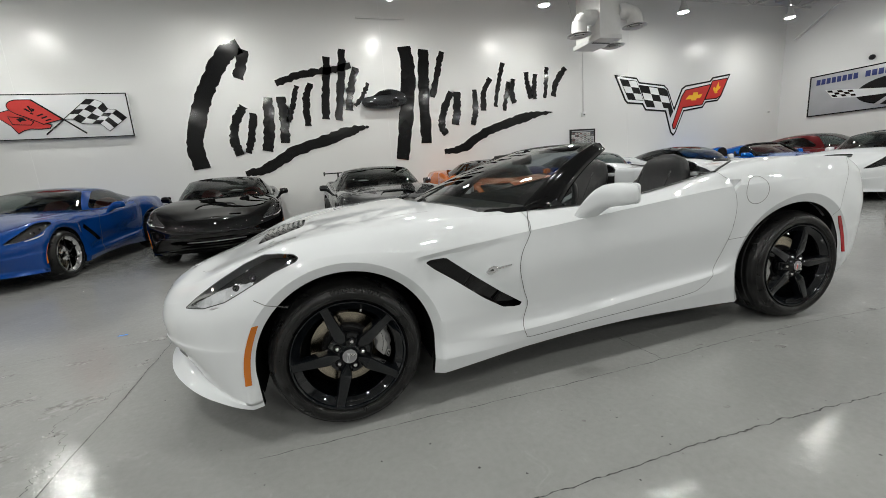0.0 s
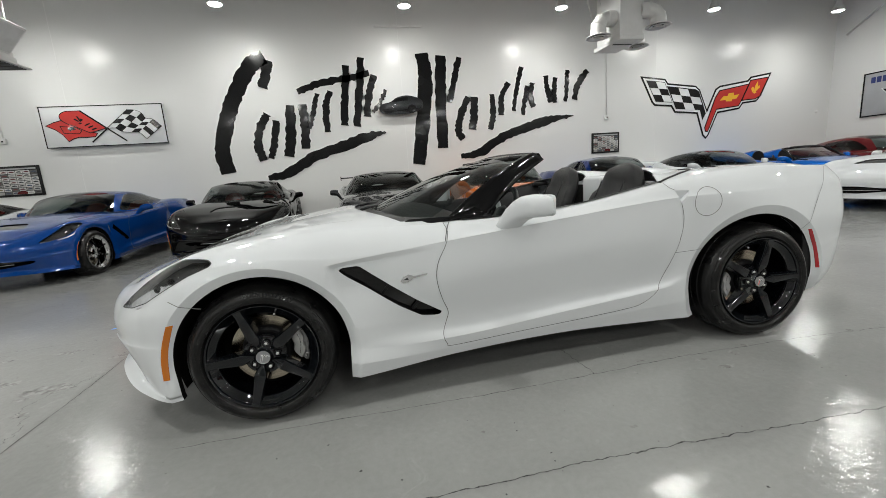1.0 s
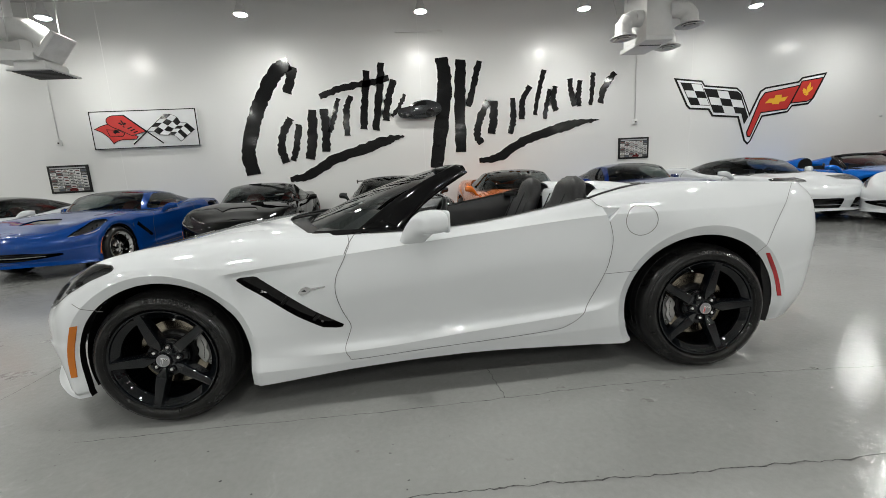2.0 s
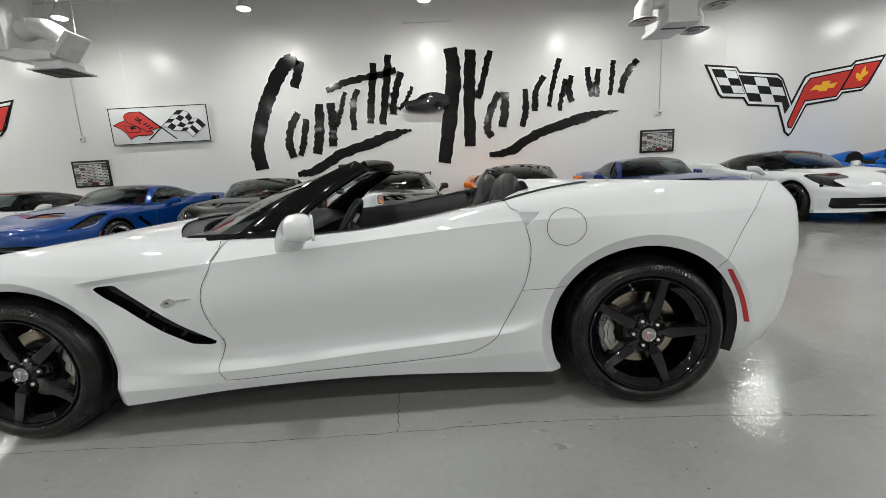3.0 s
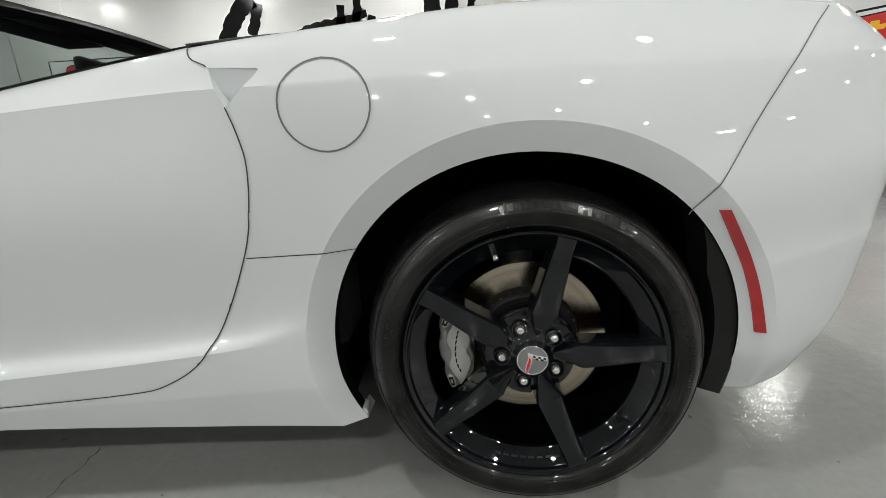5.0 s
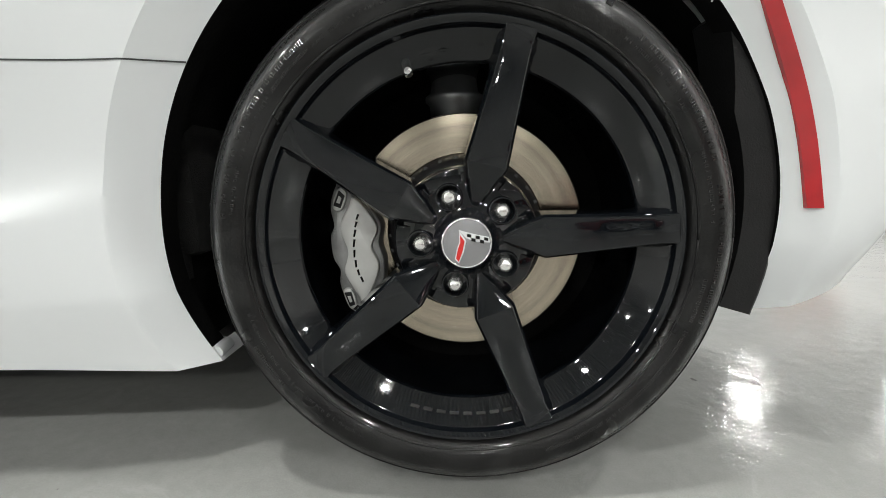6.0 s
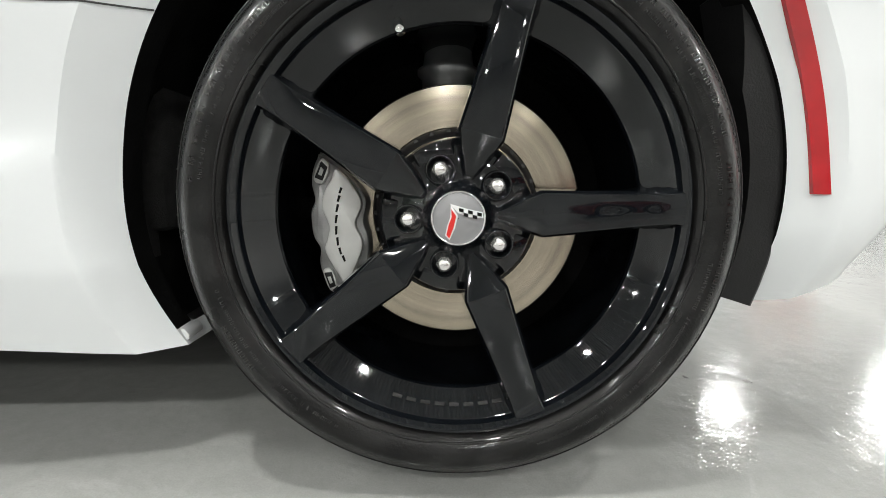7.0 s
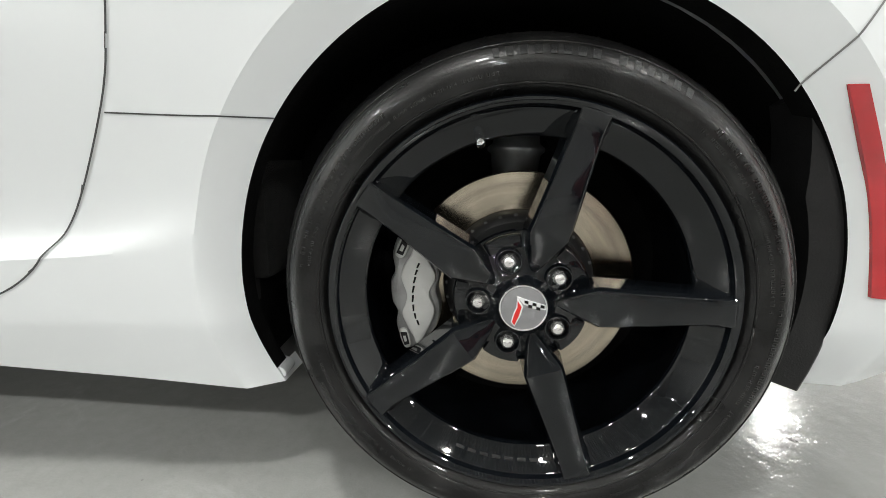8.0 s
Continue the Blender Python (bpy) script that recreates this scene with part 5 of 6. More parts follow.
    if detail:
        v, f = lathe([(.10, .030), (.16, .036), (.195, .040), (.20, .046), (.206, .046), (.212, .038), (.240, .034), (.246, .020), (.247, .001)], 28, "z")
        put("damper", mesh_of("damper", [(p[0] - .012, p[1] + .190, p[2]) for p in v], f), M["silver"], w, "dark metal damper top")
        ca = new("brake_caliper")
        ca.parent = w
        ca.matrix_basis = Matrix.Rotation(radians(-(cal_angle - 180)), 4, "Y")
        ca["label"] = "silver-grey brake caliper"
        outline = catmull([(-.175, .075), (-.166, .068), (-.136, .045), (-.117, .018), (-.121, -.010), (-.115, -.034), (-.118, -.066), (-.135, -.087), (-.155, -.104), (-.165, -.102), (-.176, -.084), (-.181, -.065), (-.179, -.047), (-.188, -.030), (-.190, .001), (-.184, .016), (-.188, .039), (-.184, .060)], 4, True)
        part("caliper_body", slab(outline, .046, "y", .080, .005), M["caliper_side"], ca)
        face = catmull([(-.151, .056), (-.131, .034), (-.121, .012), (-.130, -.013), (-.121, -.036), (-.127, -.061), (-.144, -.092), (-.152, -.081), (-.169, -.049), (-.165, -.031), (-.163, -.016), (-.172, .009), (-.168, .027), (-.159, .042)], 5, True)
        part("caliper_face", slab(face, .014, "y", .069, .0025), M["caliper"], ca)
        arc = catmull([(-.146, .033), (-.151, .012), (-.154, -.016), (-.151, -.044), (-.142, -.064)], 8)
        for i in range(8):
            u = i * 4
            p0, p1 = np.array(arc[u]), np.array(arc[min(u + 3, len(arc) - 1)])
            d_ = (p1 - p0) / np.linalg.norm(p1 - p0)
            w_ = np.array((-d_[1], d_[0])) * .0021
            part("mark_bar", slab([tuple(p0 - w_ * .5), tuple(p1 - w_ * .8), tuple(p1 + w_ * .4), tuple(p0 + w_)], .0006, "y", .0684), M["ink"], ca)
        for o in ([(-.172, .066), (-.181, .045), (-.171, .041), (-.164, .058)], [(-.173, -.078), (-.166, -.099), (-.158, -.096), (-.163, -.077)]):
            oc = np.mean(np.array(o), 0)
            part("pad_rim", slab(catmull([tuple(oc + (np.array(p) - oc) * 1.25) for p in o], 3, True), .012, "y", .0745, .002), M["caliper"], ca)
            part("pad_window", slab(o, .003, "y", .0735, .001), M["trim_black"], ca)
            part("pad_pin", slab([tuple(oc + (np.array(p) - oc) * .45) for p in o], .002, "y", .0725, .0006), M["caliper"], ca)
    return w


def well(parent, cx, cz, r, side, k=1.0, low=1.10):
    """The black lining of a wheel housing."""
    n = 40
    verts, faces = [], []
    for i in range(n + 1):
        a = math.pi * low - math.pi * (low + .10) * i / n
        x, z = cx + (r + .012) / k * math.cos(a), cz + (r + .012) * math.sin(a)
        for y in (.80, .70, .56):
            verts.append((x, side * y, z))
    for i in range(n):
        for k in range(2):
            faces.append((3 * i + k, 3 * i + k + 1, 3 * i + 4 + k, 3 * i + 3 + k))
    c = len(verts)
    verts.append((cx, side * .56, cz))
    for i in range(n):
        faces.append((3 * i + 2, 3 * i + 5, c))
    put("wheel_liner", mesh_of("wheel_liner", verts, faces), M["liner"], parent)


def flange(parent, edges, side, depth, mat, centre=None, tilt=0.0, name="arch_lip"):
    """The turned-in edge of an opening; with a centre it leans towards it."""
    verts, faces = [], []
    for a, b, n in edges:
        k = len(verts)
        for p in (a, b):
            lean = Vector((0, 0))
            if centre:
                lean = Vector((centre[0] - p[0], max(0.0, p[2] - centre[1]) * -1)).normalized() * tilt
            verts.append((p[0], side * p[1], p[2]))
            verts.append((p[0] + lean[0], side * (p[1] - depth), p[2] + lean[1]))
        faces.append((k, k + 2, k + 3, k + 1))
    put(name, mesh_of(name, verts, faces, False), mat, parent)


def surface_finder(skin):
    """A tree to drop points onto the left body surface."""
    from mathutils.bvhtree import BVHTree
    v, f = skin.mesh(skin.names, -1)
    return BVHTree.FromPolygons([Vector(p) for p in v], f)


def side_seam(name, tree, pts, half, mat, parent, side=-1, top=False, lift=0.0012):
    """A thin dark line along points (x, z) on the side, or (x, y) on top."""
    pp = []
    for a, b in catmull(pts, 10):
        if top:
            hit = tree.ray_cast(Vector((a, -abs(b), 3.0)), Vector((0, 0, -1)))
        else:
            hit = tree.ray_cast(Vector((a, -3.0, b)), Vector((0, 1, 0)))
        if hit[0] is not None:
            n = hit[1] if (hit[1].z > 0 if top else hit[1].y < 0) else -hit[1]
            pp.append((hit[0], n))
    verts, faces = [], []
    for i, (p, n) in enumerate(pp):
        d = (pp[min(i + 1, len(pp) - 1)][0] - pp[max(i - 1, 0)][0]).normalized()
        w = n.cross(d) * half
        for q in (p - w + n * lift, p + w + n * lift):
            verts.append((q.x, q.y if side < 0 else -q.y, q.z))
        if i:
            faces.append((2 * i - 2, 2 * i - 1, 2 * i + 1, 2 * i))
    if faces:
        put(name, mesh_of(name, verts, faces), mat, parent)


def keep_creases(ob, detail):
    """Sharp edges stay on the flanks only, away from the rounded arch lips and the lamps."""
    if not detail:
        return
    me = ob.data
    for e in me.edges:
        a, b = (me.vertices[k].co for k in e.vertices)
        p = (a + b) / 2
        rim = lambda q: (math.hypot(q.x - .007, q.z - .318), math.hypot((q.x - 2.700) * (.995 if q.x < 2.7 else .93), q.z - .338))
        (fa, ra), (fb, rb), (rf, rr) = rim(a), rim(b), rim(p)
        if p.z > .40 and (max(abs(fa - .416), abs(fb - .416)) < .0015 or max(abs(ra - .443), abs(rb - .443)) < .0015):
            e.use_edge_sharp = True
            continue
        if rf < .45 or rr < .48 or p.z > .91 or p.x < .2 or p.x > 2.26 and p.z > .2 or p.x < .45 and p.z < .66:
            e.use_edge_sharp = False


def sports_car(name, m, paint, label, category="car", detail=False, roof=True, style="front", seat_mat=None, wheel_mat=None, wing=False, group="", roof_mat=None, spokes="split"):
    t = thing(name, m, label, category, group)
    lines = LINES.copy()
    if style == "mid":
        # low nose, high rear
        w = np.clip((lines[:, :, 0] - 0.2) / 1.8, 0, 1)
        lines[5:, :, 2] += 0.06 * w[5:] - 0.03 * (1 - w[5:])
    if style == "classic":
        lines[:, :, 2] = lines[:, :, 2] * 1.08
    nu, nv = (360, 15) if detail else (150, 6)
    sk = Skin(skin_grid(lines, nu, nv))
    arches = (arch(.007, .318, .376, .06), arch(2.700, .338, .393, .0, .995, .93, .02, 1.45))
    sk.cut("arch_f", arches[0])
    sk.cut("arch_r", arches[1])
    # chamfered lips round the arches
    for fn, wide in zip(arches, (.040, .050)):
        sk.cut("lip", lambda x, y, z: fn(x, y, z) - wide)
        P = sk.P
        d = fn(P[..., 0], P[..., 1], P[..., 2])
        P[..., 1] -= np.where((P[..., 1] > .6) & (P[..., 2] > .12), .030 * np.clip(1 - d / wide, 0, 1), 0)
    if style != "classic":
        # the recessed panel behind the side vent, under a sharp edge
        top_edge = lambda x: .712 + .125 * (x - .329) - .085 * (x - .329) ** 2
        sk.cut("scoop", lambda x, y, z: np.where((x > .30) & (x < .86) & (y > .7), z - top_edge(x), 1.0))
        P = sk.P
        x, z = P[..., 0], P[..., 2]
        d = .024 * np.clip(1 - (x - .318) / .52, 0, 1) * np.clip((top_edge(x) - z) / .022, 0, 1) * np.clip((z - .40) / .2, 0, 1) * np.clip((x - .31) / .05, 0, 1)
        P[..., 1] -= np.where(P[..., 1] > .6, d, 0)
    zs = 1.08 if style == "classic" else 1.0
    if style != "classic":
        sk.cut("gill", in_side([(x, z) for x, z in GILL], .7), (0, "scoop"))
    if detail:
        sk.cut("fuel_door", in_side([(2.357 + .082 * math.cos(i / 36 * 6.2832), .829 + .079 * math.sin(i / 36 * 6.2832)) for i in range(36)], .7))
    sk.cut("door", in_side(DOOR, .78), (0, "scoop") if style != "classic" else (0,))
    if detail:
        sk.cut("quarter_vent", in_side(QUARTER_VENT, .7))
    sk.cut("headlight", lambda x, y, z: np.where((y > .3) & (z > .5) & (x < 0), poly_dist(x, z / zs, HEADLIGHT), 1.0))
    if style == "front":
        sk.cut("hood_vent", in_plan(HOOD_VENT, .6))
    if style == "front":
        sk.cut("grille", lambda x, y, z: np.where(x < -.3, np.maximum(np.abs(z - .345) - .060 * np.clip(1.25 - y / .58, 0.05, 1), y - .58), 1.0))
    else:
        sk.cut("grille", lambda x, y, z: np.where(x < -.3, np.maximum(np.maximum(np.abs(z - .33) - .085, y - .74), .10 - y), 1.0))
    if roof:
        # the cabin's foot; the roof skin stands over it
        if style == "mid":
            foot = catmull([(.16, 0), (.24, .35), (.62, .68), (1.0, .775), (1.7, .765), (2.3, .62), (2.75, .40), (2.85, 0)], 6)
        else:
            foot = catmull([(.50, 0), (.57, .35), (.82, .68), (1.05, .775), (1.8, .77), (2.3, .66), (2.85, .50), (3.0, 0)], 6)
        foot = foot + [(x, -y) for x, y in reversed(foot[1:-1])]
        sk.cut("cockpit", in_plan(foot, .70))
    else:
        sk.cut("cockpit", lambda x, y, z: np.where(z > .7, np.maximum(np.maximum(y - .778, wind_base(y) - x), x - (2.285 - .17 * np.clip((y - .50) / .25, 0, 1))), 1.0))
        sk.cut("cowl", lambda x, y, z: np.where((z > .7) & (y < .74), np.maximum(wind_base(y) - .10 - x, x - 1.0), 1.0))
    pm = M[paint]
    v, f = sk.mesh(["body", "lip", "scoop"], 0)
    keep_creases(put("body", mesh_of("body", v, f), pm, t, sharp=15 if detail else None), detail)
    for s in (-1, 1):
        v, f = sk.mesh(["door"], s)
        d = put("door", mesh_of("door", v, f), pm, t, sharp=15 if detail else None)
        keep_creases(d, detail)
        e = sk.borders("door", ["body", "scoop", "gill"])
        gap_ribbon("door_gap", e, .0013 if detail else .004, .0024, s, M["gap"], d)
        flange(t, sk.borders("arch_f"), s, .035, M["liner"])
        if detail:
            # painted return at the foot of the sill, black lining elsewhere
            edges = sk.borders("arch_r")
            low = [e_ for e_ in edges if e_[0][0] < 2.5 and max(e_[0][2], e_[1][2]) < .182]
            flange(t, low, s, .060, pm, (2.700, .338), .005)
            flange(t, [e_ for e_ in edges if not (e_[0][0] < 2.5 and max(e_[0][2], e_[1][2]) < .182)], s, .035, M["liner"])
        else:
            flange(t, sk.borders("arch_r"), s, .035, M["liner"])
        # headlights: clear cover over a dark bowl with lamps
        v, f = sk.mesh(["headlight"], s)
        if v:
            hl = put("headlight", mesh_of("headlight", [(p[0] + .02, p[1] * .97, p[2] - .022) for p in v], f), M["trim_black"], t, "dark headlight under a clear cover")
            put("lens_cover", mesh_of("lens_cover", v, f), M["lens"], hl)
            if detail:
                gap_ribbon("lens_gap", sk.borders("headlight"), .0022, .001, s, M["gap"], hl)
            if detail:
                # pale reflector in the lower front of the lamp
                pale = [(-.64, .570), (-.545, .590), (-.447, .626), (-.36, .676), (-.335, .703), (-.40, .692), (-.50, .655), (-.60, .603)]
                cent = [np.mean([v[i] for i in q], 0) for q in f]
                keep = [q for q, c in zip(f, cent) if poly_dist(np.array([c[0]]), np.array([c[2]]), pale)[0] < 0]
                used = sorted({i for q in keep for i in q})
                at_ = {i: k for k, i in enumerate(used)}
                put("reflector", mesh_of("reflector", [(v[i][0] + .012, v[i][1] * .984, v[i][2] - .012) for i in used], [tuple(at_[i] for i in q) for q in keep]), M["lamp_bowl"], hl, "pale reflector inside the headlight")
            lamps = [(-.40, 0, .668, .014), (-.33, 0, .705, .014)] if style == "front" else [(-.45, .69, .60, .03)]
            for (x, y, z, r) in lamps:
                dd = np.hypot(sk.P[..., 0] - x, sk.P[..., 2] / zs - z)
                y = float(sk.P[..., 1].flat[np.argmin(dd)]) - .030
                bm = bmesh.new()
                bmesh.ops.create_uvsphere(bm, u_segments=20, v_segments=12, radius=r, matrix=Matrix.Translation((x, s * y, z * zs)))
                part("projector", bm, M["gloss_black"], hl, "dark headlamp projector")
            v2, f2 = tube_path([(x_, s * (float(sk.P[..., 1].flat[np.argmin(np.hypot(sk.P[..., 0] - x_, sk.P[..., 2] / zs - z_))]) - .012), z_ * zs - .006) for x_, z_ in ((-.62, .577), (-.56, .578), (-.50, .592), (-.43, .615), (-.36, .645), (-.31, .69))], .009, 8)
            put("light_strip", mesh_of("light_strip", v2, f2), M["silver"], hl)
        v, f = sk.mesh(["gill"], s)
        if v:
            gl = put("side_vent", mesh_of("side_vent", [(p[0], p[1] - s * .030, p[2]) for p in v], f), M["gloss_black"], t, "gloss black fender vent")
            flange(gl, sk.borders("gill"), s, .05, M["gloss_black"], name="vent_lip")
            if detail:
                for x0, z0 in ((.545, .545), (.685, .452)):
                    part("vent_blade", slab([(x0, z0), (x0 + .012, z0 - .008), (x0 + .075, z0 + .062), (x0 + .063, z0 + .070)], s * .022, "y", s * .838, .003), M["trim_black"], gl)
        well(t, .007, .318, .376, s)
        well(t, 2.705, .338, .395, s, .94, 1.135)
    for nm, mat_name, lab in (("hood_vent", "gloss_black", "black louvred bonnet vent"), ("grille", "gloss_black", "black mesh front grille"), ("cowl", "trim_black", "black scuttle panel under the windscreen")):
        v, f = sk.mesh([nm], 0)
        if v:
            drop = .012 if nm != "grille" else .0
            g = put(nm, mesh_of(nm, [(p[0] * (.93 if nm == "grille" else 1), p[1] * (.95 if nm == "grille" else 1), p[2] - drop) for p in v], f), M[mat_name], t, lab)
            if nm == "hood_vent" and detail:
                for i in range(7):
                    x = -.352 + i * .032
                    w_ = .27 - i * .012
                    zz = float(sk.P[:, -1, 2].flat[np.argmin(np.abs(sk.P[:, -1, 0] - x))])
                    part("louvre", boxed((-.013, -w_, -.003), (.013, w_, .003), bevel=.002, m=Matrix.Translation((x, 0, zz - .004)) @ Matrix.Rotation(radians(28), 4, "Y")), M["gloss_black"], g)
            if nm == "grille":
                for zz in (.335, .375) if style == "front" else (.30, .35):
                    path = [(-.845 + .15 * (yy / .42) ** 2, yy, zz) for yy in np.linspace(-.42, .42, 13)]
                    v2, f2 = tube_path(path, .007, 6)
                    put("grille_bar", mesh_of("grille_bar", v2, f2), M["silver" if zz < .34 else "gloss_black"], g)
    # underbody
    bm = bmesh.new()
    box(bm, (-.45, -.50, .20), (3.15, .50, .30))
    box(bm, (.42, -.70, .23), (2.28, .70, .30))
    part("underbody", bm, M["liner"], t)
    # wheels
    wm = M[wheel_mat] if wheel_mat else None
    for s in (-1, 1):
        turn = 0 if s < 0 else 180
        for nm, x, R, lip, width, sp, cal in (("front_wheel", 0, .327, .2415, .235, 38, 0), ("rear_wheel", 2.71, .338, .254, .275, 3, 180)):
            car_wheel("wheel", R, lip, width, sp, detail and s == -1, t, pose(x, s * .885, R, -1.8 if detail and x > 1 and s < 0 else 0, 0, -4.5 if detail and x > 1 and s < 0 else turn), "five" if detail else spokes, cal, wm)
    # mirrors
    for s in (-1, 1):
        mx = 0.0 if style != "mid" else -.55
        pw = lambda q, e: math.copysign(abs(q) ** e, q)
        secs = []
        for y, cx_, cz_, rx, rz in ((.815, 1.185, .755, .060, .016), (.835, 1.185, .772, .060, .024), (.855, 1.188, .795, .058, .032), (.875, 1.197, .825, .056, .042), (.895, 1.215, .855, .056, .050), (.915, 1.235, .880, .056, .054), (.94, 1.255, .896, .056, .055), (.98, 1.277, .902, .056, .054), (1.015, 1.290, .902, .056, .050), (1.035, 1.299, .900, .050, .042), (1.044, 1.304, .899, .036, .028), (1.047, 1.306, .898, .014, .010)):
            secs.append([(cx_ + mx + rx * pw(math.cos(6.2832 * i / 28), .5), s * y, cz_ + rz * pw(math.sin(6.2832 * i / 28), .58) * (1 - min(1, (y - .8) * 6) * max(0, -math.cos(6.2832 * i / 28)) ** 1.3 * (.55 if i < 14 else .12))) for i in range(28)])
        v, f = rings(secs)
        mr_ = put("mirror", mesh_of("mirror", v, f), pm, t)
        o = catmull([(-.080, -.045), (0, -.050), (.080, -.043), (.088, 0), (.080, .045), (0, .049), (-.080, .043), (-.088, 0)], 4, True)
        frame_ = slab([(s * (.968 + a * .78), .901 + b * 1.0) for a, b in o], .012, "x", 1.3230 + mx, .003)
        rim_ = slab([(s * (.974 + a * .60), .901 + b * .80) for a, b in o], .002, "x", 1.3340 + mx)
        glass_ = slab([(s * (.974 + a * .50), .901 + b * .68) for a, b in o], .002, "x", 1.3352 + mx)
        for bm in (frame_, rim_, glass_):
            for p in bm.verts:
                p.co.x += (abs(p.co.y) - .965) * .32
        part("mirror_frame", frame_, pm, mr_)
        part("mirror_rim", rim_, M["trim_black"], mr_)
        part("mirror_glass", glass_, M["chrome"], mr_, "mirror glass")
    # lamps at the corners
    for s in (-1, 1):
        for nm, mat_name, x0, z0, x1, z1, w in (("side_marker", "amber", -.340, .529, -.402, .280, .024), ("side_reflector", "reflector_red", 3.050, .612, 3.153, .366, .017)):
            if style != "front":
                continue
            secs = []
            n = 12
            for i in range(n + 1):
                u = i / n
                bow = (-.016 if nm == "side_marker" else .016) * math.sin(math.pi * u)
                x, z = x0 + (x1 - x0) * u + bow, z0 + (z1 - z0) * u
                secs.append((x, z, w * .5))
            P2 = sk.P
            pts = []
            for x, z, hw in secs:
                row = []
                for dx in (-hw, hw):
                    dd = np.where(P2[..., 1] > .5, np.hypot(P2[..., 0] - x - dx, P2[..., 2] - z), 9)
                    ij = np.argsort(dd, axis=None)[:4]
                    wts = 1 / (dd.flat[ij] + 1e-4)
                    row.append((x + dx, float((P2[..., 1].flat[ij] * wts).sum() / wts.sum()), z))
                pts.append(row)
            ys0 = np.array([[p[0][1], p[1][1]] for p in pts])
            zz_ = [p[0][2] for p in pts]
            ys0 = np.stack([np.polyval(np.polyfit(zz_, ys0[:, k], 2), zz_) for k in (0, 1)], 1)
            rr = [[(a[0], s * (ya + .004), a[2]), (b[0], s * (yb + .004), b[2]), (b[0], s * (yb - .01), b[2]), (a[0], s * (ya - .01), a[2])] for (a, b), (ya, yb) in zip(pts, ys0)]
            v, f = rings(rr)
            put(nm, mesh_of(nm, v, f), M[mat_name], t, "amber side marker lamp" if nm == "side_marker" else "red side reflector", sharp=40)
    return t, sk


def greenhouse(t, paint, style="front", roof_mat=None, seat_mat="leather"):
    """Roof, windscreen, side glass and pillars of a closed car."""
    if style == "mid":
        xs = [.16, .5, .9, 1.15, 1.45, 1.8, 2.2, 2.6, 2.85]
        zt = [.80, .98, 1.16, 1.215, 1.225, 1.19, 1.12, 1.04, .99]
        wb = [.12, .60, .76, .785, .785, .765, .69, .50, .15]
        wt = [.10, .46, .56, .57, .56, .53, .48, .36, .12]
        zb = [.78, .79, .80, .82, .86, .92, .97, 1.0, .985]
    else:
        xs = [.50, .78, 1.1, 1.35, 1.65, 2.0, 2.4, 2.8, 3.0]
        zt = [.90, 1.05, 1.185, 1.228, 1.235, 1.205, 1.13, 1.03, .975]
        wb = [.12, .62, .775, .785, .785, .775, .69, .56, .20]
        wt = [.10, .46, .56, .575, .57, .545, .48, .40, .15]
        zb = [.885, .86, .85, .855, .875, .93, .985, .99, .965]
    if style == "classic":
        zt = [z + .11 for z in zt]
        zb = [z + .07 for z in zb]
    n = 90
    X = np.linspace(xs[0], xs[-1], n)

    def smooth(vals):
        c = np.interp(X, xs, vals)
        k = np.ones(9) / 9
        return np.convolve(np.pad(c, 4, mode="edge"), k, "valid")
    ZT, WB, WT, ZB = smooth(zt), smooth(wb), smooth(wt), smooth(zb)
    nv = 26
    P = np.zeros((n, nv + 1, 3))
    for j in range(nv + 1):
        s = j / nv
        if s < .5:
            q = s / .5
            y = WB + (WT - WB) * q ** 1.25
            z = ZB + (ZT - .055 - ZB) * q
        else:
            q = (s - .5) / .5
            y = WT * (1 - q)
            z = ZT - .055 * (1 - q) ** 2.6
        P[:, j] = np.stack([X, y, z], 1)
    sk = Skin(P)
    g = 0.0 if style != "mid" else -.33
    sk.cut("windscreen", lambda x, y, z: np.maximum(x - (1.28 + g * .8 - .12 * (y / .6) ** 2), np.maximum(y - (.66 - (z - .85) * .35) * 1.02, .84 + g * .1 - z)))
    side = catmull([(1.0 + g, .885), (1.30 + g, 1.11), (1.55 + g, 1.155), (1.90 + g * .6, 1.13), (2.02 + g * .5, 1.08), (1.93 + g * .5, .955), (1.5 + g * .5, .90)], 4, True)
    if style == "classic":
        side = [(x, z + .08) for x, z in side]
    sk.cut("side_window", lambda x, y, z: np.where(y > .40, poly_dist(x, z, side), 1.0))
    q2 = catmull([(2.07 + g * .4, 1.075), (2.2 + g * .3, 1.075), (2.50 + g * .2, 1.02), (2.02 + g * .4, .97)], 4, True)
    if style == "front":
        sk.cut("rear_quarter", lambda x, y, z: np.where(y > .40, poly_dist(x, z, q2), 1.0))
    sk.cut("hatch", lambda x, y, z: np.maximum(np.maximum(1.98 + g * .3 - x, x - 2.82), y - .40))
    rm = M[roof_mat or paint]
    v, f = sk.mesh(["body"], 0)
    put("roof", mesh_of("roof", v, f), rm, t)
    for nm in ("windscreen", "hatch"):
        v, f = sk.mesh([nm], 0)
        put(nm, mesh_of(nm, v, f), M["glass" if nm == "windscreen" else "dark_glass"], t)
    for s in (-1, 1):
        for nm in ("side_window", "rear_quarter"):
            v, f = sk.mesh([nm], s)
            if v:
                put(nm, mesh_of(nm, v, f), M["glass" if nm == "side_window" else "dark_glass"], t)
    interior(t, g, seat_mat, closed=True)


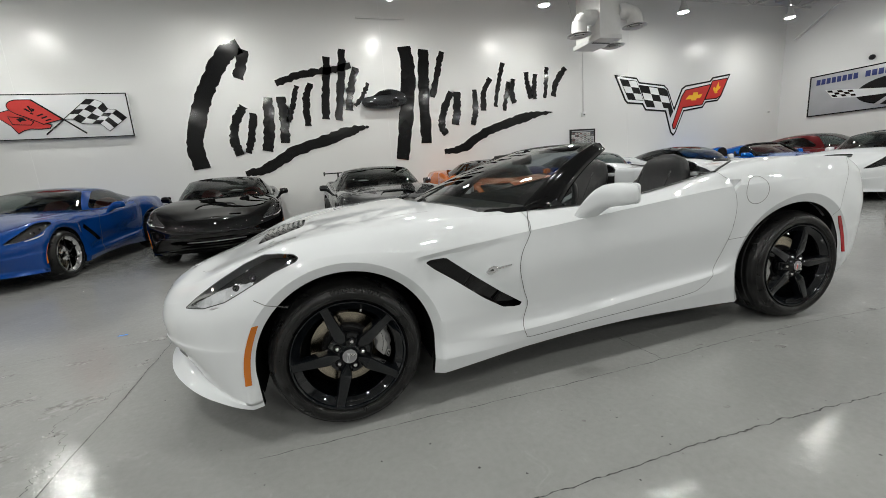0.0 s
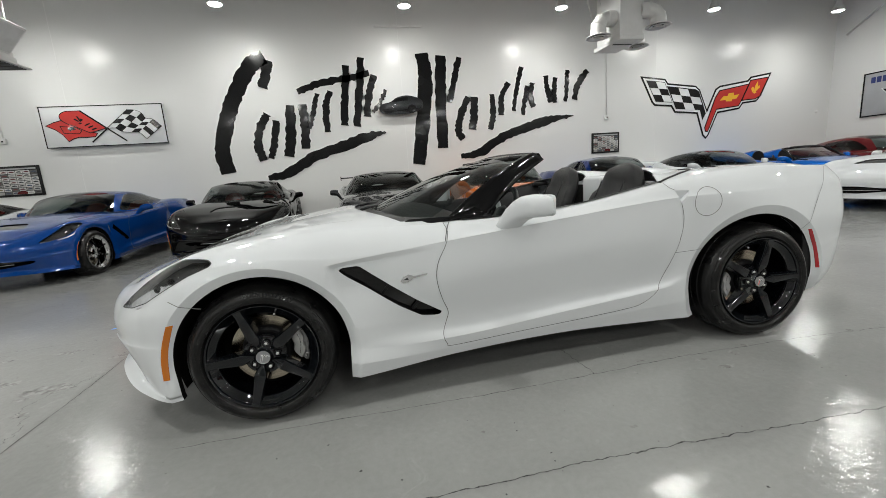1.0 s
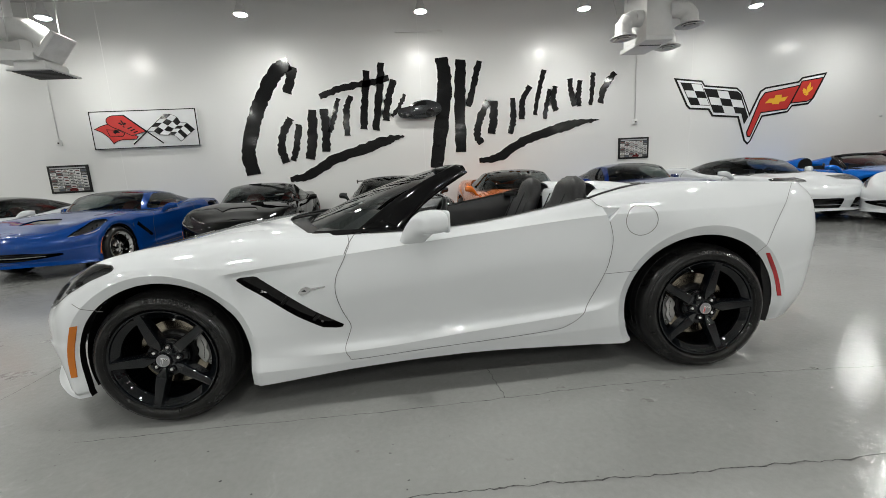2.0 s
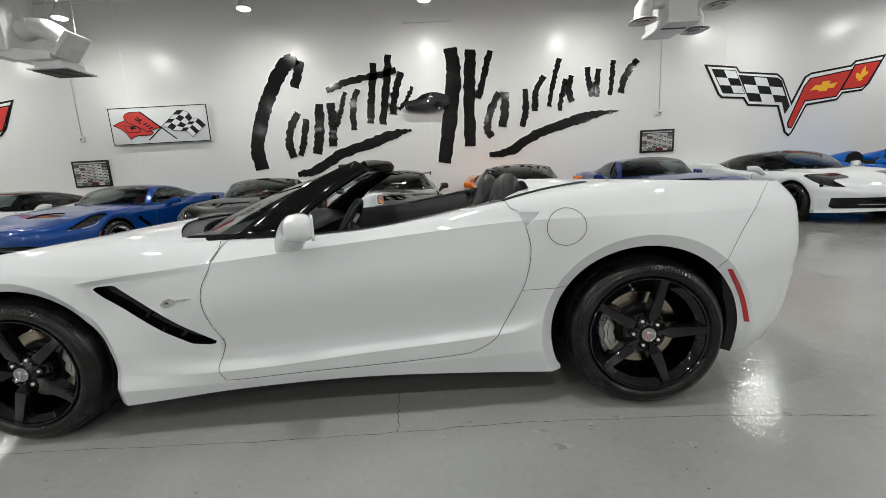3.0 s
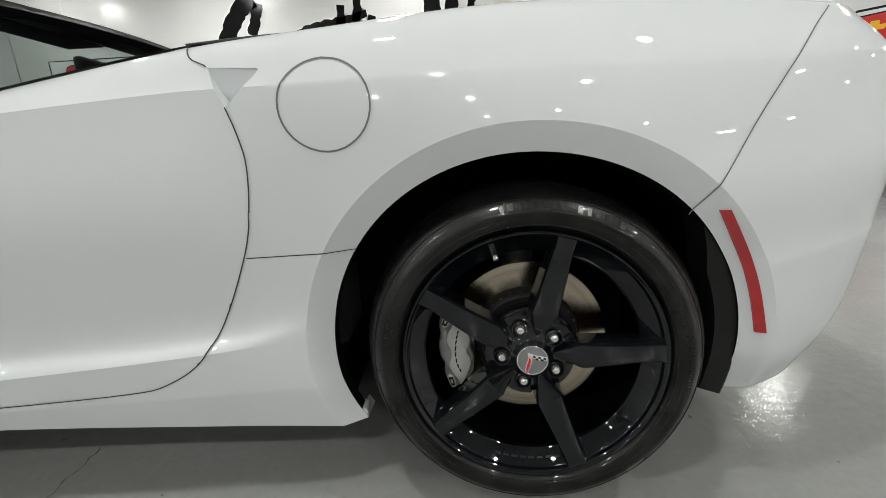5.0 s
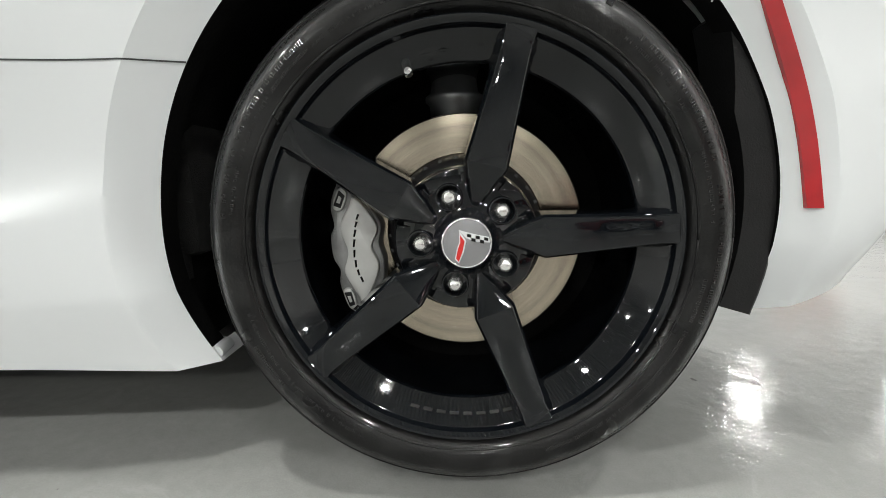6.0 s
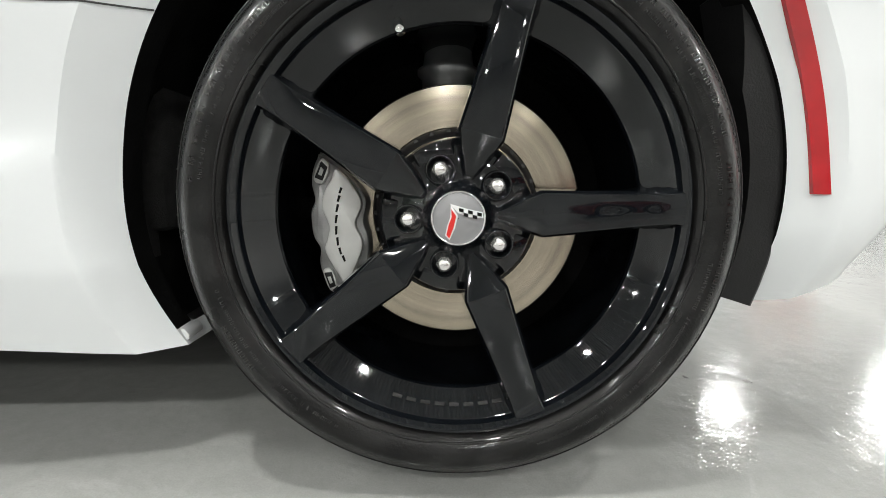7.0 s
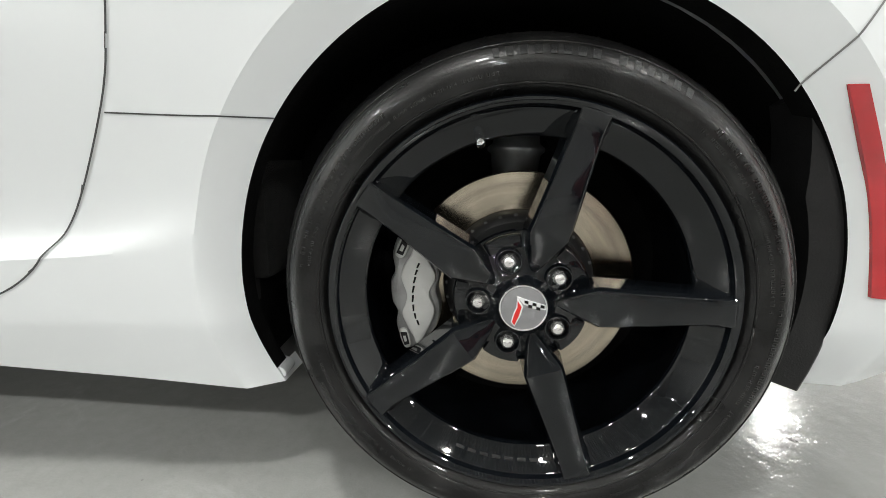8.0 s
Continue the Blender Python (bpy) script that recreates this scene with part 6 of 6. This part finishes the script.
def car_seat(t, cx, cy, mat, top=1.065):
    """A bucket seat with a tall shaped back."""
    st = new("seat")
    st.parent = t
    st.matrix_basis = pose(cx, cy, 0)
    nn, kk = 28, 22
    verts = []
    for i in range(kk + 1):
        u = i / kk
        z = .38 + (top - .38) * u
        hw = .235 - .02 * u if u < .62 else .2226 - .35 * (u - .62) ** 1.35
        hw = max(hw, .075)
        lean = -.06 + .30 * u ** 1.15 - .05 * max(0, u - .8) * 4
        th = .085 - .03 * u
        rnd_top = math.sqrt(max(0, 1 - max(0, (u - .90) / .10) ** 2))
        for j in range(nn):
            a = 6.2832 * j / nn
            cx_, sy = math.cos(a), math.sin(a)
            yy = hw * math.copysign(abs(sy) ** .7, sy) * (0.35 + .65 * rnd_top)
            bolster = .045 * (abs(sy) ** 3) * (1 if u < .75 else .3)
            xx = lean + th * math.copysign(abs(cx_) ** .8, cx_) * (.2 + .8 * rnd_top) - bolster * (cx_ < 0)
            verts.append((xx, yy, z))
    faces = [(i * nn + j, i * nn + (j + 1) % nn, (i + 1) * nn + (j + 1) % nn, (i + 1) * nn + j) for i in range(kk) for j in range(nn)]
    faces.append(tuple(kk * nn + j for j in range(nn)))
    put("backrest", mesh_of("backrest", verts, faces), mat, st)
    part("cushion", boxed((-.50, -.24, .25), (-.02, .24, .42), bevel=.05, segments=4), mat, st)
    for y in (-.115, .115):
        path = [(-.145 + .30 * u ** 1.15, y, .38 + (top - .38) * u) for u in np.linspace(.1, .85, 14)]
        v, f = tube_path(path, .004, 6)
        put("stitching", mesh_of("stitching", v, f), mat, st)


def interior(t, g=0.0, seat_mat="leather", closed=False):
    b = M["leather"]
    part("floor_tub", boxed((.55 + g, -.74, .26), (2.28 + g, .74, .31)), M["carpet"], t)
    part("rear_bulkhead", boxed((2.24 + g, -.72, .30), (2.31 + g, .72, .93), bevel=.02), M["carpet"], t)
    sec = [(.62, .60), (.60, .80), (.72, .868), (.95, .865), (1.06, .84), (1.10, .80), (1.07, .72), (1.0, .66), (.95, .5)]
    v, f = rings([[(x + g, y, z) for x, z in sec] for y in (-.74, -.4, 0, .4, .74)])
    put("dashboard", mesh_of("dashboard", v, f), b, t, "black leather dashboard", sharp=40)
    for s in (-1, 1):
        car_seat(t, 2.0 + g * .8, s * .375, M[seat_mat], 1.065 if not closed else 1.02)
        vv, ff = rings([[(x, s * y, z) for y, z in ((.79, .30), (.79, .845 + lift), (.775, .862 + lift), (.755, .845 + lift), (.72, .80), (.72, .55), (.70, .30))] for x, lift in ((.95 + g, -.015), (1.3 + g, -.012), (1.65 + g, .008), (2.0 + g, .062), (2.12 + g, .085))])
        put("door_card", mesh_of("door_card", vv, ff), b, t, sharp=40)
    part("centre_console", boxed((.95 + g, -.10, .30), (2.10 + g, .10, .60), bevel=.03), b, t)
    w = new("steering_wheel")
    w.parent = t
    w.matrix_basis = pose(1.33 + g, -.375, .80, 0, -64, 0)
    v, f = tube_path([(.178 * math.cos(6.2832 * i / 48), .178 * math.sin(6.2832 * i / 48), 0) for i in range(49)], .017, 12)
    put("rim", mesh_of("rim", v, f), b, w)
    v, f = lathe([(.03, .001), (.028, .05), (.0, .07), (-.05, .05)], 24, "z")
    put("boss", mesh_of("boss", v, f), b, w)
    for a in (0, 120, 240):
        a = radians(a + 180)
        part("arm", boxed((.05, -.018, -.012), (.172, .018, .006), bevel=.005, m=Matrix.Rotation(a, 4, "Z")), M["silver"], w)


# ---- the white convertible ----
CAR = pose(-0.005, 0.885, 0, 0, 0, 0.34)
white_car, wsk = sports_car("convertible_car", CAR, "white_paint", "white convertible sports car with black five-spoke wheels, roof down", detail=True, roof=False)
interior(white_car)
tree = surface_finder(wsk)
v, f = wsk.mesh(["fuel_door"], -1)
fd = put("fuel_door", mesh_of("fuel_door", v, f), M["white_paint"], white_car)
gap_ribbon("fuel_gap", wsk.borders("fuel_door"), .0017, .0012, -1, M["seam"], fd)
v, f = wsk.mesh(["fuel_door"], 1)
put("fender_panel", mesh_of("fender_panel", v, f), M["white_paint"], white_car)
for s in (-1, 1):
    v, f = wsk.mesh(["quarter_vent"], s)
    inner = []
    for x, y, z in v:
        # level with the panel along its top edge, deepest over its lower lip
        k = max(0.0, min((.903 - z) * .60, .038))
        inner.append((x, y - s * k, z))
    pocket = put("door_pocket", mesh_of("door_pocket", inner, f), M["white_paint"], white_car, "recessed grip pocket behind the door")
    flange(pocket, wsk.borders("quarter_vent"), s, .040, M["white_paint"], name="pocket_lip")
    side_seam("bumper_seam", tree, [(2.995, .605), (3.045, .68), (3.10, .765), (3.165, .85), (3.225, .915), (3.285, .962)], .0012, M["seam"], white_car, s)
    side_seam("door_seam", tree, [(.868, .885), (.888, .838), (.915, .785), (.945, .748)], .0018, M["gap"], white_car, s, True)
    side_seam("door_seam", tree, [(2.035, .345), (2.05, .358), (2.078, .396), (2.107, .445), (2.117, .467)], .0012, M["gap"], white_car, s, lift=.0022)
    side_seam("fender_seam", tree, [(2.170, .560), (2.28, .560), (2.375, .562)], .0010, M["gap"], white_car, s)
    side_seam("nose_seam", tree, [(-.33, .632), (-.28, .605), (-.24, .59), (-.21, .585)], .0016, M["seam"], white_car, s)
    tp_ = []
    for a, b in catmull([(2.10, .790), (2.15, .765), (2.27, .712), (2.42, .63), (2.53, .535), (2.595, .43), (2.60, .33), (2.575, .19), (2.56, 0)], 8):
        hit = tree.ray_cast(Vector((a, -b, 3.0)), Vector((0, 0, -1)))
        if hit[0] is not None:
            tp_.append((a, s * b, hit[0].z + .002))
    v, f = tube_path(tp_, .0065, 8)
    put("tonneau_seal", mesh_of("tonneau_seal", v, f), M["trim_black"], white_car, "black rubber seal round the roof cover")
    side_seam("boot_seam", tree, [(2.84, .60), (2.86, .66), (2.90, .70)], .0015, M["gap"], white_car, s, True)
    side_seam("belt_trim", tree, [(.98, .775), (1.2, .790), (1.5, .797), (1.8, .795), (2.06, .785), (2.13, .78)], .011, M["trim_black"], white_car, s, True, .004)
    side_seam("bonnet_seam", tree, [(-.62, .36), (-.58, .44), (-.50, .50), (-.40, .535), (-.3, .555), (0, .60), (.30, .64), (.45, .66)], .0015, M["seam"], white_car, s, True)

# turned-in tips of the sills before the rear wheels
for s in (-1, 1):
    part("sill_tip", slab([(2.318, .160), (2.345, .157), (2.354, .161), (2.355, .168), (2.349, .176), (2.338, .179), (2.318, .179)], s * .038, "y", s * .744, .003), M["white_paint"], white_car)

# stone guards inside the arches
for s in (-1, 1):
    for nm, cx, cz, a0, a1 in (("rear_guard", 2.712, .338, 40, -17),):
        secs = []
        for i in range(15):
            a, u = radians(a0 + (a1 - a0) * i / 14), i / 14
            r, y, w_ = .418, .856 - .014 * u, .008 + .040 * min(1, u * 3.5)
            secs.append([(cx + rr * math.cos(a), s * yy, cz + rr * math.sin(a)) for rr, yy in ((r, y - .008), (r - .002, y - .002), (r - .006, y), (r - w_, y - .004), (r - w_ - .006, y - .06), (r, y - .06))])
        v, f = rings(secs)
        put(nm, mesh_of(nm, v, f), M["trim_black"], white_car, sharp=30)

# emblem on the front wing
eb = thing("fender_emblem", CAR, "small chrome spear-shaped emblem on the white front wing", "emblem")
for o, mt, d_ in (([(.640, .600), (.657, .619), (.680, .627), (.700, .620), (.698, .602), (.675, .591), (.652, .590)], "chrome", .006), ([(.692, .617), (.770, .624), (.770, .618), (.692, .606)], "chrome", .005), ([(.655, .604), (.674, .614), (.680, .602)], "gap", .0075)):
    cx_, cz_ = np.mean(np.array(o), 0)
    hit = tree.ray_cast(Vector((cx_, -3.0, cz_)), Vector((0, 1, 0)))
    part("mark", slab(o, .012, "y", hit[0].y - d_), M[mt], eb)

# windscreen, pillars and header
nx, ny = 28, 24
verts = []
for i in range(nx + 1):
    u = i / nx
    for j in range(ny + 1):
        c = -1 + 2 * j / ny
        yb, yt = .735 * c, .60 * c
        xb, zb = wind_base(yb) + .01, .888 - .05 * abs(c) ** 2
        xt, zt = 1.405 + .075 * abs(c) ** 2.2, 1.168 - .018 * abs(c) ** 2
        bulge = .026 * math.sin(math.pi * u)
        verts.append((xb + (xt - xb) * u - bulge * .6, yb + (yt - yb) * u, zb + (zt - zb) * u + bulge * .75))
faces = [(i * (ny + 1) + j, i * (ny + 1) + j + 1, (i + 1) * (ny + 1) + j + 1, (i + 1) * (ny + 1) + j) for i in range(nx) for j in range(ny)]
ws = put("windscreen", mesh_of("windscreen", verts, faces), M["glass"], white_car, "tinted windscreen glass")
for s in (-1, 1):
    secs = []
    for i in range(15):
        u = i / 14
        c = np.array((1.005 + .475 * u - .012 * math.sin(math.pi * u), s * (.728 - .138 * u), .830 + .305 * u + .022 * math.sin(math.pi * u)))
        hw, hd = .114 - .070 * u ** .8, .022
        ring = []
        for k in range(14):
            a = 6.2832 * k / 14
            q = c + np.array((.95 - .15 * u, 0, -.12 - .38 * u)) * hw * math.copysign(abs(math.cos(a)) ** .55, math.cos(a)) + np.array((.10, s * .9, .25)) * hd * math.copysign(abs(math.sin(a)) ** .45, math.sin(a))
            ring.append(tuple(q))
        secs.append(ring)
    v, f = rings(secs)
    put("pillar", mesh_of("pillar", v, f), M["gloss_black"], white_car, "gloss black windscreen pillar")
    # foot panel of the pillar
    part("pillar_foot", slab([(.86, .832), (.94, .872), (1.05, .905), (1.13, .862), (1.165, .842), (1.0, .832)], s * .018, "y", s * .742, .004), M["gloss_black"], white_car)
secs = []
for j in range(25):
    c = -1 + 2 * j / 24
    y = .592 * c
    d = abs(c)
    x0, z0 = 1.398 + .077 * d ** 2.2, 1.168 - .024 * d ** 2
    e_ = x0 + .150 - .128 * d ** 2
    l_ = e_ - x0
    ring = [(x0, y, z0), (x0 + .33 * l_, y, z0 + .010), (x0 + .67 * l_, y, z0 + .011), (e_, y, z0 + .004), (e_ + .010, y, z0 - .012), (e_ - .02 * l_, y, z0 - .030), (x0 + .42 * l_, y, z0 - .030), (x0 + .12 * l_, y, z0 - .016)]
    secs.append(ring)
v, f = rings(secs)
put("header_rail", mesh_of("header_rail", v, f), M["satin_black"], white_car, "black header rail over the windscreen", sharp=50)
for s in (-1, 1):
    part("sun_visor", boxed((1.345, s * .34 - .17, 1.118), (1.475, s * .34 + .17, 1.140), bevel=.010, m=Matrix.Translation((0, 0, .010))), M["trim_black"], white_car)
    part("header_latch", boxed((1.43, s * .50 - .04, 1.115), (1.50, s * .50 + .04, 1.150), bevel=.010), M["trim_black"], white_car)
part("rear_view_mirror", boxed((1.30, -.12, 1.065), (1.335, .12, 1.128), bevel=.015, segments=3), M["trim_black"], white_car)
for s in (-.28, .16):
    v, f = tube_path([(.50, s, .905), (.56, s + .10, .912), (.64, s + .45, .90)], .008, 8)
    put("wiper", mesh_of("wiper", v, f), M["trim_black"], white_car)

# fairings behind the seats and the centre waterfall
for s in (-1, 1):
    secs = []
    for x, hw, z in ((2.272, .185, 1.022), (2.31, .19, 1.030), (2.40, .175, 1.024), (2.48, .14, 1.014), (2.55, .09, 1.004), (2.60, .03, .99)):
        secs.append([(x, s * .375 + hw * math.cos(math.pi * k / 16), .93 + (z - .93) * math.sin(math.pi * k / 16) ** .7) for k in range(17)])
    v, f = rings(secs, caps=False, closed=False)
    put("seat_fairing", mesh_of("seat_fairing", v, f), M["white_paint"], white_car)
    verts = [(2.2695, s * .375 + .155 * math.cos(6.2832 * k / 28), .975 + .034 * math.sin(6.2832 * k / 28)) for k in range(28)]
    put("fairing_grille", mesh_of("fairing_grille", verts, [tuple(range(28))]), M["trim_black"], white_car)
    part("fairing_post", boxed((2.245, s * .375 - .19, .80), (2.268, s * .375 + .19, .945), bevel=.008), M["white_paint"], white_car)
wf = boxed((2.18, -.12, .55), (2.33, .12, .985), bevel=.03, segments=3)
part("waterfall", wf, M["white_paint"], white_car)
# belt moulding behind the doors
for s in (-1, 1):
    part("corner_trim", boxed((2.06, s * .74 - .03, .915), (2.20, s * .74 + .02, .950), bevel=.010), M["trim_black"], white_car)

# ---- other cars in the showroom ----
def closed_car(name, x, y, rz, paint, label, style="front", **kw):
    sm = kw.pop("seat_mat", "leather")
    rm = kw.pop("roof_mat", None)
    t, sk = sports_car(name, pose(x, y, 0, 0, 0, rz), paint, label, style=style, roof=True, **kw)
    greenhouse(t, paint, style, rm, sm)
    return t


def rear_wing(t, mat):
    part("wing_blade", boxed((3.20, -.80, 1.16), (3.45, .80, 1.185), bevel=.008), mat, t)
    for y in (-.5, .5):
        part("wing_post", boxed((3.25, y - .015, .94), (3.36, y + .015, 1.165), bevel=.005), mat, t)
    for y in (-.80, .80):
        part("end_plate", boxed((3.18, y - .008, 1.12), (3.47, y + .008, 1.21), bevel=.004), mat, t)


bl = closed_car("coupe_car", -4.25, 4.95, 87, "blue_paint", "metallic blue sports coupe with chrome wheels", seat_mat="red_leather", wheel_mat="chrome")
bk = closed_car("coupe_car", -1.56, 5.33, 95, "black_paint", "black sports coupe with black wheels", seat_mat="red_leather")
rear_wing(bk, M["trim_black"])
gy = closed_car("coupe_car", 1.07, 4.63, 93, "grey_paint", "dark grey metallic sports coupe with a rear wing", roof_mat="gloss_black")
rear_wing(gy, M["trim_black"])
og = closed_car("coupe_car", 3.35, 4.75, 90, "orange_paint", "orange sports coupe with a black roof", style="mid", roof_mat="gloss_black")
nv_ = closed_car("coupe_car", 5.92, 4.95, 88, "navy_paint", "dark blue metallic sports coupe")
w8 = closed_car("coupe_car", 8.72, 5.12, 90, "white_paint", "white mid-engined sports coupe with a black roof", style="mid", roof_mat="gloss_black")
b8, _ = sports_car("roadster_car", pose(11.26, 5.2, 0, 0, 0, 90), "sky_paint", "bright blue mid-engined open sports car with black seats", style="mid", roof=False)
interior(b8, -.33)
for s in (-1, 1):
    # tall fairings behind the seats
    secs = []
    for x, hw, z in ((1.80, .20, 1.13), (1.88, .215, 1.15), (2.10, .20, 1.12), (2.45, .16, 1.06), (2.85, .09, 1.0), (3.05, .03, .97)):
        secs.append([(x, s * .42 + hw * math.cos(math.pi * k / 14), .90 + (z - .90) * math.sin(math.pi * k / 14) ** .7) for k in range(15)])
    v, f = rings(secs, caps=False, closed=False)
    put("seat_fairing", mesh_of("seat_fairing", v, f), M["sky_paint"], b8)
    part("fairing_front", slab([(s * .42 + .19 * math.cos(math.pi * k / 14), .90 + .22 * math.sin(math.pi * k / 14) ** .7) for k in range(15)], .02, "x", 1.795), M["trim_black"], b8)
    v, f = tube_path(catmull([(.62, s * .74, .85), (.80, s * .69, 1.0), (1.02, s * .62, 1.12)], 6), .030, 10)
    put("pillar", mesh_of("pillar", v, f), M["gloss_black"], b8)
v, f = tube_path(catmull([(1.02, -.62, 1.12), (.97, -.35, 1.145), (.95, 0, 1.15), (.97, .35, 1.145), (1.02, .62, 1.12)], 6), .028, 10)
put("header_rail", mesh_of("header_rail", v, f), M["gloss_black"], b8)
gv = [(.30 + .32 * abs(c) ** 2 + (.65 + .08 * abs(c) ** 2 - .32 * abs(c) ** 2) * u, (.74 - .12 * u) * c, .84 + .30 * u) for u in (0, .25, .5, .75, 1) for c in np.linspace(-1, 1, 13)]
gf = [(i * 13 + j, i * 13 + j + 1, i * 13 + 14 + j, i * 13 + 13 + j) for i in range(4) for j in range(12)]
put("windscreen", mesh_of("windscreen", gv, gf), M["glass"], b8)
w7 = closed_car("coupe_car", 9.5, 3.5, 0, "white_paint", "white sports coupe with a dark roof", roof_mat="gloss_black")
mc = closed_car("classic_car", 14.0, 5.2, 90, "maroon_paint", "maroon classic car with a rounded roof", style="classic")
wl = closed_car("coupe_car", -7.0, 5.2, 80, "white_paint", "white sports coupe with a dark roof and red seats", seat_mat="red_leather", roof_mat="gloss_black")
rc_ = closed_car("coupe_car", 4.5, -5.4, 0, "maroon_paint", "dark red sports coupe parked across the aisle", wheel_mat="chrome")
